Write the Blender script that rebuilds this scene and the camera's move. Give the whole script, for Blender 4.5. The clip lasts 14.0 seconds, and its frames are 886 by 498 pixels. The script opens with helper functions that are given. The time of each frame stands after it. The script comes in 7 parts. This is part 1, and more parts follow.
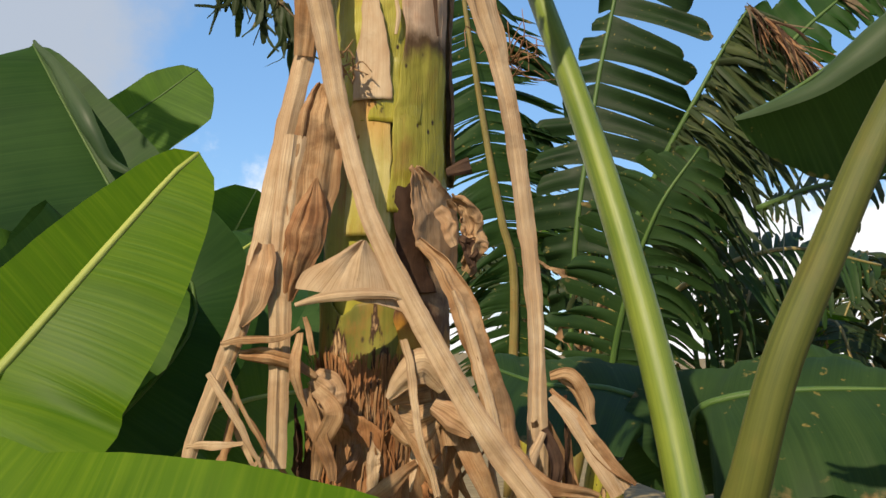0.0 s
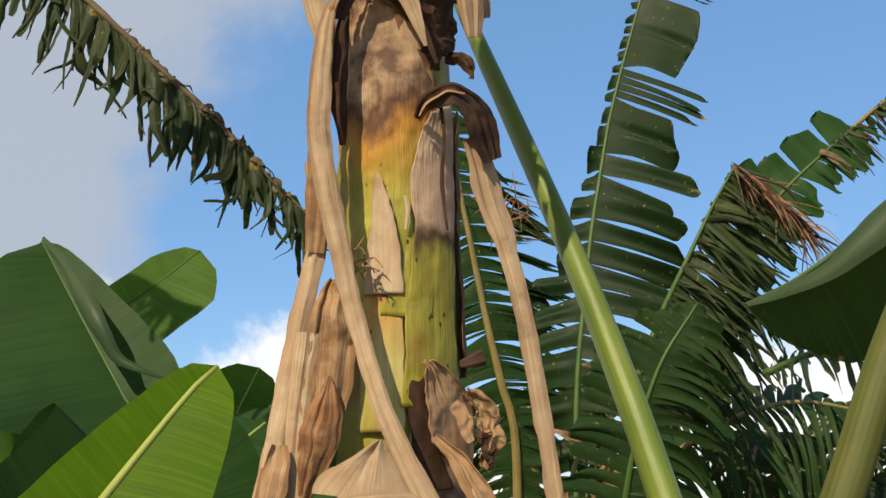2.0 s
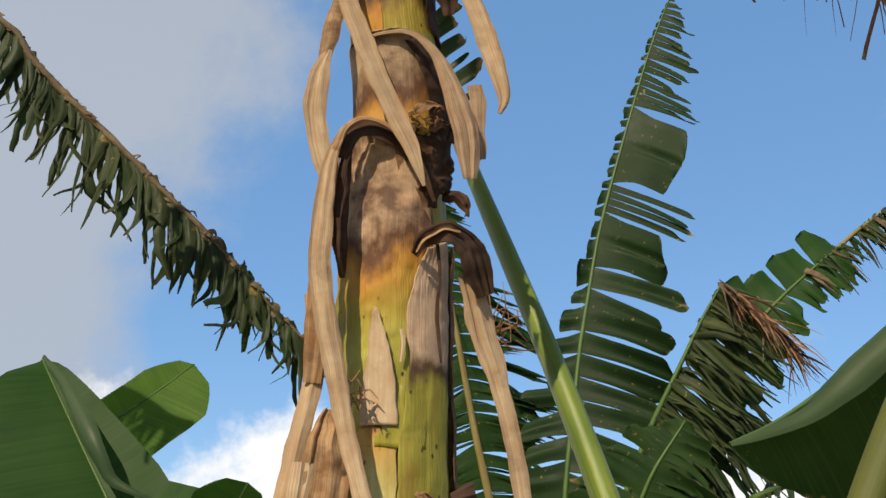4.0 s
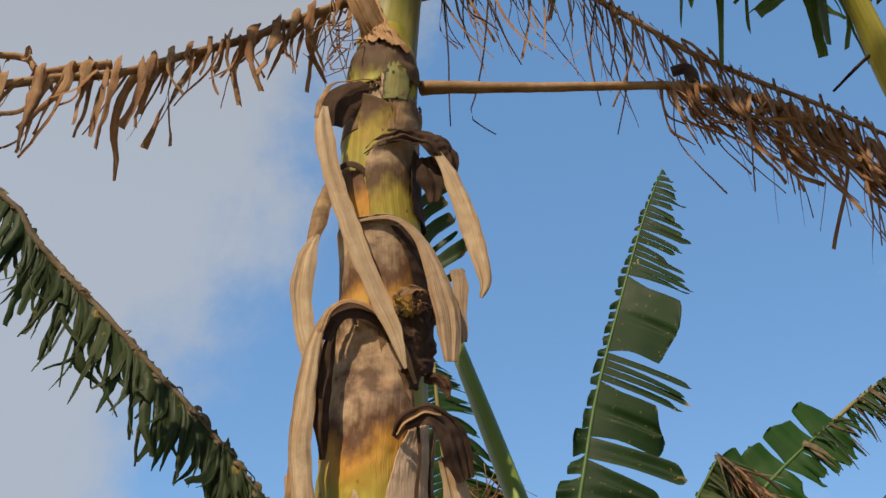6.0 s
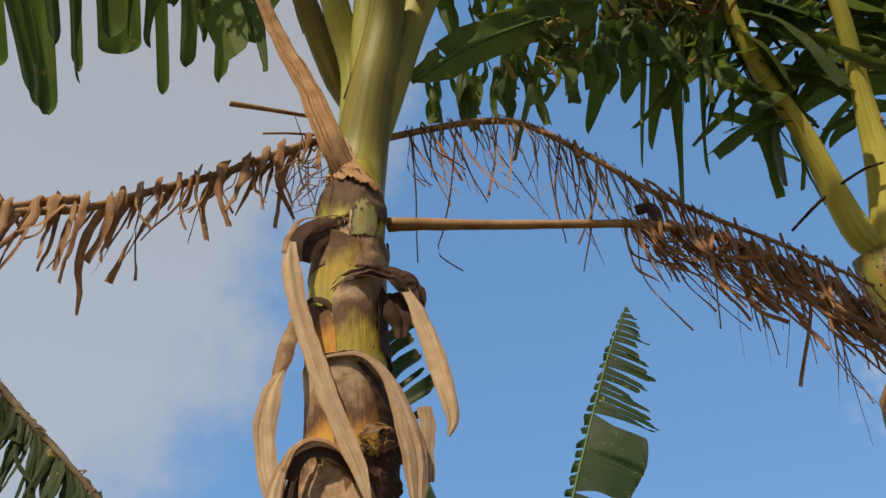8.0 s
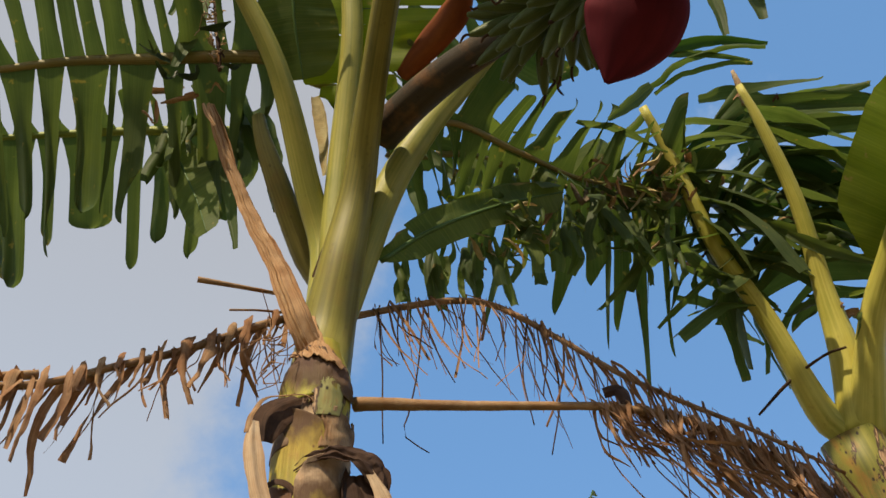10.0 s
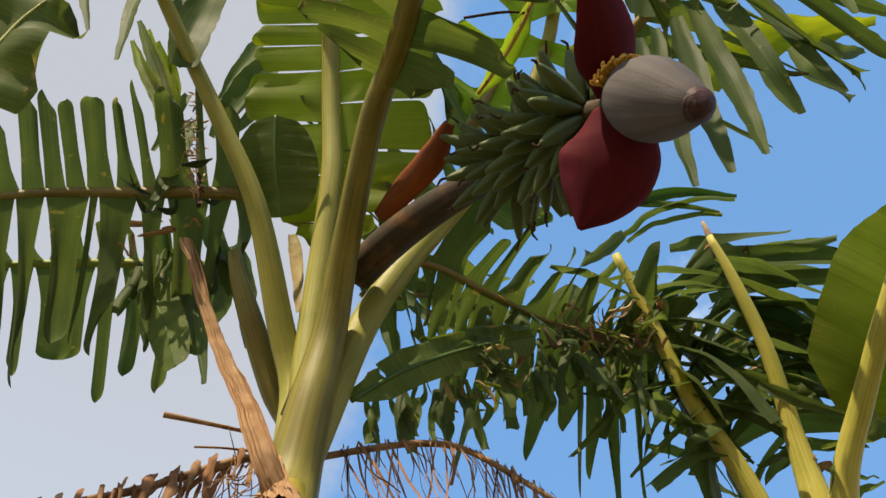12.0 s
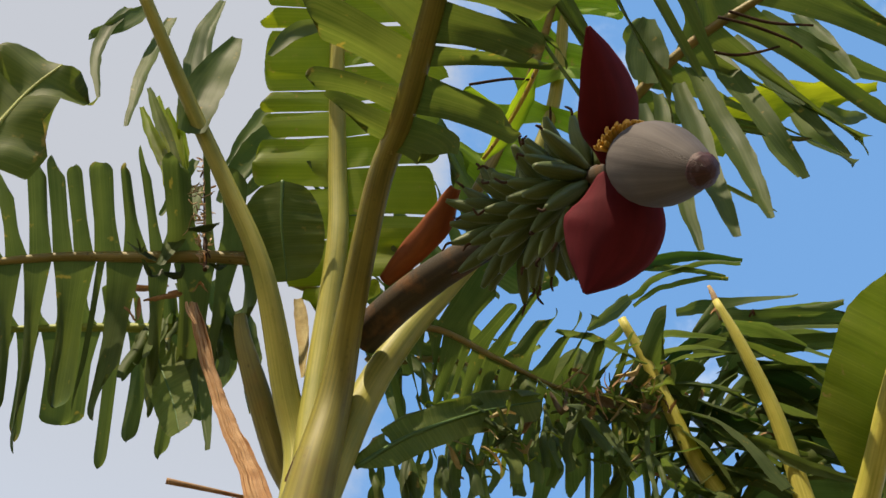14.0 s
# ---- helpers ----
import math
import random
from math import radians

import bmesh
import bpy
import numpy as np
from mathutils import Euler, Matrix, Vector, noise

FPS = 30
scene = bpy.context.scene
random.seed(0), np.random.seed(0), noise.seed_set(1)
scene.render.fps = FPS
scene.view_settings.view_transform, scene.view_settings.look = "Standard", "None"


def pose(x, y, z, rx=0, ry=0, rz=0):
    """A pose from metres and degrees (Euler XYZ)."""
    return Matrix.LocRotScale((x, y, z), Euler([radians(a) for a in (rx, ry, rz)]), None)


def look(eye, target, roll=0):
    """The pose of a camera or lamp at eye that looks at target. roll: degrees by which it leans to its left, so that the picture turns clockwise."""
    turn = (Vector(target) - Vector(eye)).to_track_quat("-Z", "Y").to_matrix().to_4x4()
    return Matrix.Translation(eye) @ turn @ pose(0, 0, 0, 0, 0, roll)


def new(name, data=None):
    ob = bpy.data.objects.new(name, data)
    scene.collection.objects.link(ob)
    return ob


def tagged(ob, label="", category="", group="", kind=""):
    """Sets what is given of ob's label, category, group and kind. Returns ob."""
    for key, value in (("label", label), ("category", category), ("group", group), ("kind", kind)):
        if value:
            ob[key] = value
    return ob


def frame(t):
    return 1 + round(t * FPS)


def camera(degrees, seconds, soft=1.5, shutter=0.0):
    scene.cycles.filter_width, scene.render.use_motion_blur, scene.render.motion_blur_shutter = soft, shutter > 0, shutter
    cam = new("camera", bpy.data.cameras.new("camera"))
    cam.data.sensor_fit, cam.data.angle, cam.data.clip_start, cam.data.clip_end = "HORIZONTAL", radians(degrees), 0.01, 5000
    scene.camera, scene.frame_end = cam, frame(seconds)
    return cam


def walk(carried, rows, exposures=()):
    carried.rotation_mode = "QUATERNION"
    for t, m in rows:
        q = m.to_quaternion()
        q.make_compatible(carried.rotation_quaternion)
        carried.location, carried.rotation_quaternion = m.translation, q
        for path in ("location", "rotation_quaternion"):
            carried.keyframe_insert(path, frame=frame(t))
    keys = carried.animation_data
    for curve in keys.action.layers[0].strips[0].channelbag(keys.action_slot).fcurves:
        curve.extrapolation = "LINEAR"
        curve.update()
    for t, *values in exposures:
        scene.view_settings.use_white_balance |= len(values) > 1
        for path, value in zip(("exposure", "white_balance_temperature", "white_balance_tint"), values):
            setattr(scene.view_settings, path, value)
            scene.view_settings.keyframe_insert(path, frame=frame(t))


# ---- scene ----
cam = camera(47.0, 14.0)
PATH = [
    (0, (0.018, 0.174, 1.658), (0.049, 2.164, 1.856), 1.4),
    (0.5, (0.012, 0.179, 1.675), (0.051, 2.161, 1.943), 0.9),
    (1, (0.002, 0.181, 1.698), (0.048, 2.151, 2.043), 0.3),
    (1.5, (-0.008, 0.174, 1.715), (0.027, 2.127, 2.145), -0.3),
    (2, (-0.017, 0.167, 1.724), (0.026, 2.106, 2.215), -0.4),
    (2.5, (-0.021, 0.166, 1.736), (0.033, 2.081, 2.313), -0.4),
    (3, (-0.022, 0.167, 1.743), (0.036, 2.062, 2.379), -0.2),
    (3.2, (-0.024, 0.16, 1.743), (0.033, 2.052, 2.391), -0.1),
    (5.3, (-0.03, 0.004, 1.795), (0.043, 1.824, 2.621), 1.5),
    (5.5, (-0.022, 0.013, 1.789), (0.045, 1.813, 2.659), 1.3),
    (6, (0.004, 0.04, 1.781), (0.055, 1.789, 2.749), 1.3),
    (6.5, (0.004, 0.04, 1.779), (0.054, 1.763, 2.793), 0.8),
    (7, (-0.002, 0.045, 1.782), (0.057, 1.739, 2.844), 0.5),
    (7.5, (-0.001, 0.043, 1.781), (0.08, 1.695, 2.905), 0.2),
    (8, (-0.002, 0.046, 1.783), (0.108, 1.647, 2.977), 0.3),
    (8.5, (-0.003, 0.048, 1.785), (0.131, 1.574, 3.071), -0.4),
    (8.7, (-0.006, 0.043, 1.789), (0.138, 1.541, 3.106), -1.0),
    (10.8, (-0.007, 0.053, 1.791), (0.159, 1.344, 3.31), -0.4),
    (11, (-0.006, 0.052, 1.789), (0.16, 1.32, 3.327), -0.4),
    (11.5, (-0.006, 0.052, 1.789), (0.169, 1.241, 3.387), -0.7),
    (12, (-0.006, 0.05, 1.787), (0.177, 1.195, 3.416), -1.0),
    (12.5, (-0.007, 0.053, 1.79), (0.173, 1.15, 3.453), -1.3),
    (13, (-0.006, 0.052, 1.789), (0.172, 1.117, 3.473), -1.1),
    (13.5, (-0.005, 0.048, 1.785), (0.168, 1.104, 3.475), -1.3),
    (14, (-0.005, 0.049, 1.786), (0.152, 1.092, 3.485), -0.6),
]
walk(cam, [(t, look(eye, target, roll)) for t, eye, target, roll in PATH], exposures=[(0, 0.33), (1, 0.26), (3, 0.22), (5.5, 0.11), (8.5, 0.09), (11, 0.54), (14, 0.66)])

# ---- sky and sun ----
world = bpy.data.worlds.new("sky")
scene.world = world
world.use_nodes = True
wn, wl = world.node_tree.nodes, world.node_tree.links
wn.clear()


def wnode(kind, **values):
    n = wn.new(kind)
    for key, value in values.items():
        n.inputs[key].default_value = value
    return n


SUN_FROM = Vector((-0.40, -0.62, 0.67)).normalized()
sky = wn.new("ShaderNodeTexSky")
sky.sky_type, sky.sun_disc = "NISHITA", False
sky.sun_elevation = math.asin(SUN_FROM.z)
sky.sun_rotation = math.atan2(SUN_FROM.x, SUN_FROM.y)
sky.air_density, sky.dust_density, sky.ozone_density = 1.0, 0.2, 3.0
coord = wn.new("ShaderNodeTexCoord")
split = wn.new("ShaderNodeSeparateXYZ")
wl.new(coord.outputs["Generated"], split.inputs[0])


def wmath(op, a, b=None, clamp=False):
    n = wn.new("ShaderNodeMath")
    n.operation, n.use_clamp = op, clamp
    for socket, v in zip(n.inputs, (a, b)):
        if v is None:
            continue
        if isinstance(v, (int, float)):
            socket.default_value = v
        else:
            wl.new(v, socket)
    return n.outputs[0]


def wnoise(scale, detail, rough=0.55):
    n = wn.new("ShaderNodeTexNoise")
    n.inputs["Scale"].default_value, n.inputs["Detail"].default_value, n.inputs["Roughness"].default_value = scale, detail, rough
    wl.new(coord.outputs["Generated"], n.inputs["Vector"])
    return wmath("SUBTRACT", n.outputs["Fac"], 0.5)


def wramp(value, lo, hi):
    n = wn.new("ShaderNodeMapRange")
    n.interpolation_type = "SMOOTHSTEP"
    n.inputs["From Min"].default_value, n.inputs["From Max"].default_value = lo, hi
    wl.new(value, n.inputs["Value"])
    return n.outputs["Result"]


# a high thin bank that thickens to one side, and bright cumulus low on the horizon
bank = wmath("SUBTRACT", wmath("MULTIPLY", split.outputs["Z"], 0.56), split.outputs["X"])
bank = wmath("ADD", bank, wmath("MULTIPLY", wnoise(3.1, 8, 0.62), 0.50))
bank = wmath("MULTIPLY", wramp(bank, 0.37, 0.51), 0.9)
low = wmath("ADD", split.outputs["Z"], wmath("MULTIPLY", wnoise(7.0, 6, 0.6), 0.34))
gap = wmath("ABSOLUTE", wmath("SUBTRACT", split.outputs["X"], 0.08))
low = wmath("ADD", low, wmath("MULTIPLY", wramp(gap, 0.17, 0.06), 0.12))
low = wramp(low, 0.185, 0.125)
puff = wramp(wmath("ADD", wnoise(4.3, 6, 0.6), wmath("MULTIPLY", split.outputs["X"], 0.25)), 0.17, 0.34)
puff = wmath("MULTIPLY", puff, 0.8)


def wmix(fac, a, colour):
    n = wn.new("ShaderNodeMix")
    n.data_type = "RGBA"
    wl.new(fac, n.inputs["Factor"])
    wl.new(a, n.inputs["A"])
    n.inputs["B"].default_value = (*colour, 1)
    return n.outputs["Result"]


vivid = wn.new("ShaderNodeHueSaturation")
vivid.inputs["Saturation"].default_value, vivid.inputs["Value"].default_value = 1.06, 1.22
wl.new(sky.outputs[0], vivid.inputs["Color"])
haze = wn.new("ShaderNodeValue")
haze.outputs[0].default_value = 0.62
clear = wmix(haze.outputs[0], vivid.outputs[0], (0.98, 2.15, 4.0))
colour = wmix(bank, clear, (2.95, 3.22, 3.66))
high = wmath("MULTIPLY", bank, wramp(split.outputs["Z"], 0.45, 0.85))
colour = wmix(high, colour, (2.60, 2.68, 2.90))
colour = wmix(puff, colour, (3.9, 4.2, 4.7))
colour = wmix(low, colour, (6.6, 6.5, 6.4))
back = wnode("ShaderNodeBackground", Strength=0.14)
wl.new(colour, back.inputs["Color"])
wl.new(back.outputs[0], wn.new("ShaderNodeOutputWorld").inputs["Surface"])

sun_data = bpy.data.lights.new("sun", "SUN")
sun_data.energy, sun_data.angle, sun_data.color = 5.0, radians(0.6), (1.0, 0.83, 0.60)
sun = new("sun", sun_data)
sun.matrix_world = look(SUN_FROM * 30, (0, 0, 0))


# ---- materials ----
class Shade:
    """A small wrapper that builds one principled material."""

    def __init__(self, name):
        self.mat = bpy.data.materials.new(name)
        self.mat.use_nodes = True
        self.nodes, self.links = self.mat.node_tree.nodes, self.mat.node_tree.links
        self.bsdf = self.nodes["Principled BSDF"]
        self.out = self.nodes["Material Output"]
        self.object = self.nodes.new("ShaderNodeTexCoord").outputs["Object"]
        self.uv = self.nodes.new("ShaderNodeUVMap").outputs[0]

    def mapped(self, vec, scale):
        n = self.nodes.new("ShaderNodeMapping")
        n.inputs["Scale"].default_value = scale
        self.links.new(vec, n.inputs["Vector"])
        return n.outputs[0]

    def noise(self, vec, scale, detail=4, rough=0.55):
        n = self.nodes.new("ShaderNodeTexNoise")
        n.inputs["Scale"].default_value, n.inputs["Detail"].default_value, n.inputs["Roughness"].default_value = scale, detail, rough
        self.links.new(vec, n.inputs["Vector"])
        return n.outputs["Fac"]

    def voronoi(self, vec, scale):
        n = self.nodes.new("ShaderNodeTexVoronoi")
        n.inputs["Scale"].default_value = scale
        self.links.new(vec, n.inputs["Vector"])
        return n.outputs["Distance"]

    def ramp(self, fac, stops):
        n = self.nodes.new("ShaderNodeValToRGB")
        e = n.color_ramp.elements
        while len(e) < len(stops):
            e.new(0.5)
        for el, (p, c) in zip(e, stops):
            el.position, el.color = p, (*c, 1)
        self.links.new(fac, n.inputs[0])
        return n.outputs[0]

    def step(self, value, lo, hi):
        n = self.nodes.new("ShaderNodeMapRange")
        n.inputs["From Min"].default_value, n.inputs["From Max"].default_value = lo, hi
        self.links.new(value, n.inputs["Value"])
        return n.outputs["Result"]

    def math(self, op, a, b):
        n = self.nodes.new("ShaderNodeMath")
        n.operation = op
        for s, v in zip(n.inputs, (a, b)):
            if isinstance(v, (int, float)):
                s.default_value = v
            else:
                self.links.new(v, s)
        return n.outputs[0]

    def mix(self, fac, a, b, blend="MIX"):
        n = self.nodes.new("ShaderNodeMix")
        n.data_type, n.blend_type = "RGBA", blend
        for key, v in (("Factor", fac), ("A", a), ("B", b)):
            s = n.inputs[key] if key == "Factor" else [i for i in n.inputs if i.name == key and i.type == "RGBA"][0]
            if isinstance(v, (int, float)):
                s.default_value = v
            elif isinstance(v, tuple):
                s.default_value = (*v, 1)
            else:
                self.links.new(v, s)
        return [o for o in n.outputs if o.type == "RGBA"][0]

    def part(self, vec, axis):
        n = self.nodes.new("ShaderNodeSeparateXYZ")
        self.links.new(vec, n.inputs[0])
        return n.outputs[axis]

    def random(self):
        return self.nodes.new("ShaderNodeObjectInfo").outputs["Random"]

    def island(self):
        return self.nodes.new("ShaderNodeNewGeometry").outputs["Random Per Island"]

    def bump(self, height, strength, distance=0.004):
        n = self.nodes.new("ShaderNodeBump")
        n.inputs["Strength"].default_value, n.inputs["Distance"].default_value = strength, distance
        self.links.new(height, n.inputs["Height"])
        self.links.new(n.outputs[0], self.bsdf.inputs["Normal"])
        return n.outputs[0]

    def finish(self, colour, rough=0.5, spec=0.4, thin=0.0, glow=(1, 1, 1), normal=None):
        self.links.new(colour, self.bsdf.inputs["Base Color"])
        if isinstance(rough, float):
            self.bsdf.inputs["Roughness"].default_value = rough
        else:
            self.links.new(rough, self.bsdf.inputs["Roughness"])
        self.bsdf.inputs["Specular IOR Level"].default_value = spec
        if thin:
            tr = self.nodes.new("ShaderNodeBsdfTranslucent")
            self.links.new(self.mix(1.0, colour, glow, "MULTIPLY"), tr.inputs["Color"])
            if normal:
                self.links.new(normal, tr.inputs["Normal"])
            m = self.nodes.new("ShaderNodeMixShader")
            m.inputs[0].default_value = thin
            self.links.new(self.bsdf.outputs[0], m.inputs[1])
            self.links.new(tr.outputs[0], m.inputs[2])
            self.links.new(m.outputs[0], self.out.inputs["Surface"])
        return self.mat


def leaf_material(name, dark, light, vein, thin=0.4, brown=0.0, rough=0.38, glow=(1.9, 1.8, 0.7), spec=0.22):
    """A banana leaf: UV x runs along the midrib in metres, UV y from -1 to 1 across the blade."""
    s = Shade(name)
    along = s.part(s.uv, "X")
    across = s.part(s.uv, "Y")
    lines = s.noise(s.mapped(s.uv, (1, 0.002, 1)), 190, 2)
    broad = s.noise(s.mapped(s.uv, (1, 0.008, 1)), 30, 3)
    blotch = s.noise(s.object, 5.0, 4)
    c = s.mix(s.step(blotch, 0.3, 0.7), dark, light)
    c = s.mix(s.math("MULTIPLY", s.step(lines, 0.45, 0.8), 0.5), c, vein)
    c = s.mix(s.math("MULTIPLY", s.step(broad, 0.5, 0.75), 0.45), c, tuple(v * 0.65 for v in dark))
    if brown:
        edge = s.math("ADD", s.math("ABSOLUTE", across, 0.0), s.math("MULTIPLY", s.noise(s.object, 9, 5), 1.3))
        c = s.mix(s.step(edge, 1.80 - 0.55 * brown, 1.95 - 0.55 * brown), c, s.ramp(s.noise(s.object, 40, 4), [(0.3, (0.10, 0.055, 0.022)), (0.7, (0.36, 0.25, 0.11))]))
        c = s.mix(s.step(s.noise(s.object, 26, 3), 0.66, 0.74), c, (0.22, 0.17, 0.05))
    n = s.bump(s.math("ADD", s.math("MULTIPLY", lines, 0.6), broad), 0.14, 0.005)
    return s.finish(c, s.step(blotch, -1.4 + rough, 1.2 + rough), spec, thin, glow, n)


def dry_material(name, dark, light, pale, grain=1.0, thin=0.12, rust=0.5, patch=11, edge=0.53, smoke=0.6):
    """Dead leaf and sheath: fibres along UV x."""
    s = Shade(name)
    fibre = s.noise(s.mapped(s.uv, (3.5, 1500 * grain, 1)), 1.0, 4, 0.6)
    wide = s.noise(s.mapped(s.uv, (2.5, 300 * grain, 1)), 1.0, 5, 0.6)
    blotch = s.noise(s.mapped(s.object, (1, 1, 1.3)), patch, 6, 0.62)
    cloud = s.noise(s.object, 26, 5, 0.6)
    stain = s.noise(s.mapped(s.object, (1.3, 1.3, 0.6)), 20, 5, 0.6)
    c = s.mix(s.step(s.math("ADD", s.math("MULTIPLY", wide, 0.25), s.math("MULTIPLY", cloud, 0.75)), 0.36, 0.64), light, pale)
    c = s.mix(s.math("MULTIPLY", s.step(stain, 0.46, 0.64), rust), c, (light[0] * 0.80, light[1] * 0.58, light[2] * 0.42))
    c = s.mix(s.math("MULTIPLY", s.step(blotch, edge, edge + 0.14), smoke), c, dark)
    c = s.mix(s.math("MULTIPLY", s.step(s.noise(s.mapped(s.object, (1, 1, 0.5)), 7, 4), 0.42, 0.66), 0.38), c, tuple(0.72 * v + 0.02 for v in light))
    c = s.mix(s.math("MULTIPLY", s.step(fibre, 0.53, 0.37), 0.42), c, dark)
    c = s.mix(s.math("MULTIPLY", s.step(wide, 0.44, 0.30), 0.20), c, dark)
    wear = s.nodes.new("ShaderNodeUVMap")
    wear.uv_map = "Wear"
    rim = s.math("ABSOLUTE", s.math("SUBTRACT", s.math("MULTIPLY", s.part(wear.outputs[0], "Y"), 2.0), 1.0), 0.0)
    rim = s.step(s.math("ADD", rim, s.math("MULTIPLY", cloud, 0.5)), 0.96, 1.20)
    c = s.mix(s.math("MULTIPLY", rim, 0.35), c, (light[0] * 0.62, light[1] * 0.46, light[2] * 0.38))
    n = s.bump(s.math("ADD", s.math("MULTIPLY", fibre, 0.6), s.math("ADD", s.math("MULTIPLY", wide, 0.4), s.math("MULTIPLY", cloud, 0.5))), 0.5, 0.002)
    return s.finish(c, 0.78, 0.18, thin, (1.2, 0.9, 0.55), n)


def stem_material(name, low, high, spot=0.0, stripes=0.5, rough=0.5, skin=0.0):
    """Living stem or petiole: UV x along, UV y round, with a waxy skin; skin: how much of it has dried to brown paper."""
    s = Shade(name)
    fine = s.noise(s.mapped(s.uv, (3, 160, 1)), 1.0, 4)
    wide = s.noise(s.mapped(s.uv, (2.2, 22, 1)), 1.0, 4)
    cloud = s.noise(s.object, 6, 4)
    c = s.mix(s.step(s.math("ADD", wide, s.math("MULTIPLY", cloud, 0.6)), 0.62, 0.98), low, high)
    c = s.mix(s.math("MULTIPLY", s.step(fine, 0.5, 0.8), stripes * 0.6), c, tuple(v * 0.6 for v in low))
    if spot:
        stain = s.step(s.noise(s.mapped(s.object, (1, 1, 0.5)), 12, 6, 0.65), 0.52, 0.70)
        c = s.mix(s.math("MULTIPLY", stain, spot * 0.85), c, (0.26, 0.105, 0.022))
        dots = s.voronoi(s.mapped(s.object, (1, 1, 0.6)), 55)
        big = s.math("MULTIPLY", s.step(dots, 0.27, 0.14), s.step(s.noise(s.object, 14, 3), 0.50, 0.55))
        c = s.mix(s.math("MULTIPLY", big, spot), c, (0.022, 0.013, 0.006))
    if skin:
        form = s.noise(s.mapped(s.object, (1.6, 1.6, 0.42)), 9, 6, 0.58)
        fibre = s.noise(s.mapped(s.uv, (4, 330, 1)), 1.0, 4)
        paper = s.mix(s.step(fibre, 0.35, 0.65), (0.20, 0.11, 0.05), (0.46, 0.31, 0.165))
        c = s.mix(s.step(form, 0.60 - 0.2 * skin, 0.625 - 0.2 * skin), c, (0.045, 0.02, 0.010))
        c = s.mix(s.step(form, 0.635 - 0.2 * skin, 0.655 - 0.2 * skin), c, paper)
    n = s.bump(s.math("ADD", fine, wide), 0.2, 0.003)
    return s.finish(c, rough, 0.3, 0.0, (1, 1, 1), n)


def aged_material(name, level, orange=0.0, paper=1.0, tone=(0.47, 0.335, 0.205), green=(0.18, 0.165, 0.016), pale=(0.345, 0.315, 0.045), soot=0.75):
    """A sheath that dies from its rim: dry paper above the level, a dark scorched line, then living yellow-green; Wear UV x is the height from the rim in metres."""
    s = Shade(name)
    wear = s.nodes.new("ShaderNodeUVMap")
    wear.uv_map = "Wear"
    rise = s.part(wear.outputs[0], "X")
    form = s.noise(s.mapped(s.object, (1, 1, 0.55)), 13, 6, 0.6)
    streak = s.noise(s.mapped(s.uv, (2.5, 90, 1)), 1.0, 4)
    fibre = s.noise(s.mapped(s.uv, (4, 460, 1)), 1.0, 4, 0.6)
    cloud = s.noise(s.object, 9, 4)
    w = s.math("ADD", rise, s.math("ADD", s.math("MULTIPLY", form, 0.22), s.math("MULTIPLY", streak, 0.03)))
    w = s.math("SUBTRACT", w, 0.125)
    c = s.mix(s.step(s.math("ADD", s.math("MULTIPLY", streak, 0.6), s.math("MULTIPLY", cloud, 0.6)), 0.45, 0.75), green, pale)
    stain = s.step(s.noise(s.mapped(s.object, (1, 1, 0.5)), 17, 6, 0.65), 0.54, 0.72)
    c = s.mix(s.math("MULTIPLY", stain, 0.6), c, (0.23, 0.115, 0.022))
    dots = s.voronoi(s.mapped(s.object, (1, 1, 0.6)), 70)
    c = s.mix(s.math("MULTIPLY", s.step(dots, 0.25, 0.12), s.step(s.noise(s.object, 17, 3), 0.52, 0.57)), c, (0.028, 0.014, 0.007))
    if orange:
        c = s.mix(s.math("MULTIPLY", s.step(w, level - 0.15, level - 0.04), orange), c, (0.42, 0.185, 0.022))
    c = s.mix(s.math("MULTIPLY", s.step(w, level - 0.05, level - 0.005), 0.9), c, (0.062, 0.026, 0.016))
    dry = s.mix(s.step(fibre, 0.35, 0.66), tuple(v * 0.76 for v in tone), tone)
    smoke = s.noise(s.mapped(s.object, (1.2, 1.2, 1.5)), 10, 6, 0.6)
    dry = s.mix(s.math("MULTIPLY", s.step(smoke, 0.44, 0.62), soot), dry, (0.082, 0.042, 0.026))
    dry = s.mix(s.math("MULTIPLY", s.step(s.noise(s.object, 31, 5), 0.55, 0.7), 0.5), dry, (tone[0] * 0.7, tone[1] * 0.5, tone[2] * 0.36))
    c = s.mix(s.math("MULTIPLY", s.step(w, level + 0.004, level + 0.05), paper), c, dry)
    n = s.bump(s.math("ADD", s.math("ADD", fibre, streak), s.math("MULTIPLY", smoke, 1.5)), 0.45, 0.004)
    return s.finish(c, s.step(w, level - 0.5, level + 0.25), 0.3, 0.0, (1, 1, 1), n)


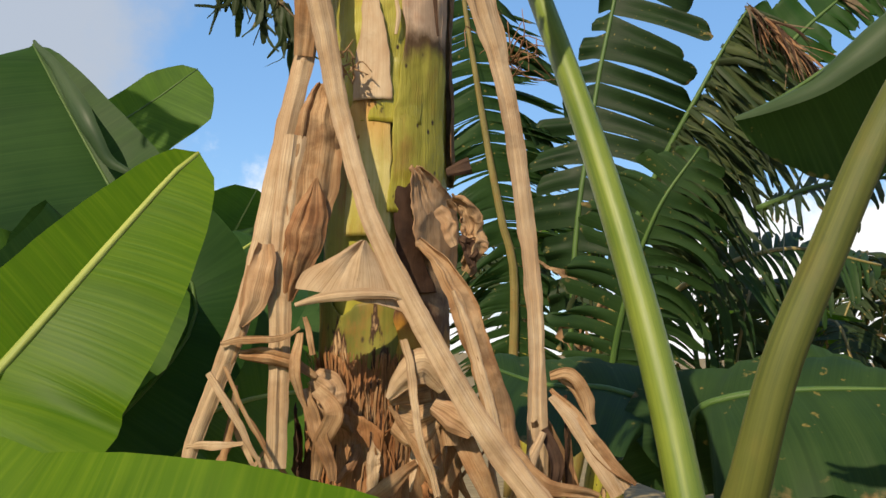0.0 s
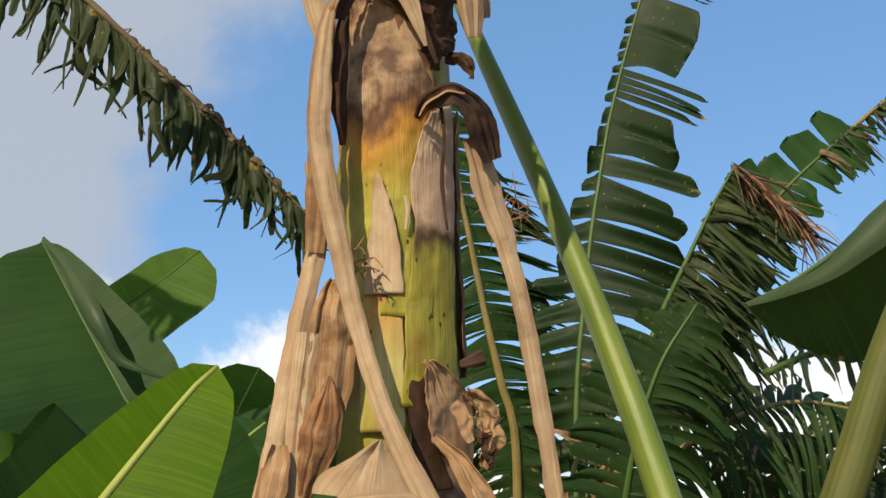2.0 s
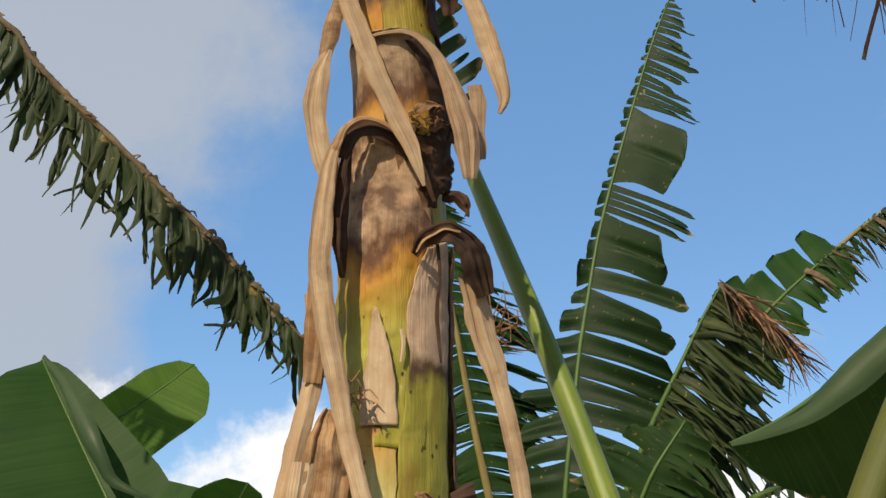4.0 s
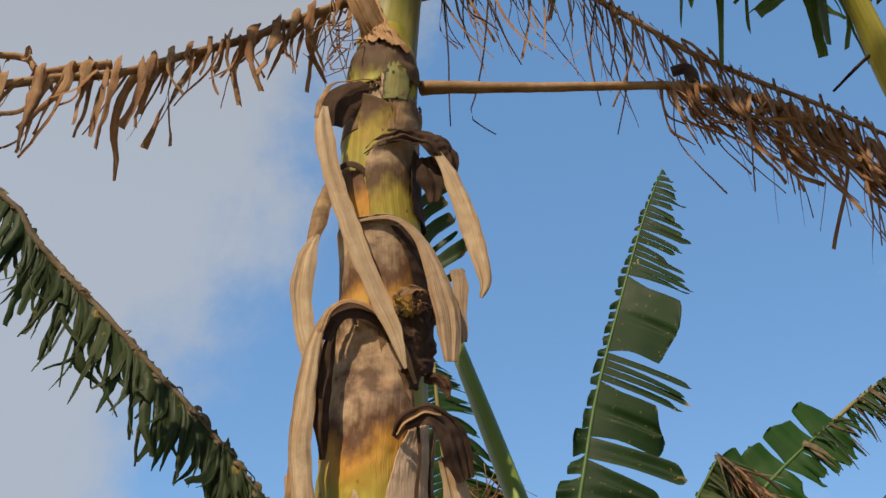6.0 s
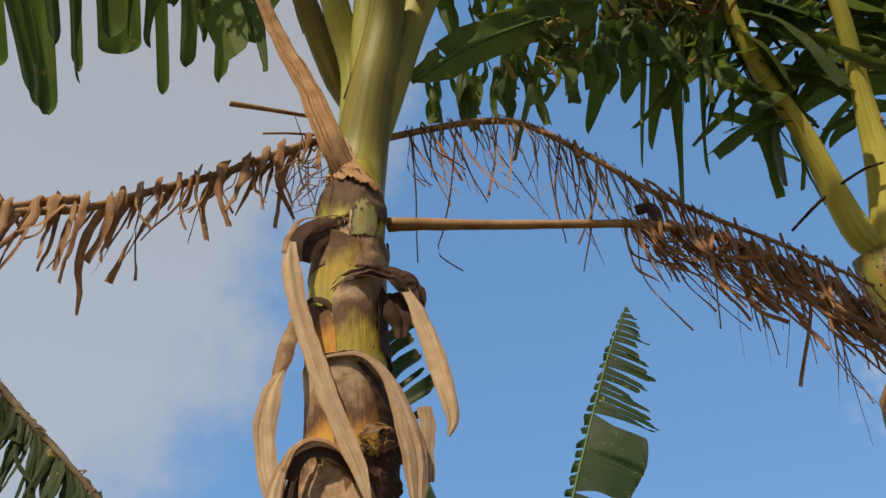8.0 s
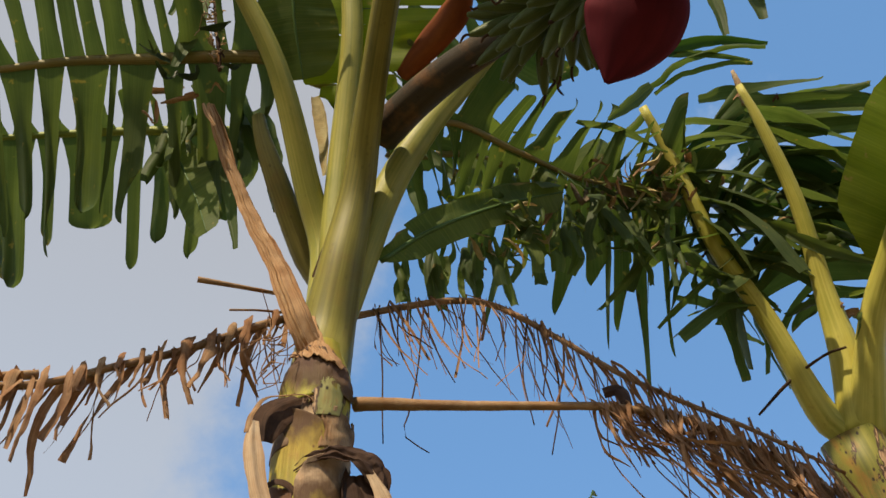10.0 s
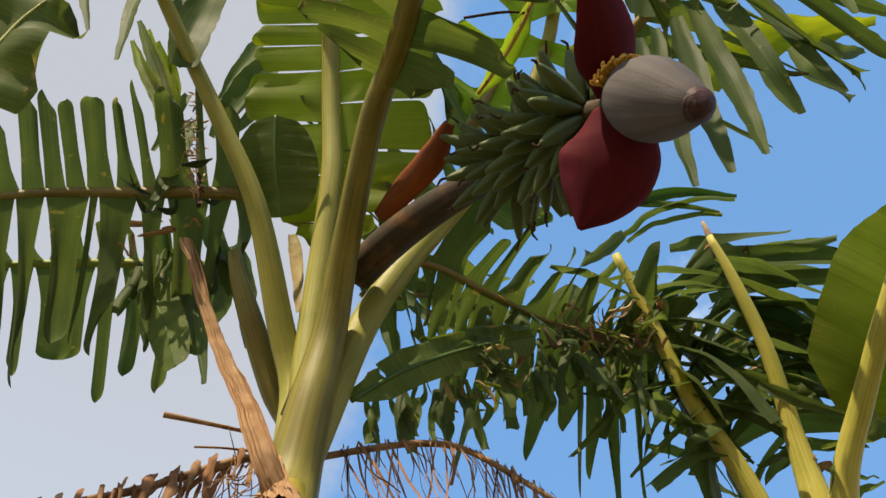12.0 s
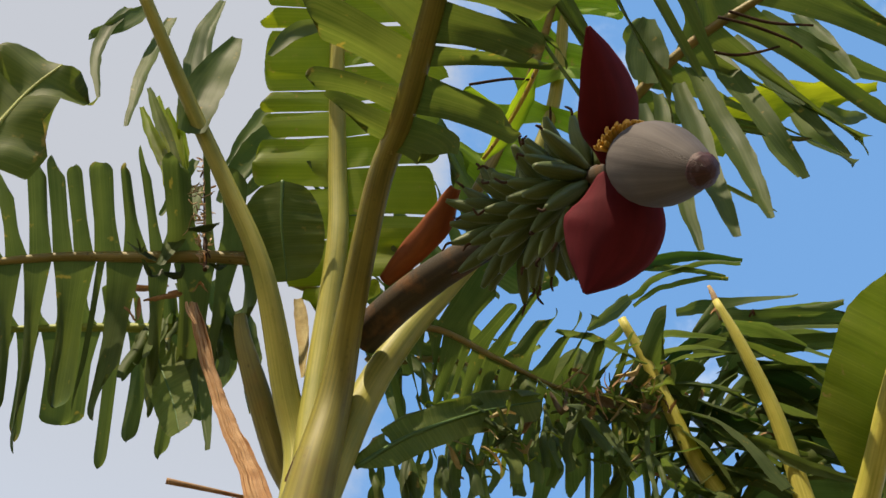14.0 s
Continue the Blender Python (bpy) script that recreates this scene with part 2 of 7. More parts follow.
M = {
    "aged_orange": aged_material("orange_stained_sheath", -0.115, 0.9, soot=0.9),
    "aged_broad": aged_material("broad_smoky_sheath", -0.235, 0.9, 1.0, (0.45, 0.305, 0.185), soot=0.9),
    "aged_pink": aged_material("pink_tan_sheath", -0.25, 0.0, 1.0, (0.55, 0.39, 0.265), soot=0.22),
    "aged_amber": aged_material("amber_sheath", -0.02, 1.0, 0.0, green=(0.40, 0.20, 0.022), pale=(0.42, 0.28, 0.04)),
    "aged_rim": aged_material("scorched_rim_sheath", -0.03, 0.3, 0.0),
    "aged_collar": aged_material("dark_mottled_collar", -0.09, 0.0, 1.0, (0.115, 0.066, 0.042)),
    "aged_cream": aged_material("cream_orange_sheath", 0.03, 0.75, 0.0, (0.47, 0.335, 0.205), (0.33, 0.285, 0.06), (0.52, 0.45, 0.20)),
    "aged_low": aged_material("top_dried_sheath", -0.12, 0.3, soot=0.9),
    "leaf": leaf_material("leaf_green", (0.034, 0.092, 0.008), (0.070, 0.150, 0.013), (0.11, 0.20, 0.025), 0.45),
    "leaf_young": leaf_material("leaf_young_green", (0.062, 0.145, 0.004), (0.102, 0.20, 0.006), (0.18, 0.28, 0.014), 0.52, 0.0, 0.6, (1.9, 1.8, 0.6), 0.14),
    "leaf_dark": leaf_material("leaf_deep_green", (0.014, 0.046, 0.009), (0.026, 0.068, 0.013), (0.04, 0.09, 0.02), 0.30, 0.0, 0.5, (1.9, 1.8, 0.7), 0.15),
    "leaf_torn": leaf_material("leaf_torn_green", (0.018, 0.034, 0.012), (0.034, 0.055, 0.018), (0.06, 0.085, 0.03), 0.30, 0.25, 0.5, (1.5, 1.6, 0.8), 0.2),
    "leaf_far": leaf_material("leaf_far_green", (0.016, 0.040, 0.012), (0.029, 0.062, 0.016), (0.046, 0.088, 0.024), 0.34, 0.15, 0.5, (1.6, 1.7, 0.7), 0.14),
    # far leaf green darkened to stand in for a shaded, backlit side
    "leaf_backlit": leaf_material("leaf_backlit_green", (0.009, 0.023, 0.008), (0.016, 0.036, 0.011), (0.03, 0.055, 0.018), 0.22, 0.1, 0.6, (1.6, 1.7, 0.7), 0.1),
    "leaf_worn": leaf_material("leaf_worn_green", (0.022, 0.034, 0.017), (0.042, 0.056, 0.024), (0.075, 0.085, 0.04), 0.20, 0.25, 0.8, (1.7, 1.7, 0.8), 0.06),
    # crown leaf greens: copies made lighter or darker for sun and shade
    "leaf_high": leaf_material("leaf_torn_lit_green", (0.054, 0.082, 0.021), (0.110, 0.138, 0.038), (0.17, 0.185, 0.062), 0.44, 0.12, 0.5, (1.65, 1.7, 0.8), 0.14),
    "leaf_dim": leaf_material("leaf_dim_olive_green", (0.042, 0.068, 0.020), (0.086, 0.116, 0.036), (0.135, 0.16, 0.058), 0.42, 0.12, 0.55, (1.6, 1.7, 0.8), 0.12),
    # waxy underside colour; also used as painted sky sheen on a rolled edge
    "leaf_under_and_sheen": leaf_material("leaf_waxy_underside_and_sheen", (0.038, 0.072, 0.032), (0.062, 0.100, 0.046), (0.09, 0.13, 0.066), 0.36, 0.0, 0.6),
    "leaf_shade": leaf_material("leaf_shaded_grey_green", (0.045, 0.068, 0.026), (0.086, 0.112, 0.042), (0.125, 0.145, 0.062), 0.42, 0.15, 0.55, (1.6, 1.7, 0.8), 0.12),
    # sun on the crown is put into this leaf colour
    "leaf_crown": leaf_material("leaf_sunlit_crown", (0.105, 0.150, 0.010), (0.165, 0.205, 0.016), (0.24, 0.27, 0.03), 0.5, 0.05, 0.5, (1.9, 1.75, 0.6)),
    "leaf_lit": leaf_material("leaf_lit_yellow_green", (0.10, 0.17, 0.012), (0.17, 0.25, 0.02), (0.24, 0.32, 0.04), 0.55, 0.15),
    "dry": dry_material("dry_sheath", (0.075, 0.036, 0.016), (0.31, 0.175, 0.080), (0.47, 0.325, 0.185), 1.0, 0.12, 0.5, 11, 0.49),
    "dry_smoked": dry_material("smoke_stained_sheath", (0.040, 0.019, 0.010), (0.33, 0.195, 0.095), (0.50, 0.36, 0.21), 0.8, 0.1, 0.4, 6.0, 0.47, 0.8),
    "dry_pale": dry_material("dry_pale_sheath", (0.10, 0.054, 0.026), (0.41, 0.285, 0.165), (0.55, 0.425, 0.28), 1.3, 0.12, 0.30, 9, 0.55, 0.45),
    "dry_worn": dry_material("grey_worn_fibre", (0.035, 0.025, 0.016), (0.115, 0.088, 0.052), (0.20, 0.155, 0.095)),
    "dry_tan": dry_material("orange_tan_petiole", (0.12, 0.055, 0.024), (0.40, 0.235, 0.115), (0.52, 0.345, 0.19), 1.0, 0.12, 0.35, 9, 0.56, 0.45),
    "dry_rust": dry_material("rust_brown_blade", (0.06, 0.026, 0.012), (0.27, 0.13, 0.058), (0.40, 0.25, 0.13), 0.9, 0.12, 0.6, 14, 0.50, 0.6),
    "dry_straw": dry_material("straw_scrap", (0.13, 0.10, 0.04), (0.35, 0.29, 0.13), (0.48, 0.41, 0.22), 1.0, 0.2),
    "dry_peach": dry_material("peach_tan_sheath", (0.12, 0.056, 0.025), (0.37, 0.225, 0.118), (0.50, 0.35, 0.21), 0.8, 0.14, 0.35, 12, 0.56, 0.5),
    "dry_grey": dry_material("grey_tan_sheath", (0.10, 0.06, 0.035), (0.33, 0.225, 0.135), (0.44, 0.32, 0.21), 1.1, 0.12, 0.3, 12, 0.54, 0.5),
    "dry_cream": dry_material("cream_sheath", (0.25, 0.15, 0.07), (0.48, 0.36, 0.23), (0.58, 0.47, 0.33), 1.3, 0.1, 0.4, 16, 0.56, 0.45),
    # dark dry matter; also laid as sheets where hollows hold only shade
    "dark_dry_and_shade": dry_material("dark_sheath_and_shade", (0.014, 0.008, 0.006), (0.045, 0.023, 0.014), (0.098, 0.054, 0.031)),
    "dry_red": dry_material("dry_red_brown_leaf", (0.075, 0.036, 0.017), (0.265, 0.138, 0.066), (0.38, 0.235, 0.125), 1.0, 0.18),
    "bark": dry_material("shredded_bark", (0.042, 0.016, 0.007), (0.31, 0.135, 0.050), (0.44, 0.26, 0.12), 0.9, 0.1, 0.6, 24, 0.52, 0.7),
    "stem": stem_material("spotted_stem", (0.165, 0.16, 0.015), (0.34, 0.305, 0.04), 1.0, 0.5, 0.5, 0.15),
    "stem_low": stem_material("stained_olive_stem", (0.085, 0.088, 0.012), (0.20, 0.185, 0.028), 1.0, 0.8, 0.55, 0.35),
    "stem_sage": stem_material("sage_green_sheath", (0.14, 0.14, 0.045), (0.25, 0.235, 0.085), 1.0, 0.7, 0.55, 0.3),
    "stem_clear": stem_material("yellow_green_stem", (0.17, 0.17, 0.016), (0.35, 0.32, 0.045), 0.75),
    "stem_orange": stem_material("orange_stem", (0.29, 0.165, 0.020), (0.43, 0.325, 0.042), 0.9, 0.5, 0.5, 0.12),
    "petiole": stem_material("green_petiole", (0.082, 0.132, 0.016), (0.165, 0.21, 0.030), 0.0, 0.35, 0.42),
    "petiole_pale": stem_material("pale_petiole", (0.175, 0.182, 0.028), (0.32, 0.295, 0.062), 0.12, 0.35),
    # olive darkened in place of the shade that falls on the front petiole
    "petiole_shade_olive": stem_material("shaded_olive_petiole", (0.105, 0.098, 0.017), (0.22, 0.195, 0.038), 0.2, 0.4),
    # petiole green with its shade put into the colour
    "petiole_dull": stem_material("dull_green_petiole", (0.052, 0.066, 0.010), (0.100, 0.110, 0.019), 0.1, 0.4, 0.6),
    # yellow raised to stand in for sun on the neighbour's petioles
    "petiole_bright": stem_material("bright_yellow_petiole", (0.27, 0.265, 0.036), (0.46, 0.41, 0.085), 0.15, 0.4),
    "petiole_olive": stem_material("olive_petiole", (0.12, 0.105, 0.024), (0.24, 0.205, 0.045), 0.35, 0.5),
    "rib": stem_material("leaf_midrib", (0.19, 0.24, 0.04), (0.32, 0.35, 0.08), 0.0, 0.3),
    "rib_green": stem_material("green_midrib", (0.035, 0.080, 0.014), (0.07, 0.125, 0.022), 0.0, 0.3),
    "rib_old": stem_material("old_midrib", (0.13, 0.11, 0.03), (0.25, 0.20, 0.07), 0.5, 0.6, 0.5),
    "fruit": stem_material("unripe_fruit", (0.044, 0.068, 0.016), (0.080, 0.108, 0.026), 0.0, 0.25, 0.5),
    "stalk": stem_material("brown_green_stalk", (0.028, 0.022, 0.015), (0.055, 0.042, 0.026), 0.4, 0.5, 0.6),
}


def plain(name, stops, scale, rough, spec=0.4, bump=0.3, thin=0.0, stretch=(1, 1, 1)):
    s = Shade(name)
    n = s.noise(s.mapped(s.uv, stretch), scale, 5, 0.6)
    m = s.noise(s.object, 14, 4)
    c = s.mix(s.math("MULTIPLY", s.step(m, 0.4, 0.7), 0.4), s.ramp(n, stops), stops[0][1])
    return s.finish(c, rough, spec, thin, (1.4, 0.8, 0.8), s.bump(n, bump, 0.003))


M["bract"] = plain("crimson_bract", [(0.3, (0.056, 0.006, 0.010)), (0.7, (0.115, 0.011, 0.017))], 1.0, 0.8, 0.12, 0.4, 0.12, (4, 60, 1))
M["bract_orange"] = plain("orange_dry_bract", [(0.3, (0.13, 0.034, 0.008)), (0.7, (0.28, 0.085, 0.018))], 1.0, 0.6, 0.3, 0.5, 0.2, (5, 50, 1))
M["bud"] = plain("waxy_bud", [(0.3, (0.058, 0.050, 0.048)), (0.7, (0.108, 0.096, 0.090))], 1.0, 0.72, 0.2, 0.35, 0.0, (3, 26, 1))
M["bud_tip"] = plain("maroon_bud_tip", [(0.3, (0.016, 0.006, 0.007)), (0.7, (0.070, 0.026, 0.026))], 1.0, 0.6, 0.3, 0.5, 0.0, (6, 40, 1))
M["floret"] = plain("yellow_floret", [(0.3, (0.50, 0.26, 0.03)), (0.7, (0.68, 0.42, 0.07))], 60.0, 0.5, 0.35, 0.2)
# unseen ground, raised in tone to bounce light onto leaf undersides
M["soil"] = plain("bounce_light_soil", [(0.3, (0.11, 0.085, 0.045)), (0.7, (0.27, 0.215, 0.115))], 6.0, 0.95, 0.2, 1.0)
M["grass"] = plain("grass_blade", [(0.3, (0.03, 0.06, 0.012)), (0.7, (0.08, 0.12, 0.025))], 6.0, 0.7, 0.3, 0.2, 0.3)


# ---- mesh tools ----
def smooth(pts, n):
    """n points of a Catmull-Rom curve through pts, at even steps of length."""
    p = np.array(pts, float)
    p = np.vstack([2 * p[0] - p[1], p, 2 * p[-1] - p[-2]])
    out = []
    for i in range(1, len(p) - 2):
        for t in np.linspace(0, 1, 24, endpoint=i == len(p) - 3):
            a, b, c, d = p[i - 1:i + 3]
            out.append(0.5 * (2 * b + (c - a) * t + (2 * a - 5 * b + 4 * c - d) * t * t + (3 * b - a - 3 * c + d) * t ** 3))
    out = np.array(out)
    s = np.r_[0, np.cumsum(np.linalg.norm(np.diff(out, axis=0), axis=1))]
    at = np.linspace(0, s[-1], n)
    return np.stack([np.interp(at, s, out[:, k]) for k in range(3)], 1), s[-1]


def unit(v):
    v = np.asarray(v, float)
    return v / np.maximum(np.linalg.norm(v, axis=-1, keepdims=True), 1e-9)


def spread(values, n):
    """A short row of numbers stretched over n steps."""
    values = np.atleast_1d(np.array(values, float))
    if len(values) == 1:
        return np.full(n, values[0])
    out = np.interp(np.linspace(0, 1, n), np.linspace(0, 1, len(values)), values)
    half = max(1, n // (3 * len(values)))
    for _ in range(2):
        padded = np.r_[2 * out[0] - out[half:0:-1], out, 2 * out[-1] - out[-2:-half - 2:-1]]
        out = np.convolve(padded, np.ones(2 * half + 1) / (2 * half + 1), "valid")
    return np.maximum(out, min(values)) if min(values) > 0 else out


class Sheets:
    """Collects grids of points into one mesh with UVs."""

    def __init__(self):
        self.v, self.f, self.uv, self.n, self.wear, self.crisp = [], [], [], 0, [], False

    def grid(self, pts, uv, closed=False):
        """pts: rows x columns x 3; uv: rows x columns x 2. closed: the columns run round."""
        r, c = pts.shape[:2]
        self.v.append(pts.reshape(-1, 3))
        self.uv.append(uv.reshape(-1, 2))
        idx = np.arange(r * c).reshape(r, c) + self.n
        if closed:
            idx = np.concatenate([idx, idx[:, :1]], 1)
        self.f.append(np.stack([idx[:-1, :-1], idx[:-1, 1:], idx[1:, 1:], idx[1:, :-1]], -1).reshape(-1, 4))
        self.n += r * c
        return self

    def mesh(self, name, material):
        v, f, uv = np.concatenate(self.v), np.concatenate(self.f), np.concatenate(self.uv)
        me = bpy.data.meshes.new(name)
        me.from_pydata(v.tolist(), [], f.tolist())
        layer = me.uv_layers.new(name="UVMap")
        layer.data.foreach_set("uv", uv[f.reshape(-1)].astype(np.float32).reshape(-1))
        if not self.wear:
            self.wear = [np.full((len(v), 2), 0.5)]
        worn = me.uv_layers.new(name="Wear")
        worn.data.foreach_set("uv", np.concatenate([a.reshape(-1, 2) for a in self.wear])[f.reshape(-1)].astype(np.float32).reshape(-1))
        me.polygons.foreach_set("use_smooth", np.full(len(f), not self.crisp))
        me.materials.append(material)
        me.update()
        return me


def part(name, sheets, material, parent, label="", thick=0.0):
    ob = new(name, sheets.mesh(name, M[material]))
    ob.parent = parent
    ob.matrix_parent_inverse = parent.matrix_world.inverted()
    if thick:
        mod = ob.modifiers.new("thickness", "SOLIDIFY")
        mod.thickness, mod.offset = thick, 0.0
    if label:
        tagged(ob, label)
    if name in ("shred_fringe", "fibre_tuft", "bark_splinter"):
        tagged(ob, kind="stuff")
    return ob


def empty_at(name, place, label, category, group=""):
    ob = new(name)
    ob.location = place
    ob.empty_display_size = 0.1
    bpy.context.view_layer.update()
    return tagged(ob, label, category, group)


def frames_along(p, up):
    t = unit(np.gradient(p, axis=0))
    s = unit(np.cross(t, np.broadcast_to(np.array(up, float), t.shape)))
    return t, s, np.cross(s, t)


def tube(sheets, pts, radius, up=(0, 0, 1), sides=12, n=24, channel=0.0, flat=1.0, rough=0.0, seed=0):
    """A tapered round stalk through pts. channel: how deep a groove runs along its upper side; flat: height over width."""
    p, length = smooth(pts, n)
    t, s, u = frames_along(p, up)
    r = spread(radius, n)
    a = np.linspace(0, 2 * math.pi, sides, endpoint=False)
    k = 1 - channel * np.exp(-((np.abs((a - math.pi / 2 + math.pi) % (2 * math.pi) - math.pi)) / 0.65) ** 2)
    rng = np.random.RandomState(seed)
    wob = 1 + rough * (rng.rand(n, sides) - 0.5)
    ring = p[:, None] + (r[:, None] * wob)[..., None] * ((np.cos(a) * k)[None, :, None] * s[:, None] + flat * (np.sin(a) * k)[None, :, None] * u[:, None])
    ring = np.concatenate([p[:1, None] + 0 * ring[:1], ring, p[-1:, None] + 0 * ring[:1]])
    v = np.linspace(0, length, n)
    uv = np.stack(np.broadcast_arrays(np.r_[v[0], v, v[-1]][:, None], (a / (2 * math.pi))[None]), -1)
    return sheets.grid(ring, uv, closed=True)


def ribbon(sheets, pts, width, up=(0, -1, 0), n=30, cols=7, curl=0.0, crumple=0.0, twist=0.0, seed=0, scale=9.0, ragged=0.0, pleat=0.0, keel=0.0, veins=False, creases=6):
    """A strip through pts that faces up; curl bends its edges back, crumple wrinkles it, twist turns it along its length (degrees)."""
    p, length = smooth(pts, n)
    t, s, u = frames_along(p, up)
    tw = np.radians(spread(twist, n))[:, None]
    s, u = s * np.cos(tw) + u * np.sin(tw), u * np.cos(tw) - s * np.sin(tw)
    w = spread(width, n)
    rng = np.random.RandomState(seed)
    off = rng.rand(3) * 50
    cu = spread(curl, n)
    c = np.linspace(-1, 1, cols)
    out = np.zeros((n, cols, 3))
    ridge = rng.uniform(-0.35, 0.35)
    ctrl = np.linspace(-1, 1, min(creases, cols))
    ctrl[1:-1] += rng.uniform(-0.7, 0.7, len(ctrl) - 2) / len(ctrl)
    fold_a, fold_b = rng.uniform(-1, 1, len(ctrl)), rng.uniform(-1, 1, len(ctrl))
    for i in range(n):
        for j, q in enumerate(c):
            wi = w[i] * (1 + ragged * noise.noise(Vector((off[0] + i / (n - 1) * length * 26, q * 3, off[1]))))
            ang = q * cu[i]
            if abs(cu[i]) > 1e-3:
                a, b = math.sin(ang) / cu[i], (math.cos(ang) - 1) / cu[i]
            else:
                a, b = q, 0.0
            point = p[i] + s[i] * a * wi + u[i] * b * wi
            if keel:
                point = point + u[i] * (keel * wi * (1 - abs(q - ridge) / (1 + abs(ridge))))
            if pleat:
                f = i / (n - 1)
                drift = q + 0.3 * noise.noise(Vector((off[2] + f * length * 5, 0.7, 0)))
                point = point + u[i] * (min(pleat * wi, 0.009) * (np.interp(drift, ctrl, fold_a) * (1 - f) + np.interp(drift, ctrl, fold_b) * f))
            if crumple:
                nv = noise.noise_vector(Vector(point * scale + off)) + 0.5 * noise.noise_vector(Vector(point * scale * 2.7 + off))
                point = point + crumple * np.array(nv)
            out[i, j] = point
    uv = np.stack(np.broadcast_arrays(np.linspace(0, length, n)[:, None] + off[0], (c * 0.5 * w.mean())[None] + off[1]), -1)
    if veins:
        uv = np.stack(np.broadcast_arrays((c * w.mean() + off[0])[None], np.linspace(0.1, 0.6, n)[:, None]), -1)
    sheets.wear.append(np.stack(np.broadcast_arrays(np.linspace(0, 1, n)[:, None], (c * 0.5 + 0.5)[None]), -1))
    return sheets.grid(out, uv)


DOWN = np.array((0.0, 0.0, -1.0))


def blade(sheets, spine, width, up, tears=(0, 0), bend=(0.25, 0.25), fold=(0.2, 0.2), gap=0.12, shape="full", seed=0,
          start=0.0, end=1.0, slant=0.25, wild=0.25, curl=0.22, ragged=0.06, cells=8, wave=0.02, clump=False, tip="round", whole=None, fine=1.0, slits=(None, None), narrow=1.0):
    """The two halves of a leaf blade along spine. tears: slits on the left and right half; bend: how far each half hangs at its
    edge (1: straight down); fold: radians by which the halves rise; gap: how far the strips part."""
    rng = np.random.RandomState(seed)
    n = 120
    p, length = smooth(spine, n)
    t, s, u = frames_along(p, up)
    x = np.linspace(0, 1, n)

    def outline(q):
        q = np.clip((q - start) / max(end - start, 1e-6), 0, 1)
        if shape == "full":
            return np.clip(np.minimum(1, (q / 0.22) ** 0.7) * np.minimum(1, ((1 - q) / 0.30) ** 0.62), 0.0, 1)
        if shape == "taper":
            return np.clip(np.minimum(1, (q / 0.2) ** 0.7) * np.minimum(1, ((1 - q) / 0.48) ** 0.48), 0, 1)
        if shape == "oval":
            return np.sqrt(np.clip(1 - (2 * q - 1) ** 2, 0, 1)) ** 0.7
        if shape == "blunt":
            return np.minimum(1, (q / 0.15) ** 0.7) * np.minimum(1, ((1 - q) / 0.10) ** 0.5)
        return np.clip(np.minimum(1, 0.35 + q / 0.2) * np.minimum(1, 0.1 + (1 - q) / 0.5), 0, 1)

    for side in (0, 1):
        if width[side] <= 0:
            continue
        sign = (-1, 1)[side]
        cuts = tears[side]
        if cuts:
            edges = np.sort(start + (end - start) * (np.arange(1, cuts) + rng.uniform(-0.42, 0.42, cuts - 1)) / cuts)
            if fine != 1.0:
                edges = np.sort(start + (end - start) * ((np.arange(1, cuts) + rng.uniform(-0.42, 0.42, cuts - 1)) / cuts) ** fine)
            if clump:
                edges = np.sort(rng.uniform(start, end, cuts - 1))
            if whole and side == 1:
                edges = edges[(edges < whole[0]) | (edges > whole[1])]
            if slits[side]:
                edges = start + (end - start) * np.array(slits[side])
            edges = np.r_[start, edges, end]
        else:
            edges = np.array([start, end])
        for a, b in zip(edges[:-1], edges[1:]):
            m = cells if cuts else 40
            m = max(3, int(m * min(4, (b - a) * max(cuts, 1)))) if cuts else m
            q = np.linspace(a, b, m)
            mid = (a + b) / 2
            k = 12 if cuts else 10
            v = np.linspace(0, 1, k)
            if cuts and tip == "round":
                v = np.r_[np.linspace(0, 0.86, 8), 0.915, 0.955, 0.982, 1.0]
            dv = np.r_[np.diff(v), 0]
            wid = width[side] * outline(q) * (1 + ragged * rng.randn() * (cuts > 0))
            if narrow < 1 and side == 0:
                wid = wid * (1 - (1 - narrow) * np.clip((q - 0.45) / 0.15, 0, 1))
            if cuts and tip == "point":
                wid = wid * (1 + ragged * 1.2 * rng.randn(m))
            elif cuts:
                wid = wid.mean() * 0.6 + wid * 0.4
                wid = wid * (1 + ragged * rng.randn() * np.linspace(-1, 1, m))
            bn = bend[side] * (1 + wild * 1.2 * rng.randn()) if cuts else bend[side]
            sl = slant * (1 + wild * rng.randn()) if cuts else slant
            turn = wild * rng.randn() if cuts else 0.0
            if whole and b - a > 0.8 * (whole[1] - whole[0]):
                turn, bn, sl = 0.0, bend[side], slant * 0.6
            cv = curl * (0.5 + rng.rand()) * sign
            base = np.stack([np.interp(q, x, p[:, c]) for c in range(3)], 1)
            tt = unit(np.stack([np.interp(q, x, t[:, c]) for c in range(3)], 1))
            ss = unit(np.stack([np.interp(q, x, s[:, c]) for c in range(3)], 1))
            uu = unit(np.stack([np.interp(q, x, u[:, c]) for c in range(3)], 1))
            f = fold[side]
            d0 = sign * ss * math.cos(f) + uu * math.sin(f) + tt * sl
            grid = np.zeros((m, k, 3))
            pos = base.copy()
            pull = 1 - gap * (1 if cuts else 0) * v ** 0.9
            if cuts and tip == "round":
                pull = 1 - gap * np.clip(v / 0.4, 0, 1) ** 0.8 * rng.uniform(0.6, 1.3)
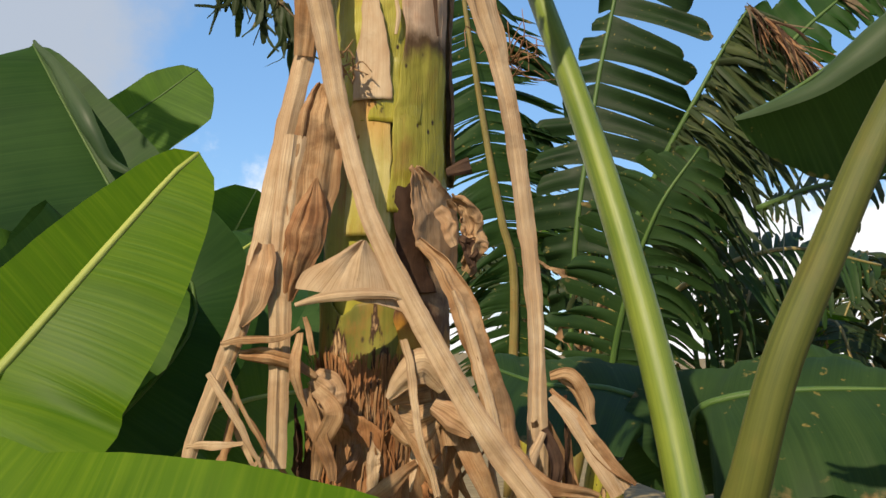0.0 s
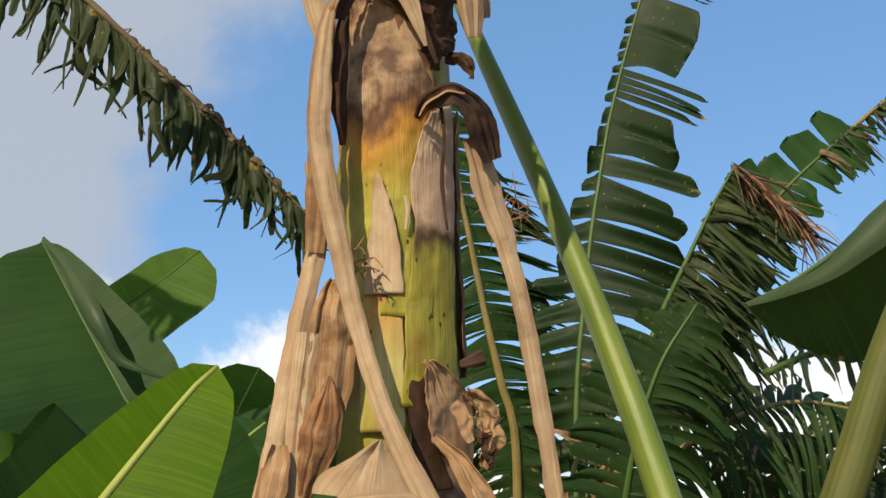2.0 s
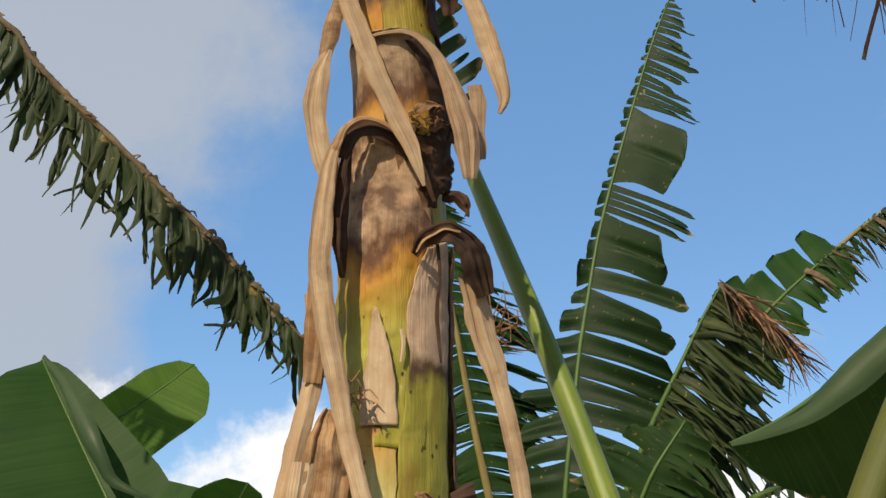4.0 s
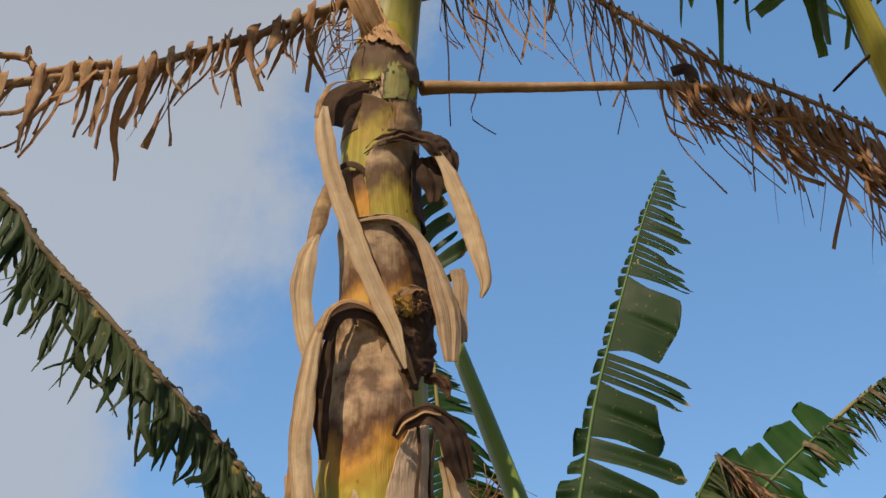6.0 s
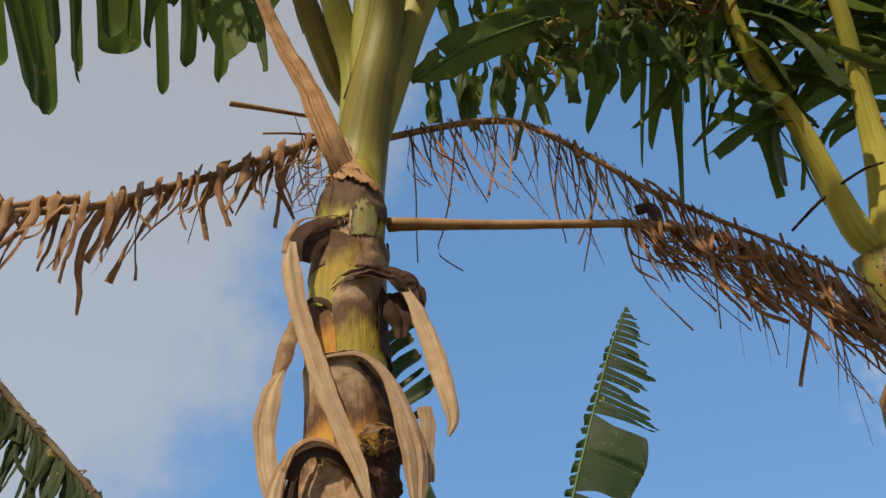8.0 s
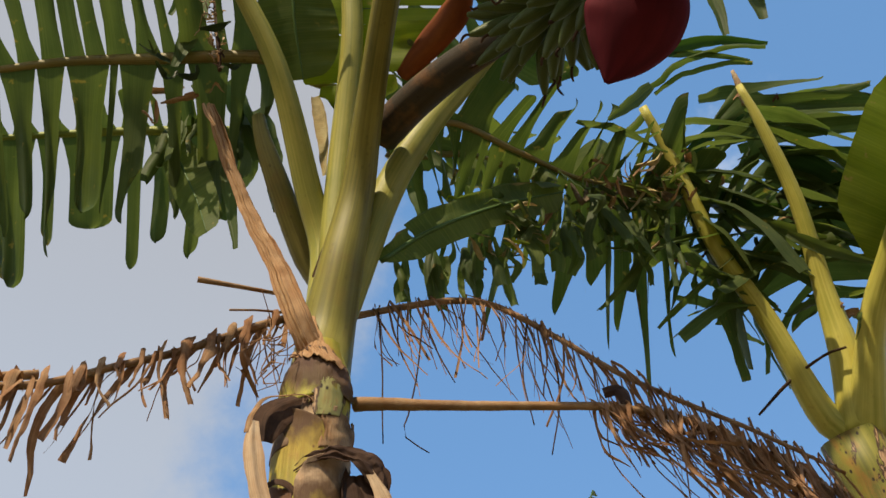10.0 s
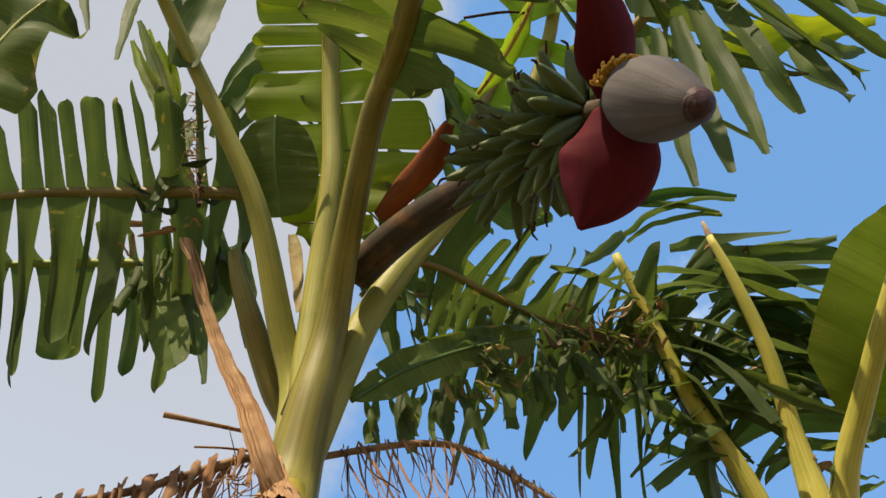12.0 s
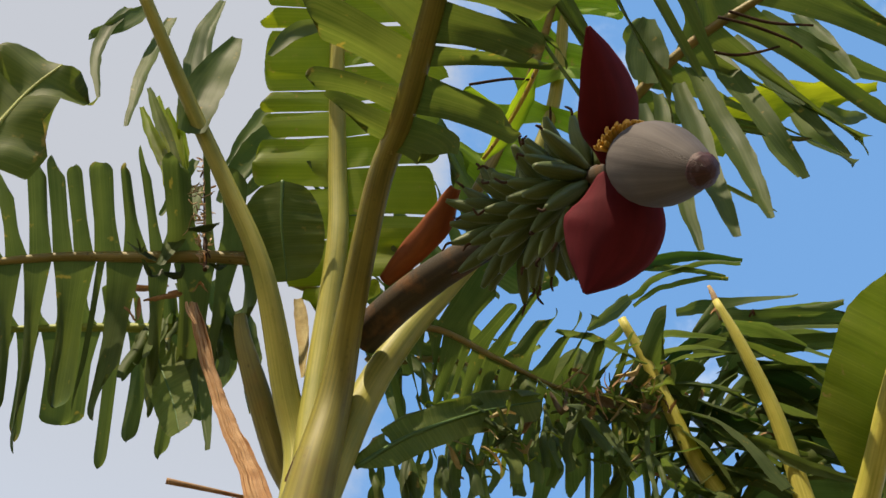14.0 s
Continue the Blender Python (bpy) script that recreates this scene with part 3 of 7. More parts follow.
                pull = pull * np.sqrt(np.clip(1 - np.clip((v - 0.90) / 0.103, 0, 1) ** 2, 0.02, 1))
            pinch = (q - mid)[:, None] * length
            for j in range(k):
                grid[:, j] = pos + tt * pinch * (pull[j] - 1)
                if curl and cuts:
                    grid[:, j] += uu * (cv * (np.clip(pinch, -0.05, 0.05) ** 2) * 40 * np.minimum(1, v[j] * 2))
                if turn:
                    grid[:, j] += uu * (turn * pinch * v[j] * 1.2)
                if wave:
                    grid[:, j] += uu * (wave * width[side] * v[j] * np.sin(q * 37 + seed) [:, None]) + uu * (wave * 0.6 * width[side] * v[j] * np.sin(q * 91 + 2 * seed)[:, None])
                d = unit(d0 * (1 - min(1, bn * v[j])) + DOWN * bn * v[j] * 1.15)
                pos = pos + d * (wid * dv[j])[:, None]
            uv = np.stack(np.broadcast_arrays((q * length + seed * 3.7)[:, None], sign * v[None]), -1)
            sheets.grid(grid, uv)
    return sheets


def leaf(plant, spine, width, up, rib=0.012, material="leaf", rib_material="rib", label="", rib_from=None, n=30, **keys):
    """One leaf: the blade is a part of its plant, and the midrib a part of the blade."""
    ob = part("leaf", blade(Sheets(), spine, width, up, **keys), material, plant, label)
    part("midrib", tube(Sheets(), rib_from or spine, (rib, rib * 0.85, rib * 0.6, rib * 0.3), up, 10, n, channel=0.25), rib_material, ob)
    return ob


def petiole(plant, pts, radius, material="petiole", up=(0, 0, 1), channel=0.3, label="", n=30, flat=0.85, name="petiole", parent=None):
    return part(name, tube(Sheets(), pts, radius, up, 18, n, channel, flat), material, parent or plant, label)


# ---- ground ----
def ground_sheet():
    xs = np.unique(np.r_[-np.geomspace(0.6, 900, 26), 0, np.geomspace(0.6, 900, 26)])
    g = np.zeros((len(xs), len(xs), 3))
    for i, a in enumerate(xs):
        for j, b in enumerate(xs):
            near = math.exp(-(a * a + b * b) / 900)
            g[i, j] = (a, b, 0.09 * near * noise.noise(Vector((a * 0.7, b * 0.7, 0))))
    ob = new("ground", Sheets().grid(g, g[..., :2]).mesh("ground", M["soil"]))
    return tagged(ob, "brown soil under the plants, lightened to bounce light upward", "ground", kind="structure")


ground_sheet()

# ---- the fruiting banana plant: pseudostem ----
plant = empty_at("banana_plant", (-0.10, 1.93, 0.0), "tall fruiting banana plant with peeling brown sheaths and hanging flower", "banana plant", "banana plants")
AXIS, _ = smooth([(-0.10, 1.94, -0.02), (-0.10, 1.94, 0.8), (-0.055, 1.930, 1.407), (-0.054, 1.930, 1.821), (-0.056, 1.920, 2.169), (-0.058, 1.910, 2.372), (-0.058, 1.890, 2.707), (-0.082, 1.870, 2.908), (-0.082, 1.850, 3.273), (-0.066, 1.840, 3.644)], 200)
RAD = ((-0.1, 0.15), (0.8, 0.125), (1.45, 0.108), (1.85, 0.106), (2.2, 0.097), (2.4, 0.096), (2.67, 0.086), (2.9, 0.080), (3.2, 0.076), (3.25, 0.072), (3.31, 0.050), (3.4, 0.03))


def stem_at(z, theta, off=0.0):
    """The point of the stem's skin at height z; theta in degrees from the side that faces -y, growing towards +x."""
    c = np.array([np.interp(z, AXIS[:, 2], AXIS[:, k]) for k in range(2)])
    r = np.interp(z, [a for a, _ in RAD], [b for _, b in RAD]) + off
    a = math.radians(theta)
    return np.array((c[0] + r * math.sin(a), c[1] - r * math.cos(a), z))


def stem_sheet(th0, th1, z0, z1, off=0.003, lift_top=0.0, lift_side=0.0, ragged=0.02, peak=0.0, crumple=0.002, seed=0, rows=30, cols=30, bottom=0.0, side_rag=6.0, slope=0.0, wrinkle=0.0):
    """A sheath that wraps part of the stem: lift_top flares its upper rim, lift_side its right edge, peak points its rim, ragged tears it."""
    rng = np.random.RandomState(seed)
    off3 = Vector(rng.rand(3) * 40)
    g, uv, wear = np.zeros((rows, cols, 3)), np.zeros((rows, cols, 2)), np.zeros((rows, cols, 2))
    for j, b in enumerate(np.linspace(0, 1, cols)):
        top = z1 + peak * (1 - (2 * b - 1) ** 2) + slope * (b - 0.5) + ragged * 1.6 * noise.noise(Vector((b * 3.1, seed * 1.7, 1.3))) + ragged * 0.22 * noise.noise(Vector((b * 19, seed * 1.7, 4.3)))
        low = z0 + 1.5 * bottom * noise.noise(Vector((b * 3.3, seed * 1.7, 9.1))) + 0.4 * bottom * noise.noise(Vector((b * 17, seed * 1.7, 3.1)))
        for i, a in enumerate(np.linspace(0, 1, rows)):
            z = low + (top - low) * a
            th = th0 + (th1 - th0) * b + side_rag * (2 * abs(b - 0.5)) * (b - 0.5) * noise.noise(Vector((a * 6, seed, b))) * 2
            o = off + lift_top * max(0, a - 0.55) ** 2 * 5 + lift_side * b ** 3 * a
            q = stem_at(z, th, o)
            q = q + crumple * np.array(noise.noise_vector(Vector(q * 16) + off3)) + 0.5 * crumple * np.array(noise.noise_vector(Vector(q * 55) + off3))
            q = q + wrinkle * math.sin(th * 0.9 + 3 * noise.noise(Vector((th * 0.04, z * 9, seed)))) * max(0, 1 + (z - top) / 0.3) * np.array((q[0] - AXIS[0, 0], q[1] - 1.9, 0)) * 10 * max(0, noise.noise(Vector((th * 0.03, z * 5, seed + 4))) + 0.15)
            g[i, j], uv[i, j], wear[i, j] = q, (z, math.radians(th) * 0.1), (z - top, b)
    sh = Sheets().grid(g, uv)
    sh.wear = [wear]
    return sh


stem_g, stem_uv = [], []
for z in np.linspace(0.0, 3.34, 120):
    stem_g.append([stem_at(z, a, 0.0025 * noise.noise(Vector((a * 0.05, z * 6, 0)))) for a in np.arange(0, 360, 9)])
    stem_uv.append([(z, math.radians(a) * 0.1) for a in np.arange(0, 360, 9)])
stem = part("pseudostem", Sheets().grid(np.array(stem_g), np.array(stem_uv), closed=True), "stem", plant, "yellow-green stem spotted with brown")

def skin(left, right, off=0.008, lift_top=0.0, lift_left=0.0, lift_right=0.0, ragged=0.0, crumple=0.003, seed=0, rows=48, cols=36, wrinkle=0.0, fine=16.0):
    """A sheath over the stem between a left and a right edge, each a row of (theta, z) from the bottom up."""
    rng = np.random.RandomState(seed)
    off3 = Vector(rng.rand(3) * 40)
    lo = smooth([(t / 100, z, 0) for t, z in left], rows)[0]
    hi = smooth([(t / 100, z, 0) for t, z in right], rows)[0]
    g, uv, wear = np.zeros((rows, cols, 3)), np.zeros((rows, cols, 2)), np.zeros((rows, cols, 2))
    for i, a in enumerate(np.linspace(0, 1, rows)):
        for j, b in enumerate(np.linspace(0, 1, cols)):
            th = 100 * (lo[i, 0] * (1 - b) + hi[i, 0] * b)
            z = lo[i, 1] * (1 - b) + hi[i, 1] * b + ragged * a ** 4 * (noise.noise(Vector((b * 4.1, seed * 1.7, 1.3))) + 0.5 * noise.noise(Vector((b * 21, seed * 1.7, 4.3))))
            th += 260 * ragged * (abs(2 * b - 1) ** 6) * (noise.noise(Vector((a * 9, seed * 2.1, b))) + 0.4 * noise.noise(Vector((a * 31, seed * 2.1, b))))
            ridge = wrinkle * a ** 2 * noise.noise(Vector((b * 17 + noise.noise(Vector((a * 3, b * 3, seed))) * 1.5, a * 1.6, seed * 3.3)))
            q = stem_at(z, th, off + lift_top * max(0, a - 0.5) ** 2 * 4 + lift_left * (1 - b) ** 3 + lift_right * b ** 3 + ridge)
            q = q + crumple * np.array(noise.noise_vector(Vector(q * fine) + off3)) + 0.5 * crumple * np.array(noise.noise_vector(Vector(q * fine * 3.3) + off3))
            g[i, j], uv[i, j], wear[i, j] = q, (z, math.radians(th) * 0.1), (z - max(lo[-1, 1], hi[-1, 1]), b)
    sh = Sheets().grid(g, uv)
    sh.wear = [wear]
    return sh


# living and dead sheaths, from the bottom up
for th0, th1, z0, z1, keys, mat, label in (
    (-95, 75, 1.05, 1.60, dict(off=0.006, ragged=0.06, crumple=0.006, seed=1, rows=50, cols=60, wrinkle=0.004), "bark", "shredded rust-brown bark"),
    (-95, 8, 1.30, 1.545, dict(off=0.012, ragged=0.05, crumple=0.008, seed=2, rows=40, cols=40, lift_top=0.012), "bark", ""),
    (15, 80, 1.30, 1.60, dict(off=0.014, ragged=0.05, crumple=0.010, seed=201, lift_top=0.015), "dry", ""),
    (-100, -50, 1.20, 1.50, dict(off=0.018, ragged=0.06, crumple=0.012, seed=3, lift_top=0.02), "dark_dry_and_shade", ""),
    (-95, 20, 1.58, 1.74, dict(off=0.003, ragged=0.03, crumple=0.002, seed=4, bottom=0.02), "stem_low", ""),
    (12, 90, 1.60, 1.84, dict(off=0.006, ragged=0.04, crumple=0.003, seed=41, bottom=0.03), "aged_orange", ""),
    (-34, 5, 1.84, 2.066, dict(off=0.009, ragged=0.006, crumple=0.001, seed=7, side_rag=2), "aged_cream", "cream and orange strip of sheath"),
    (72, 118, 1.95, 2.42, dict(off=0.012, ragged=0.02, crumple=0.004, seed=12, bottom=0.03), "dry_smoked", ""),
    (48, 112, 2.84, 2.99, dict(off=0.013, ragged=0.03, crumple=0.006, seed=22, lift_top=0.008), "dark_dry_and_shade", ""),
    (12, 98, 3.03, 3.135, dict(off=0.006, ragged=0.03, crumple=0.005, seed=25, wrinkle=0.006, bottom=0.02), "dry_smoked", "crinkled brown sheath"),
    (-98, 30, 3.03, 3.15, dict(off=0.003, ragged=0.02, crumple=0.003, seed=26, rows=30, cols=40, wrinkle=0.004), "aged_low", ""),
):
    part("sheath", stem_sheet(th0, th1, z0, z1, **keys), mat, plant, label, 0.0016)
for left, right, keys, mat, label in (
    # dark mottled collar under the crown, with living green showing through it
    ([(-74.7, 3.125), (-83.4, 3.226), (-69.9, 3.271), (-36.2, 3.287)], [(84.1, 3.176), (57.2, 3.228), (41.8, 3.262), (25.7, 3.286)], dict(off=0.006, seed=315, crumple=0.006, wrinkle=0.012, ragged=0.012, rows=50, cols=50, lift_top=0.004), "aged_collar", "dark mottled brown collar below the crown"),
    ([(1.1, 3.093), (-1.9, 3.126), (-0.3, 3.161), (9.7, 3.194)], [(40.5, 3.111), (43.3, 3.146), (38.0, 3.179), (21.3, 3.202)], dict(off=0.0085, seed=316, crumple=0.003, ragged=0.024), "stem_sage", "living green patch in the collar"),
    ([(-82.2, 3.436), (-81.6, 3.392), (-82.4, 3.343), (-56.5, 3.264)], [(-31.7, 3.395), (-2.0, 3.325), (18.8, 3.281), (41.5, 3.236)], dict(off=0.013, seed=317, crumple=0.005, wrinkle=0.014, ragged=0.014, rows=50, cols=54), "dry_tan", "flared tan base of the withered petiole"),
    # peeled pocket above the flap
    # dark sheet put in for the shade inside the pocket
    ([(7.4, 1.750), (10.6, 1.823), (8.2, 1.887), (8.8, 1.940)], [(48.0, 1.753), (33.9, 1.816), (23.5, 1.879), (22.1, 1.946)], dict(off=0.012, seed=301, crumple=0.004), "dark_dry_and_shade", "dark sheet for the shade behind a peeled sheath"),
    ([(21.7, 1.822), (19.7, 1.877), (18.0, 1.923), (16.2, 1.952)], [(62.1, 1.782), (64.6, 1.848), (55.5, 1.903), (25.7, 1.952)], dict(off=0.022, seed=302, crumple=0.004, wrinkle=0.010, lift_left=0.014, lift_right=0.010, ragged=0.006, fine=20), "dry_peach", "peeled papery sheath that curls away from the stem"),
    # tall papery column with a scorched lower edge
    ([(3.6, 1.877), (5.5, 1.967), (6.6, 2.041), (11.7, 2.116), (15.3, 2.175), (12.3, 2.233), (12.5, 2.273), (20.1, 2.334), (32.6, 2.389)], [(54.9, 1.881), (56.7, 1.974), (58.6, 2.050), (60.9, 2.129), (63.4, 2.210), (64.6, 2.292), (66.7, 2.365), (62.1, 2.415)], dict(off=0.011, seed=303, crumple=0.003, wrinkle=0.002, lift_left=0.004, ragged=0.008, rows=70, cols=40), "aged_pink", "papery tan sheath with a scorched line above living green"),
    # cream strip
    ([(-28.4, 2.064), (-28.9, 2.119), (-24.3, 2.176), (-22.6, 2.234), (-18.7, 2.271)], [(3.7, 2.063), (2.4, 2.115), (-1.4, 2.173), (-6.4, 2.222), (-14.9, 2.267)], dict(off=0.014, seed=304, crumple=0.0015, wrinkle=0.002, lift_right=0.004, ragged=0.006), "dry_cream", "papery cream strip of dried sheath"),
    # broad smoky sheath
    ([(-62.0, 2.033), (-74.4, 2.195), (-85.9, 2.303), (-84.7, 2.376), (-84.2, 2.462), (-84.6, 2.551), (-67.6, 2.605), (-50.7, 2.628)], [(31.8, 2.025), (34.4, 2.180), (35.7, 2.279), (37.7, 2.351), (40.2, 2.425), (34.6, 2.497), (19.2, 2.557), (-33.3, 2.623)], dict(off=0.010, seed=305, crumple=0.005, wrinkle=0.012, lift_top=0.012, rows=110, cols=80), "aged_broad", "broad dry brown sheath with smoky wrinkled skin"),
    ([(26.6, 2.464), (22.2, 2.521), (21.2, 2.575), (23.8, 2.622)], [(42.1, 2.471), (66.8, 2.542), (86.4, 2.615), (86.6, 2.678)], dict(off=0.016, seed=306, crumple=0.014, ragged=0.02, fine=24), "dark_dry_and_shade", "dark rotten side of a sheath"),
    ([(-5.9, 2.584), (-0.0, 2.552), (3.1, 2.514), (-6.1, 2.596)], [(36.4, 2.432), (33.3, 2.479), (26.0, 2.524), (-0.3, 2.598)], dict(off=0.013, seed=307, crumple=0.004, wrinkle=0.006), "dry_smoked", ""),
    # the three sheaths above it
    ([(-84.2, 2.615), (-86.4, 2.739), (-89.4, 2.810), (-40.4, 2.809)], [(57.5, 2.604), (59.1, 2.726), (51.2, 2.788), (15.6, 2.817)], dict(off=0.008, seed=308, crumple=0.003, lift_top=0.014, wrinkle=0.004), "aged_orange", "brown arched rim of an old sheath"),
    # dark sheet for the shaded inner side of the arched rim
    ([(37.7, 2.614), (31.9, 2.683), (22.0, 2.751), (10.3, 2.796)], [(79.0, 2.643), (79.1, 2.717), (61.3, 2.775), (33.4, 2.808)], dict(off=0.014, seed=309, crumple=0.006), "dark_dry_and_shade", ""),
    ([(-78.8, 2.783), (-61.9, 2.883), (-59.1, 2.948)], [(-17.0, 2.773), (-11.4, 2.859), (-21.0, 2.920)], dict(off=0.006, seed=311, crumple=0.001), "aged_amber", "orange-stained scrap of sheath"),
    ([(-19.0, 2.749), (-13.5, 2.859), (-17.6, 2.939), (-1.0, 2.988)], [(67.6, 2.781), (87.5, 2.913), (88.6, 2.996), (65.1, 3.040)], dict(off=0.0045, seed=312, crumple=0.002, lift_top=0.012), "aged_low", "yellow-green sheath with a dried brown top"),
    ([(-89.2, 2.792), (-71.0, 2.958), (-83.7, 3.083), (-29.4, 3.116)], [(-7.8, 2.749), (17.1, 2.929), (23.8, 3.027), (13.7, 3.084)], dict(off=0.003, seed=314, crumple=0.001, lift_top=0.010), "aged_rim", "smooth yellow-green sheath under a dead hood"),
):
    part("sheath", skin(left, right, **keys), mat, plant, label, 0.0014)

# dead petioles and strips that hang down along the stem
FRONT = (0, -1, 0.1)


def strap(pts, width, material="dry_pale", label="", curl=0.9, twist=0.0, seed=0, crumple=0.0014, n=48, cols=15, thick=0.0014, name="dead_strap", up=FRONT, ragged=0.16, pleat=0.22, keel=0.18, scale=17.0, creases=6):
    sh = ribbon(Sheets(), pts, width, up, n, cols, curl * 0.14, crumple, twist, seed, scale, ragged, pleat, keel, False, creases)
    sh.crisp = True
    return part(name, sh, material, plant, label, thick)


HOOD = (0, -0.7, 0.7)
# broad sheath: folded rim, dark bands for the shade in its hollow, and the long petiole that hangs from it
strap([(0.011, 1.805, 2.473), (-0.009, 1.790, 2.526), (-0.038, 1.775, 2.570), (-0.074, 1.765, 2.602), (-0.115, 1.757, 2.614), (-0.148, 1.755, 2.598), (-0.168, 1.755, 2.553), (-0.179, 1.757, 2.493)], (0.004, 0.006, 0.007, 0.008, 0.008, 0.008, 0.009, 0.006), "dry", "folded rim of the broad sheath", seed=84, up=HOOD, crumple=0.003, n=60, cols=9)
# dark band stands in for the shade under the folded rim
strap([(-0.022, 1.800, 2.541), (-0.052, 1.790, 2.580), (-0.081, 1.780, 2.595), (-0.116, 1.775, 2.603), (-0.143, 1.775, 2.585), (-0.156, 1.780, 2.542)], (0.008, 0.013, 0.017, 0.018, 0.016, 0.009), "dark_dry_and_shade", "dark band for the shade inside the folded rim", seed=841, crumple=0.003)
# dark strip for the shade between strap and sheath
strap([(-0.150, 1.800, 2.568), (-0.159, 1.810, 2.502), (-0.160, 1.815, 2.429), (-0.156, 1.820, 2.373), (-0.152, 1.840, 2.334)], (0.007, 0.016, 0.018, 0.014, 0.005), "dark_dry_and_shade", "", seed=842, crumple=0.003)
strap([*[(-0.155, 1.765, 2.597), (-0.174, 1.755, 2.540), (-0.183, 1.750, 2.463), (-0.186, 1.750, 2.402), (-0.186, 1.750, 2.341), (-0.177, 1.752, 2.263), (-0.165, 1.756, 2.206), (-0.145, 1.760, 2.113), (-0.123, 1.760, 2.022), (-0.096, 1.745, 1.931), (-0.065, 1.720, 1.845)], (0.007, 1.680, 1.707), (0.101, 1.660, 1.554), (0.190, 1.640, 1.439)], (0.006, 0.014, 0.019, 0.020, 0.019, 0.018, 0.015, 0.014, 0.015, 0.016, 0.017, 0.018, 0.018, 0.02), label="long pale dead petiole hanging down", curl=1.1, seed=1, n=90)
strap([(-0.206, 1.860, 2.311), (-0.191, 1.840, 2.180), (-0.223, 1.820, 1.983), (-0.245, 1.800, 1.822), (-0.276, 1.780, 1.686), (-0.336, 1.770, 1.502), (-0.349, 1.770, 1.425)], (0.016, 0.017, 0.018, 0.02, 0.016, 0.014, 0.01), curl=1.2, seed=2, n=70)
strap([(-0.202, 1.800, 1.998), (-0.213, 1.790, 1.831), (-0.209, 1.780, 1.652), (-0.207, 1.780, 1.470)], (0.02, 0.019, 0.017, 0.016), "dry_pale", curl=0.8, seed=3)
strap([(-0.115, 1.790, 2.619), (-0.164, 1.790, 2.583), (-0.184, 1.800, 2.464), (-0.190, 1.810, 2.307), (-0.196, 1.830, 2.139)], (0.008, 0.012, 0.016, 0.020, 0.016), "dry", curl=0.6, seed=10)
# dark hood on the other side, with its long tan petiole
strap([(-0.020, 1.795, 2.364), (-0.009, 1.785, 2.386), (0.017, 1.778, 2.398), (0.047, 1.778, 2.398), (0.072, 1.790, 2.378), (0.090, 1.805, 2.342), (0.102, 1.820, 2.301)], (0.006, 0.014, 0.020, 0.027, 0.030, 0.028, 0.016), "dark_dry_and_shade", "dark hood of a peeled sheath", seed=81, up=(0.2, -1, 0.1), crumple=0.006, n=60, cols=23, pleat=0.6, creases=9)
strap([(-0.021, 1.785, 2.365), (-0.001, 1.775, 2.388), (0.026, 1.770, 2.403), (0.055, 1.773, 2.400)], (0.002, 0.004, 0.005, 0.003), "dry", "", seed=811, up=HOOD, crumple=0.004)
strap([*[(0.069, 1.822, 2.343), (0.087, 1.832, 2.290), (0.100, 1.838, 2.241), (0.122, 1.840, 2.171), (0.144, 1.840, 2.083), (0.162, 1.840, 1.989), (0.175, 1.838, 1.896), (0.183, 1.836, 1.843)], *[(0.192, 1.832, 1.763), (0.199, 1.828, 1.680), (0.201, 1.824, 1.590), (0.201, 1.820, 1.501), (0.200, 1.820, 1.430)]], (0.016, 0.026, 0.023, 0.016, 0.015, 0.016, 0.015, 0.014, 0.014, 0.013, 0.015, 0.018, 0.02), label="long tan dead petiole", seed=4, n=90)
# thin dark strip drawn as a crack down the papery column
strap([(0.018, 1.800, 2.387), (0.022, 1.800, 2.320), (0.019, 1.805, 2.251), (0.027, 1.810, 2.173)], (0.003, 0.003, 0.004, 0.002), "dark_dry_and_shade", "", seed=812, cols=5)
strap([(-0.043, 1.800, 2.229), (-0.039, 1.800, 2.200), (-0.043, 1.805, 2.172)], (0.003, 0.004, 0.002), "dry_cream", "", seed=813, cols=5, n=16)
strap([(0.026, 1.850, 2.499), (0.044, 1.840, 2.495), (0.062, 1.840, 2.482), (0.070, 1.840, 2.456)], (0.008, 0.013, 0.012, 0.004), "dark_dry_and_shade", "", seed=71, n=24, crumple=0.012, name="leaf_stub", scale=26)
# top hood and the pale folded petiole below it
strap([(-0.212, 1.745, 3.022), (-0.204, 1.745, 3.074), (-0.186, 1.750, 3.111), (-0.150, 1.757, 3.129), (-0.109, 1.766, 3.140), (-0.078, 1.780, 3.130), (-0.054, 1.800, 3.094)], (0.005, 0.006, 0.006, 0.005, 0.004, 0.005, 0.003), "dry", "folded rim of a dead petiole", seed=82, up=HOOD, n=50, cols=9, crumple=0.003)
# dark band stands in for the shade inside the hood
strap([(-0.175, 1.790, 3.032), (-0.167, 1.782, 3.089), (-0.133, 1.782, 3.121), (-0.093, 1.788, 3.131), (-0.066, 1.800, 3.111)], (0.014, 0.038, 0.036, 0.024, 0.008), "dark_dry_and_shade", "dark band for the shade inside a folded petiole hood", seed=821, n=40, crumple=0.003)
strap([(-0.200, 1.748, 3.053), (-0.194, 1.742, 2.989), (-0.180, 1.740, 2.920), (-0.155, 1.740, 2.841), (-0.126, 1.742, 2.766), (-0.098, 1.745, 2.695), (-0.067, 1.750, 2.627), (-0.035, 1.754, 2.561), (-0.009, 1.760, 2.484)], (0.010, 0.020, 0.019, 0.019, 0.019, 0.019, 0.019, 0.016, 0.003), label="pale folded dead petiole", seed=5, n=70)
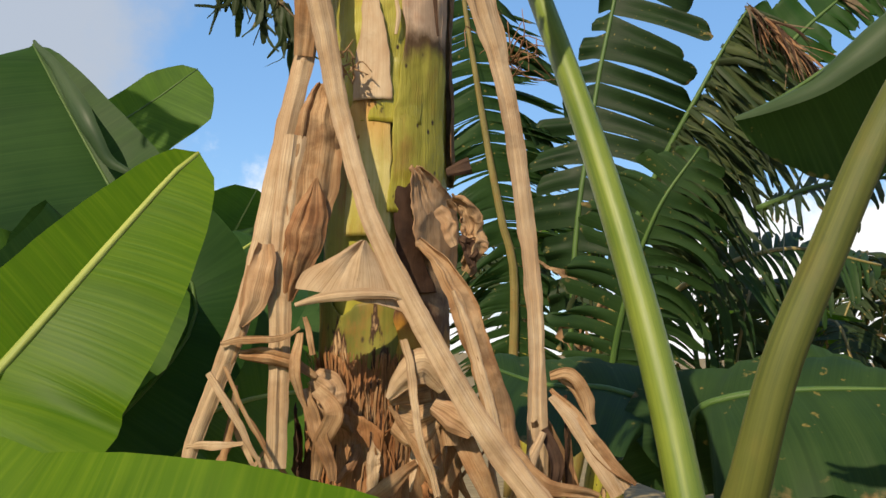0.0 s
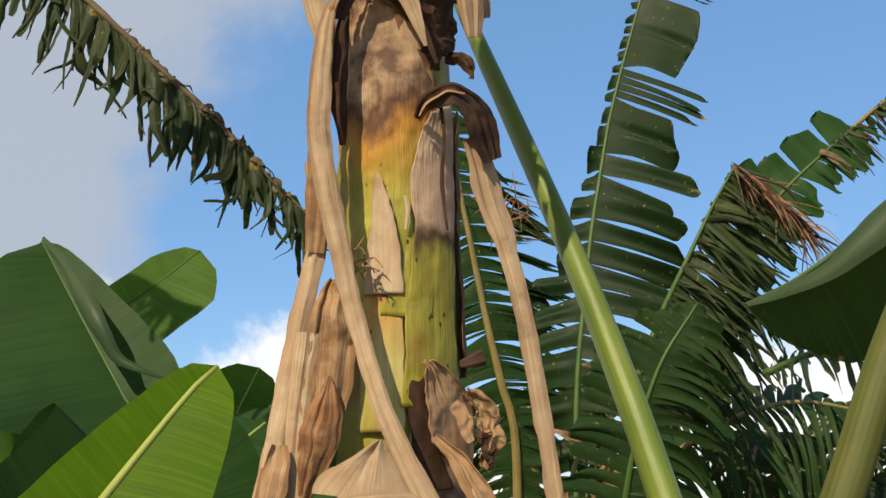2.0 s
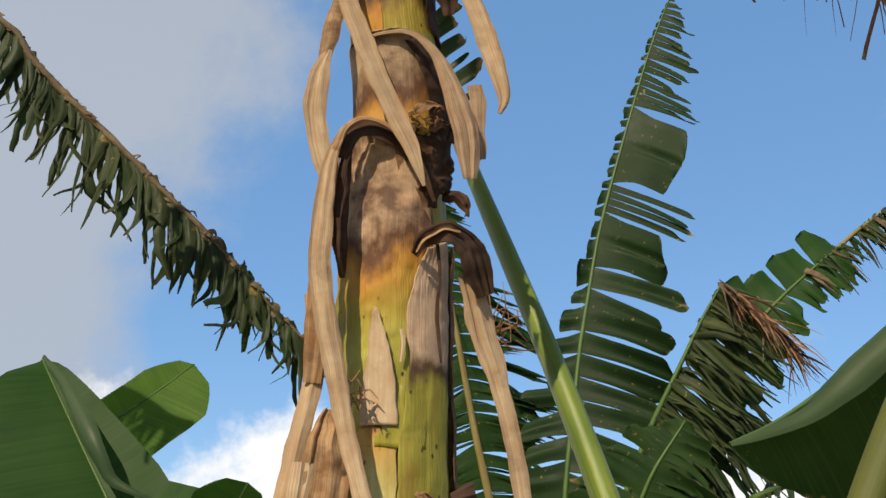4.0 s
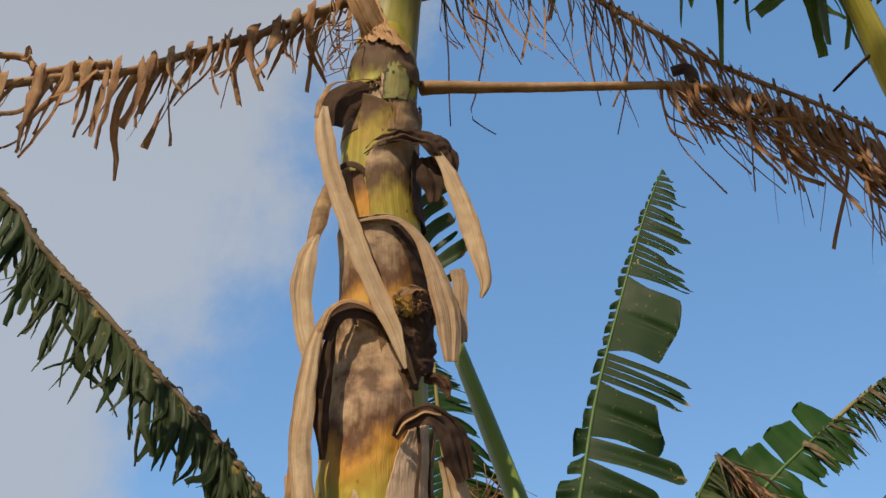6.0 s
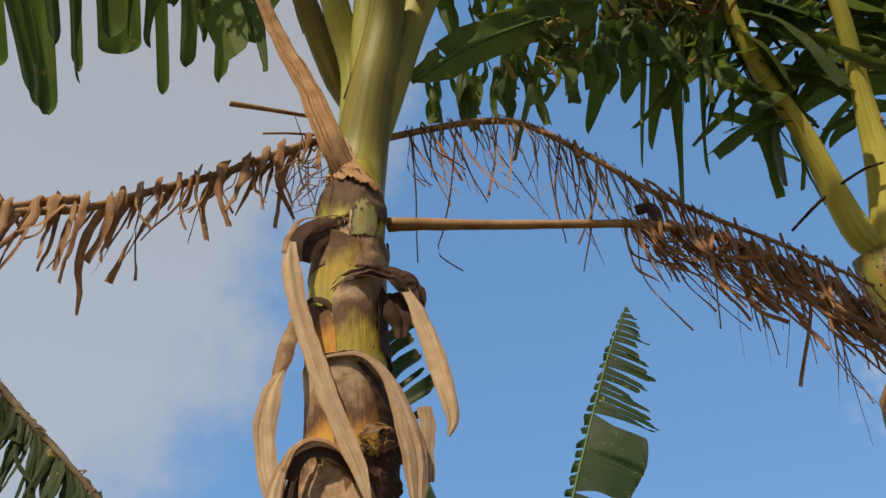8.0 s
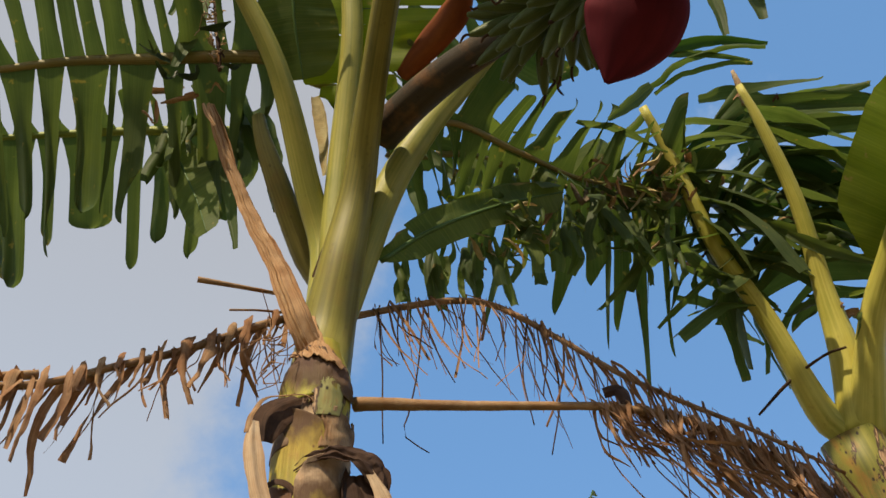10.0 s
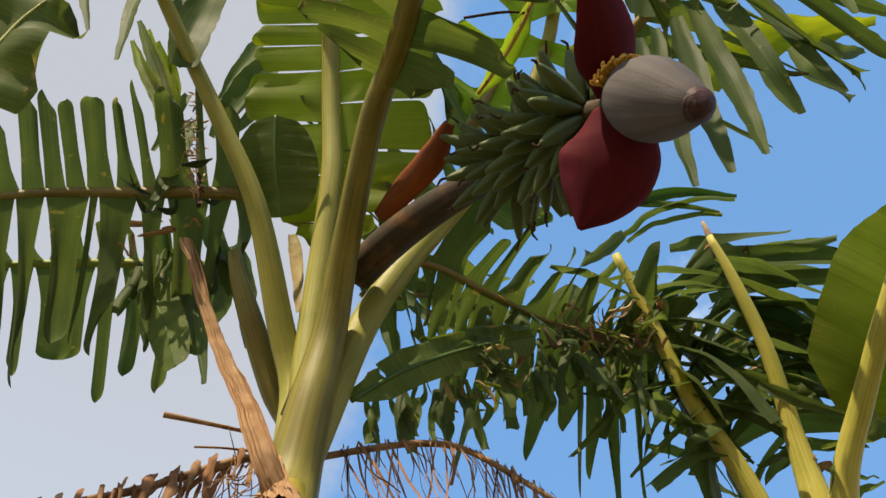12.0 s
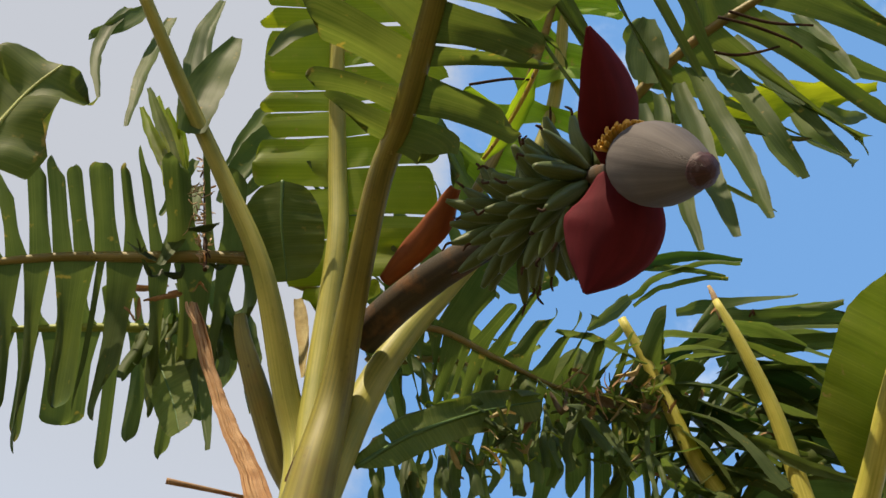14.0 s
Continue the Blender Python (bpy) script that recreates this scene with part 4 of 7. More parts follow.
# second hood
strap([(-0.117, 1.800, 2.960), (-0.095, 1.785, 2.982), (-0.061, 1.776, 3.002), (-0.020, 1.774, 3.006), (0.024, 1.778, 2.997), (0.053, 1.788, 2.969), (0.068, 1.800, 2.919)], (0.006, 0.013, 0.019, 0.024, 0.032, 0.030, 0.012), "dark_dry_and_shade", "dark scorched rim of a sheath", seed=83, n=60, cols=21, crumple=0.007, pleat=0.5, creases=9, scale=26)
# dark strip for the shade in the hollow beside the strap
strap([(0.011, 1.800, 2.969), (0.029, 1.802, 2.918), (0.035, 1.815, 2.872)], (0.018, 0.030, 0.010), "dark_dry_and_shade", "", seed=952, crumple=0.005)
strap([(0.029, 1.785, 2.991), (0.053, 1.782, 2.945), (0.073, 1.780, 2.897), (0.093, 1.780, 2.844), (0.112, 1.780, 2.780), (0.128, 1.780, 2.723), (0.137, 1.780, 2.674), (0.129, 1.780, 2.641)], (0.006, 0.013, 0.020, 0.021, 0.020, 0.019, 0.016, 0.004), seed=6, n=60, twist=(0, 12, -10, 15))
# third rim, which runs out into two hanging flaps
strap([(-0.141, 1.800, 2.797), (-0.112, 1.785, 2.805), (-0.057, 1.772, 2.808), (-0.018, 1.766, 2.788), (0.015, 1.765, 2.745), (0.038, 1.765, 2.693), (0.055, 1.765, 2.639), (0.069, 1.768, 2.583), (0.074, 1.770, 2.504)], (0.003, 0.005, 0.007, 0.011, 0.017, 0.022, 0.025, 0.023, 0.012), "dry_grey", "grey-tan flap folded from an old sheath", seed=7, up=(0.1, -0.9, 0.35), n=70, cols=19)
strap([(0.083, 1.800, 2.710), (0.089, 1.800, 2.670), (0.093, 1.800, 2.610), (0.100, 1.800, 2.556)], (0.013, 0.015, 0.012, 0.006), "dry_grey", seed=8, ragged=0.4)
strap([(-0.163, 1.790, 2.926), (-0.141, 1.785, 2.937), (-0.115, 1.788, 2.927), (-0.100, 1.795, 2.902)], (0.006, 0.009, 0.008, 0.003), "dark_dry_and_shade", "", seed=953, n=24)
strap([(-0.044, 1.790, 2.642), (-0.021, 1.775, 2.648), (0.007, 1.775, 2.652), (0.027, 1.785, 2.643)], (0.007, 0.010, 0.011, 0.006), "dry", "ragged collar of torn fibres", seed=954, n=36, crumple=0.012, ragged=0.6, scale=40, up=HOOD)
# petiole folded down beside the stem
strap([(-0.173, 1.810, 2.922), (-0.183, 1.800, 2.871), (-0.191, 1.790, 2.811), (-0.198, 1.787, 2.764), (-0.204, 1.787, 2.726)], (0.006, 0.014, 0.018, 0.016, 0.008), "dry_smoked", "", seed=9, n=40, crumple=0.004)
strap([(-0.194, 1.785, 2.769), (-0.206, 1.780, 2.722), (-0.212, 1.780, 2.672), (-0.210, 1.780, 2.618), (-0.199, 1.780, 2.560), (-0.188, 1.780, 2.515), (-0.181, 1.780, 2.471)], (0.006, 0.018, 0.022, 0.021, 0.019, 0.015, 0.003), "dry_pale", seed=91, n=50, twist=(0, 15, -10, 10))
# pocket and strips above the flap
strap([(0.056, 1.780, 1.900), (0.081, 1.775, 1.873), (0.091, 1.775, 1.828), (0.083, 1.780, 1.780)], (0.008, 0.018, 0.021, 0.006), "dry_smoked", "dark crumpled scrap of dead leaf", seed=15, n=60, cols=31, crumple=0.009, scale=40, ragged=0.4, creases=10, pleat=0.8)
strap([(0.065, 1.765, 1.833), (0.083, 1.765, 1.820), (0.087, 1.770, 1.788)], (0.006, 0.014, 0.006), "dark_dry_and_shade", "", seed=151, n=40, cols=21, crumple=0.008, scale=44, creases=9)
strap([(0.033, 1.765, 1.877), (0.049, 1.760, 1.854), (0.058, 1.762, 1.819)], (0.008, 0.014, 0.005), "dry_peach", "", seed=152, n=24, crumple=0.006, scale=30)
strap([(0.003, 1.785, 1.829), (0.037, 1.765, 1.793), (0.070, 1.750, 1.738), (0.098, 1.740, 1.671), (0.122, 1.730, 1.596), (0.142, 1.720, 1.513)], (0.006, 0.018, 0.021, 0.019, 0.022, 0.024), "dry", "dry brown strip hanging from a peeled sheath", seed=12, crumple=0.005, cols=21, n=70, pleat=0.6)
strap([(0.059, 1.742, 1.748), (0.089, 1.732, 1.671), (0.115, 1.722, 1.588), (0.136, 1.712, 1.514)], (0.003, 0.009, 0.008, 0.006), "dry_pale", "", seed=121, crumple=0.003, n=50)
# crumpled blade beside the stem, and the three-cornered flap below
strap([(-0.158, 1.835, 2.093), (-0.164, 1.805, 2.031), (-0.165, 1.800, 1.974), (-0.170, 1.797, 1.909), (-0.178, 1.790, 1.844), (-0.188, 1.787, 1.790), (-0.197, 1.785, 1.746)], (0.012, 0.032, 0.042, 0.040, 0.034, 0.022, 0.006), "dry", "crumpled rust-brown dead leaf blade", seed=16, crumple=0.005, cols=41, n=100, pleat=0.45, scale=15, ragged=0.10, creases=11)
strap([(-0.162, 1.787, 1.926), (-0.167, 1.782, 1.880), (-0.177, 1.778, 1.825), (-0.188, 1.777, 1.772), (-0.197, 1.780, 1.732)], (0.004, 0.026, 0.032, 0.024, 0.006), "dry_rust", "rust-red lower part of the crumpled blade", seed=161, crumple=0.007, cols=33, n=80, pleat=0.4, scale=13, ragged=0.2, creases=9)
strap([(-0.144, 1.830, 2.075), (-0.136, 1.810, 2.004), (-0.138, 1.810, 1.930), (-0.154, 1.810, 1.865)], (0.006, 0.014, 0.012, 0.004), "dry_smoked", "", seed=162, crumple=0.007, n=50)
strap([(-0.077, 1.715, 1.822), (-0.081, 1.705, 1.799), (-0.087, 1.695, 1.764), (-0.094, 1.690, 1.730)], (0.004, 0.034, 0.065, 0.088), "dry_pale", "three-cornered flap of dead leaf", seed=17, crumple=0.003, cols=27, n=40, keel=0.0, pleat=0.5)
strap([(-0.176, 1.690, 1.720), (-0.136, 1.685, 1.732), (-0.085, 1.680, 1.738), (-0.036, 1.685, 1.738), (-0.012, 1.690, 1.732)], (0.003, 0.007, 0.009, 0.008, 0.003), "dry_pale", seed=18, n=40)
strap([(-0.237, 1.775, 1.820), (-0.241, 1.770, 1.775), (-0.254, 1.770, 1.721), (-0.270, 1.770, 1.686)], (0.012, 0.026, 0.022, 0.004), "dry_peach", "", seed=171, n=40, cols=21, crumple=0.004, pleat=0.6)
# broad loose flaps round the shredded foot
strap([(-0.037, 1.715, 1.584), (-0.014, 1.705, 1.613), (0.019, 1.700, 1.633), (0.049, 1.710, 1.601)], (0.004, 0.020, 0.030, 0.010), "dry_pale", "", seed=172, n=30, cols=17, crumple=0.003)
strap([(0.034, 1.720, 1.577), (0.062, 1.715, 1.562), (0.094, 1.715, 1.535)], (0.012, 0.024, 0.010), "dry_peach", "", seed=173, n=26, cols=17, crumple=0.004)
strap([(-0.023, 1.735, 1.555), (0.007, 1.730, 1.547), (0.041, 1.730, 1.565)], (0.022, 0.034, 0.022), "dry_smoked", "", seed=174, n=26, cols=17, crumple=0.005)
strap([(0.216, 1.790, 1.620), (0.243, 1.780, 1.626), (0.272, 1.780, 1.599), (0.285, 1.785, 1.548)], (0.006, 0.010, 0.010, 0.006), "dry", "", seed=175, n=36, crumple=0.004)
strap([(0.217, 1.775, 1.591), (0.254, 1.765, 1.552), (0.290, 1.760, 1.503), (0.324, 1.760, 1.448)], (0.006, 0.014, 0.018, 0.020), "dry_pale", "", seed=176, n=40, crumple=0.003)
strap([(-0.150, 1.780, 1.615), (-0.127, 1.775, 1.593), (-0.134, 1.775, 1.558), (-0.151, 1.780, 1.538)], (0.012, 0.022, 0.022, 0.006), "dry_peach", "", seed=177, n=36, cols=19, crumple=0.008, ragged=0.4, scale=26)
strap([(-0.165, 1.765, 1.592), (-0.150, 1.760, 1.550), (-0.130, 1.757, 1.499), (-0.116, 1.760, 1.457)], (0.006, 0.012, 0.012, 0.006), "dry", "", seed=178, n=36, crumple=0.006)
for k, (pts, wid, mat) in enumerate((
    ([(-0.256, 1.790, 1.785), (-0.268, 1.780, 1.704), (-0.291, 1.780, 1.624), (-0.346, 1.780, 1.492)], (0.022, 0.02, 0.012, 0.012), "dry"),
    ([(-0.299, 1.770, 1.659), (-0.254, 1.760, 1.668), (-0.202, 1.760, 1.671), (-0.177, 1.760, 1.688)], (0.006, 0.010, 0.008, 0.004), "dry"),
    ([(-0.270, 1.780, 1.646), (-0.220, 1.770, 1.643), (-0.175, 1.770, 1.627), (-0.149, 1.770, 1.610)], (0.012, 0.024, 0.018, 0.008), "dry"),
    ([(-0.313, 1.760, 1.615), (-0.283, 1.750, 1.573), (-0.246, 1.750, 1.506), (-0.227, 1.750, 1.473)], (0.01, 0.012, 0.009, 0.004), "dry_pale"),
    ([(-0.291, 1.760, 1.624), (-0.257, 1.750, 1.565), (-0.210, 1.750, 1.481)], (0.004, 0.006, 0.003), "dry"),
    ([(-0.344, 1.770, 1.502), (-0.299, 1.760, 1.504), (-0.256, 1.760, 1.509)], (0.008, 0.014, 0.006), "dry_pale"),
    ([(-0.167, 1.750, 1.705), (-0.158, 1.740, 1.671), (-0.151, 1.740, 1.645)], (0.006, 0.008, 0.008), "dry"),
    ([(-0.176, 1.760, 1.679), (-0.181, 1.750, 1.618), (-0.163, 1.760, 1.567)], (0.012, 0.02, 0.01), "dry"),
    ([(-0.147, 1.760, 1.593), (-0.119, 1.750, 1.560), (-0.135, 1.760, 1.516), (-0.143, 1.770, 1.455)], (0.02, 0.03, 0.022, 0.012), "dry"),
    ([(-0.013, 1.700, 1.674), (-0.001, 1.690, 1.624), (0.012, 1.680, 1.543), (0.043, 1.680, 1.446)], (0.010, 0.012, 0.011, 0.008), "dry_pale"),
    ([(0.027, 1.730, 1.598), (-0.007, 1.720, 1.589), (-0.032, 1.720, 1.576)], (0.03, 0.026, 0.008), "dry"),
    ([(0.035, 1.740, 1.624), (0.053, 1.730, 1.574), (0.063, 1.730, 1.515)], (0.02, 0.034, 0.028), "dry"),
    ([(-0.032, 1.730, 1.572), (0.012, 1.720, 1.506), (0.039, 1.710, 1.458)], (0.006, 0.012, 0.02), "dry"),
    ([(0.080, 1.740, 1.523), (0.107, 1.730, 1.474), (0.124, 1.730, 1.433)], (0.03, 0.03, 0.02), "dry"),
    ([(0.228, 1.800, 1.627), (0.259, 1.790, 1.601), (0.282, 1.790, 1.558)], (0.010, 0.016, 0.01), "dry"),
    ([(0.219, 1.790, 1.601), (0.256, 1.770, 1.559), (0.299, 1.760, 1.500), (0.347, 1.760, 1.459)], (0.006, 0.018, 0.026, 0.006), "dry"),
    ([(0.242, 1.800, 1.592), (0.246, 1.800, 1.521), (0.243, 1.800, 1.434)], (0.004, 0.004, 0.003), "dark_dry_and_shade"),
    ([(0.146, 1.700, 1.511), (0.196, 1.690, 1.464), (0.237, 1.690, 1.457), (0.281, 1.700, 1.449)], (0.03, 0.03, 0.02, 0.012), "dry"),
    ([(0.206, 1.790, 1.539), (0.228, 1.780, 1.497), (0.224, 1.780, 1.453)], (0.012, 0.02, 0.014), "dark_dry_and_shade"),
    ([(-0.069, 1.720, 1.422), (-0.020, 1.710, 1.465), (0.013, 1.720, 1.490)], (0.02, 0.025, 0.012), "dry"),
)):
    strap(pts, [0.54 * w for w in wid], mat, curl=0.9, twist=(0, (k * 53) % 90 - 45), seed=40 + k, crumple=0.0035, n=26, cols=9, name="dead_strip", pleat=0.35)
rng = np.random.RandomState(77)
for (x0, x1, z0, z1), count in (((-0.29, -0.19, 1.40, 1.60), 6), ((0.02, 0.16, 1.40, 1.58), 8), ((0.16, 0.26, 1.40, 1.56), 5)):
    for k in range(count):
        a = np.array((rng.uniform(x0, x1), rng.uniform(1.76, 1.86), rng.uniform(z0 + 0.1, z1)))
        b = a + np.array((rng.uniform(-0.10, 0.10), rng.uniform(-0.03, 0.03), -rng.uniform(0.08, 0.24)))
        mid = (a + b) / 2 + rng.randn(3) * 0.015
        w = rng.uniform(0.003, 0.011)
        strap([a, mid, b], (w * 0.5, w, w * 0.25), ("dry", "dry_pale", "dry", "dry_red")[k % 4], curl=1.2, twist=(0, rng.uniform(-80, 80)), seed=500 + k, crumple=0.003, n=14, cols=5, name="dead_strip")
# dark curled stub, tufts where old leaves broke away
strap([(0.046, 1.830, 1.950), (0.066, 1.820, 1.955), (0.085, 1.820, 1.961)], (0.006, 0.012, 0.014), "dark_dry_and_shade", curl=1.4, seed=70, n=14, name="leaf_stub")


def wisps(name, places, length, spreadout, material, parent, seed, r=0.0015, droop=0.5):
    """Loose dry fibres that start round the given places."""
    rng = np.random.RandomState(seed)
    sh = Sheets()
    for place, count in places:
        for _ in range(count):
            a = np.array(place) + rng.randn(3) * spreadout * 0.4
            d = unit(rng.randn(3) + (0, -0.5, -droop))
            b = a + d * length * rng.uniform(0.4, 1)
            tube(sh, [a, (a + b) / 2 + rng.randn(3) * length * 0.25, b], (r, r, r * 0.5), (0.3, 0.5, 0.8), 4, 7)
    return part(name, sh, material, parent)


wisps("fibre_tuft", [((-0.122, 1.790, 2.124), 7), ((-0.112, 1.790, 2.105), 6)], 0.035, 0.02, "dry", plant, 3, 0.0017)
wisps("fibre_tuft", [((-0.036, 1.775, 2.612), 14), ((-0.011, 1.780, 2.617), 14), ((0.015, 1.790, 2.624), 14)], 0.022, 0.022, "dry_red", plant, 4, 0.0014)


def slivers(z0, z1, th0, th1, count, seed, material):
    """Splintered upright fibres that stand a little off the stem."""
    rng = np.random.RandomState(seed)
    sh = Sheets()
    for k in range(count):
        th, za = rng.uniform(th0, th1), rng.uniform(z0, z1 - 0.05)
        zb = min(z1, za + rng.uniform(0.06, 0.28))
        o = rng.uniform(0.007, 0.014)
        pts = [stem_at(za, th + rng.randn() * 3, o + rng.rand() * 0.012), stem_at((za + zb) / 2, th, o), stem_at(zb, th + rng.randn() * 3, o + rng.rand() ** 2 * 0.02)]
        w = rng.uniform(0.001, 0.0045)
        ribbon(sh, pts, (w * 0.3, w, w * 0.3), tuple(pts[1] - stem_at((za + zb) / 2, th, -0.05)), 9, 3, 0.4, 0.003, (0, rng.uniform(-25, 25)), seed * 77 + k, 20)
    return part("bark_splinter", sh, material, plant, "loose rust-brown splinters of bark")


slivers(1.30, 1.65, -75, 50, 210, 5, "bark")
slivers(1.28, 1.60, -85, 45, 60, 6, "dry")
slivers(1.28, 1.66, -80, 45, 24, 7, "dark_dry_and_shade")
rng = np.random.RandomState(91)
for k in range(18):
    th, zc = rng.uniform(-80, 45), rng.uniform(1.36, 1.60)
    ln, w, o = rng.uniform(0.03, 0.11), rng.uniform(0.006, 0.020), rng.uniform(0.012, 0.028)
    pts = [stem_at(zc + ln / 2, th, 0.006), stem_at(zc, th + rng.randn() * 5, o), stem_at(zc - ln / 2, th + rng.randn() * 9, o + rng.rand() * 0.02)]
    out = stem_at(zc, th, 0.0) - stem_at(zc, th, -0.05)
    strap(pts, (w * 0.6, w, w * rng.uniform(0.2, 0.9)), ("bark", "dry", "bark", "dry_red", "bark", "dry_pale")[k % 6], curl=0.8, seed=700 + k, crumple=0.006, n=20, cols=9, scale=30.0, name="bark_flap", up=tuple(out), ragged=0.35, pleat=0.4, twist=(0, rng.uniform(-40, 40)))

# dead petiole that rises beside the crown
strap([*[(-0.102, 1.800, 3.293), (-0.133, 1.766, 3.342), (-0.161, 1.750, 3.400), (-0.189, 1.742, 3.468)], (-0.220, 1.738, 3.530), (-0.262, 1.728, 3.607), (-0.313, 1.708, 3.711), (-0.366, 1.670, 3.819), (-0.420, 1.620, 3.944)], (0.030, 0.032, 0.028, 0.025, 0.022, 0.020, 0.018, 0.017, 0.010), "dry_tan", "withered tan petiole with a broken end", 3.0, 0.0, 80, 0.003, 90, 23, 0.003, "dead_petiole", (0.25, -1, 0.1), ragged=0.06, pleat=0.6, creases=13)
strap([(-0.392, 1.610, 3.839), (-0.418, 1.595, 3.874), (-0.429, 1.590, 3.899)], (0.004, 0.007, 0.003), "dry_tan", "", seed=801, n=16, name="dead_strip")

# two dead fronds at the middle height
def dead_frond(spine, rib, shreds, length, seed, material="dry_red", wraps=0, label="", start=0.0, width=0.006, swing=0.2, fwd=(0, 0, 0), mess=1.0):
    rng = np.random.RandomState(seed)
    ob = part("dead_leaf", tube(Sheets(), spine, rib, (0, 0, 1), 10, 44, 0.3, 0.8, 0.12, seed), "dry", plant, label)
    p, total = smooth(spine, 200)
    t = unit(np.gradient(p, axis=0))
    sh = Sheets()
    for k in range(shreds):
        i = int(199 * (start + (1 - start) * (k + rng.rand()) / shreds))
        ln = length * rng.uniform(0.35, 1.1)
        a = p[i] + rng.randn(3) * 0.004
        side = unit(np.cross(t[i], (0, 0, 1))) * rng.choice([-1, 1])
        d = side * rng.uniform(0.05, 0.35) + np.array((0, 0, -1.0)) + t[i] * rng.uniform(-0.1, 0.9) * swing * 3 + rng.randn(3) * swing * 0.5 * mess
        b = a + side * 0.012 + (0, 0, 0.008)
        c = a + unit(d) * ln * 0.5 + rng.randn(3) * ln * 0.07 * mess
        e = a + unit(d + np.array(fwd)) * ln + rng.randn(3) * ln * 0.16 * mess
        w = width * rng.uniform(0.4, 1.5)
        ribbon(sh, [a, b, c, e], (w, w * 1.3, w, w * rng.uniform(0.3, 1.4)), (rng.randn(), rng.randn(), 0.3), 14, 3, rng.uniform(0.4, 1.6), 0.004 * mess, (0, rng.uniform(-160, 160) * mess), seed * 100 + k, 20)
    part("shred_fringe", sh, material, ob, "thin brown shreds of dead leaf")
    if wraps:
        for k in range(wraps):
            i = int(199 * (0.02 + 0.9 * (k + rng.uniform(-0.3, 0.3)) / wraps))
            r = rib[0] * 1.35
            s = unit(np.cross(t[i], (0, 0, 1)))
            w = rng.uniform(0.004, 0.013)
            ln = length * rng.uniform(0.2, 1.0)
            sh = ribbon(Sheets(), [p[i] + s * r - (0, 0, r), p[i] + s * r + (0, 0, r), p[i] - s * r + (0, 0, r * 1.6), p[i] - s * r * 1.3 - (0, 0, ln * 0.35), p[i] - s * r + t[i] * rng.randn() * ln * 0.25 - (0, 0, ln)],
                        (w * 0.5, w, w * 1.2, w * 0.5, w * rng.uniform(0.2, 0.9)), tuple(t[i]), 24, 5, 0.6, 0.007, (0, 90, 90, rng.uniform(30, 160)), seed * 300 + k, 20, 0.4, 0.2)
            part("leaf_fold", sh, "dry_red" if k % 3 else "dry", ob)
    return ob


dead_frond([(-0.148, 1.860, 3.451), (-0.237, 1.840, 3.392), (-0.376, 1.800, 3.273), (-0.505, 1.760, 3.181), (-0.623, 1.720, 3.094), (-0.747, 1.700, 3.058), (-0.852, 1.660, 2.994), (-0.956, 1.620, 2.893)], (0.012, 0.011, 0.010, 0.011, 0.014), 62, 0.20, 11, wraps=17, label="withered brown leaf with torn hanging shreds", swing=0.18)
dead_frond([(-0.884, 1.720, 3.130), (-0.813, 1.720, 3.123), (-0.772, 1.710, 3.080), (-0.706, 1.720, 3.105), (-0.646, 1.740, 3.132)], (0.008, 0.011, 0.012), 10, 0.10, 12, label="curled end of a dead leaf")
dead_frond([(-0.000, 1.860, 3.197), (0.056, 1.840, 3.187), (0.226, 1.780, 3.148), (0.398, 1.720, 3.114), (0.513, 1.660, 3.073), (0.634, 1.620, 3.026), (0.742, 1.580, 2.945), (0.822, 1.550, 2.861), (0.885, 1.520, 2.781)], (0.020, 0.013, 0.011, 0.010, 0.008, 0.005), 170, 0.21, 13, label="dead brown leaf on a long bare petiole", start=0.50, width=0.0036, swing=0.36, fwd=(0.35, 0, -0.1), mess=0.6)
dead_frond([(-0.028, 1.920, 3.512), (0.100, 1.950, 3.585), (0.229, 1.940, 3.611), (0.338, 1.900, 3.565), (0.471, 1.840, 3.418), (0.588, 1.780, 3.268), (0.705, 1.720, 3.144), (0.820, 1.680, 3.051), (0.963, 1.640, 2.929)], (0.011, 0.010, 0.009, 0.007, 0.004), 130, 0.30, 14, label="arching dead brown leaf with fine shreds", start=0.05, width=0.0028, swing=0.25, mess=0.6)
for pts in ([(0.045, 1.920, 3.535), (0.060, 1.900, 3.336), (0.064, 1.900, 3.218), (0.069, 1.900, 3.125)], [(0.158, 1.920, 3.559), (0.143, 1.900, 3.340), (0.126, 1.900, 3.221), (0.115, 1.900, 3.152), (0.171, 1.900, 3.107)], [(0.098, 1.920, 3.556), (0.111, 1.900, 3.463), (0.145, 1.900, 3.438), (0.179, 1.900, 3.409)],
            [(0.141, 1.920, 3.559), (0.192, 1.900, 3.395), (0.231, 1.900, 3.309)], [(0.414, 1.880, 3.516), (0.386, 1.860, 3.317), (0.402, 1.860, 3.169)], [(0.462, 1.860, 3.426), (0.462, 1.840, 3.237), (0.431, 1.840, 3.078)]):
    petiole(plant, pts, (0.0028, 0.0022, 0.0022, 0.0016), "dark_dry_and_shade", name="dead_thread", channel=0, n=16)
for k, pts in enumerate(([(-0.383, 1.780, 3.471), (-0.294, 1.800, 3.477), (-0.198, 1.840, 3.499)], [(-0.300, 1.800, 3.400), (-0.238, 1.820, 3.423), (-0.176, 1.860, 3.458)])):
    petiole(plant, pts, (0.008, 0.006, 0.005) if k == 0 else (0.003, 0.003, 0.004), "dry", name="dead_twig", channel=0.2)
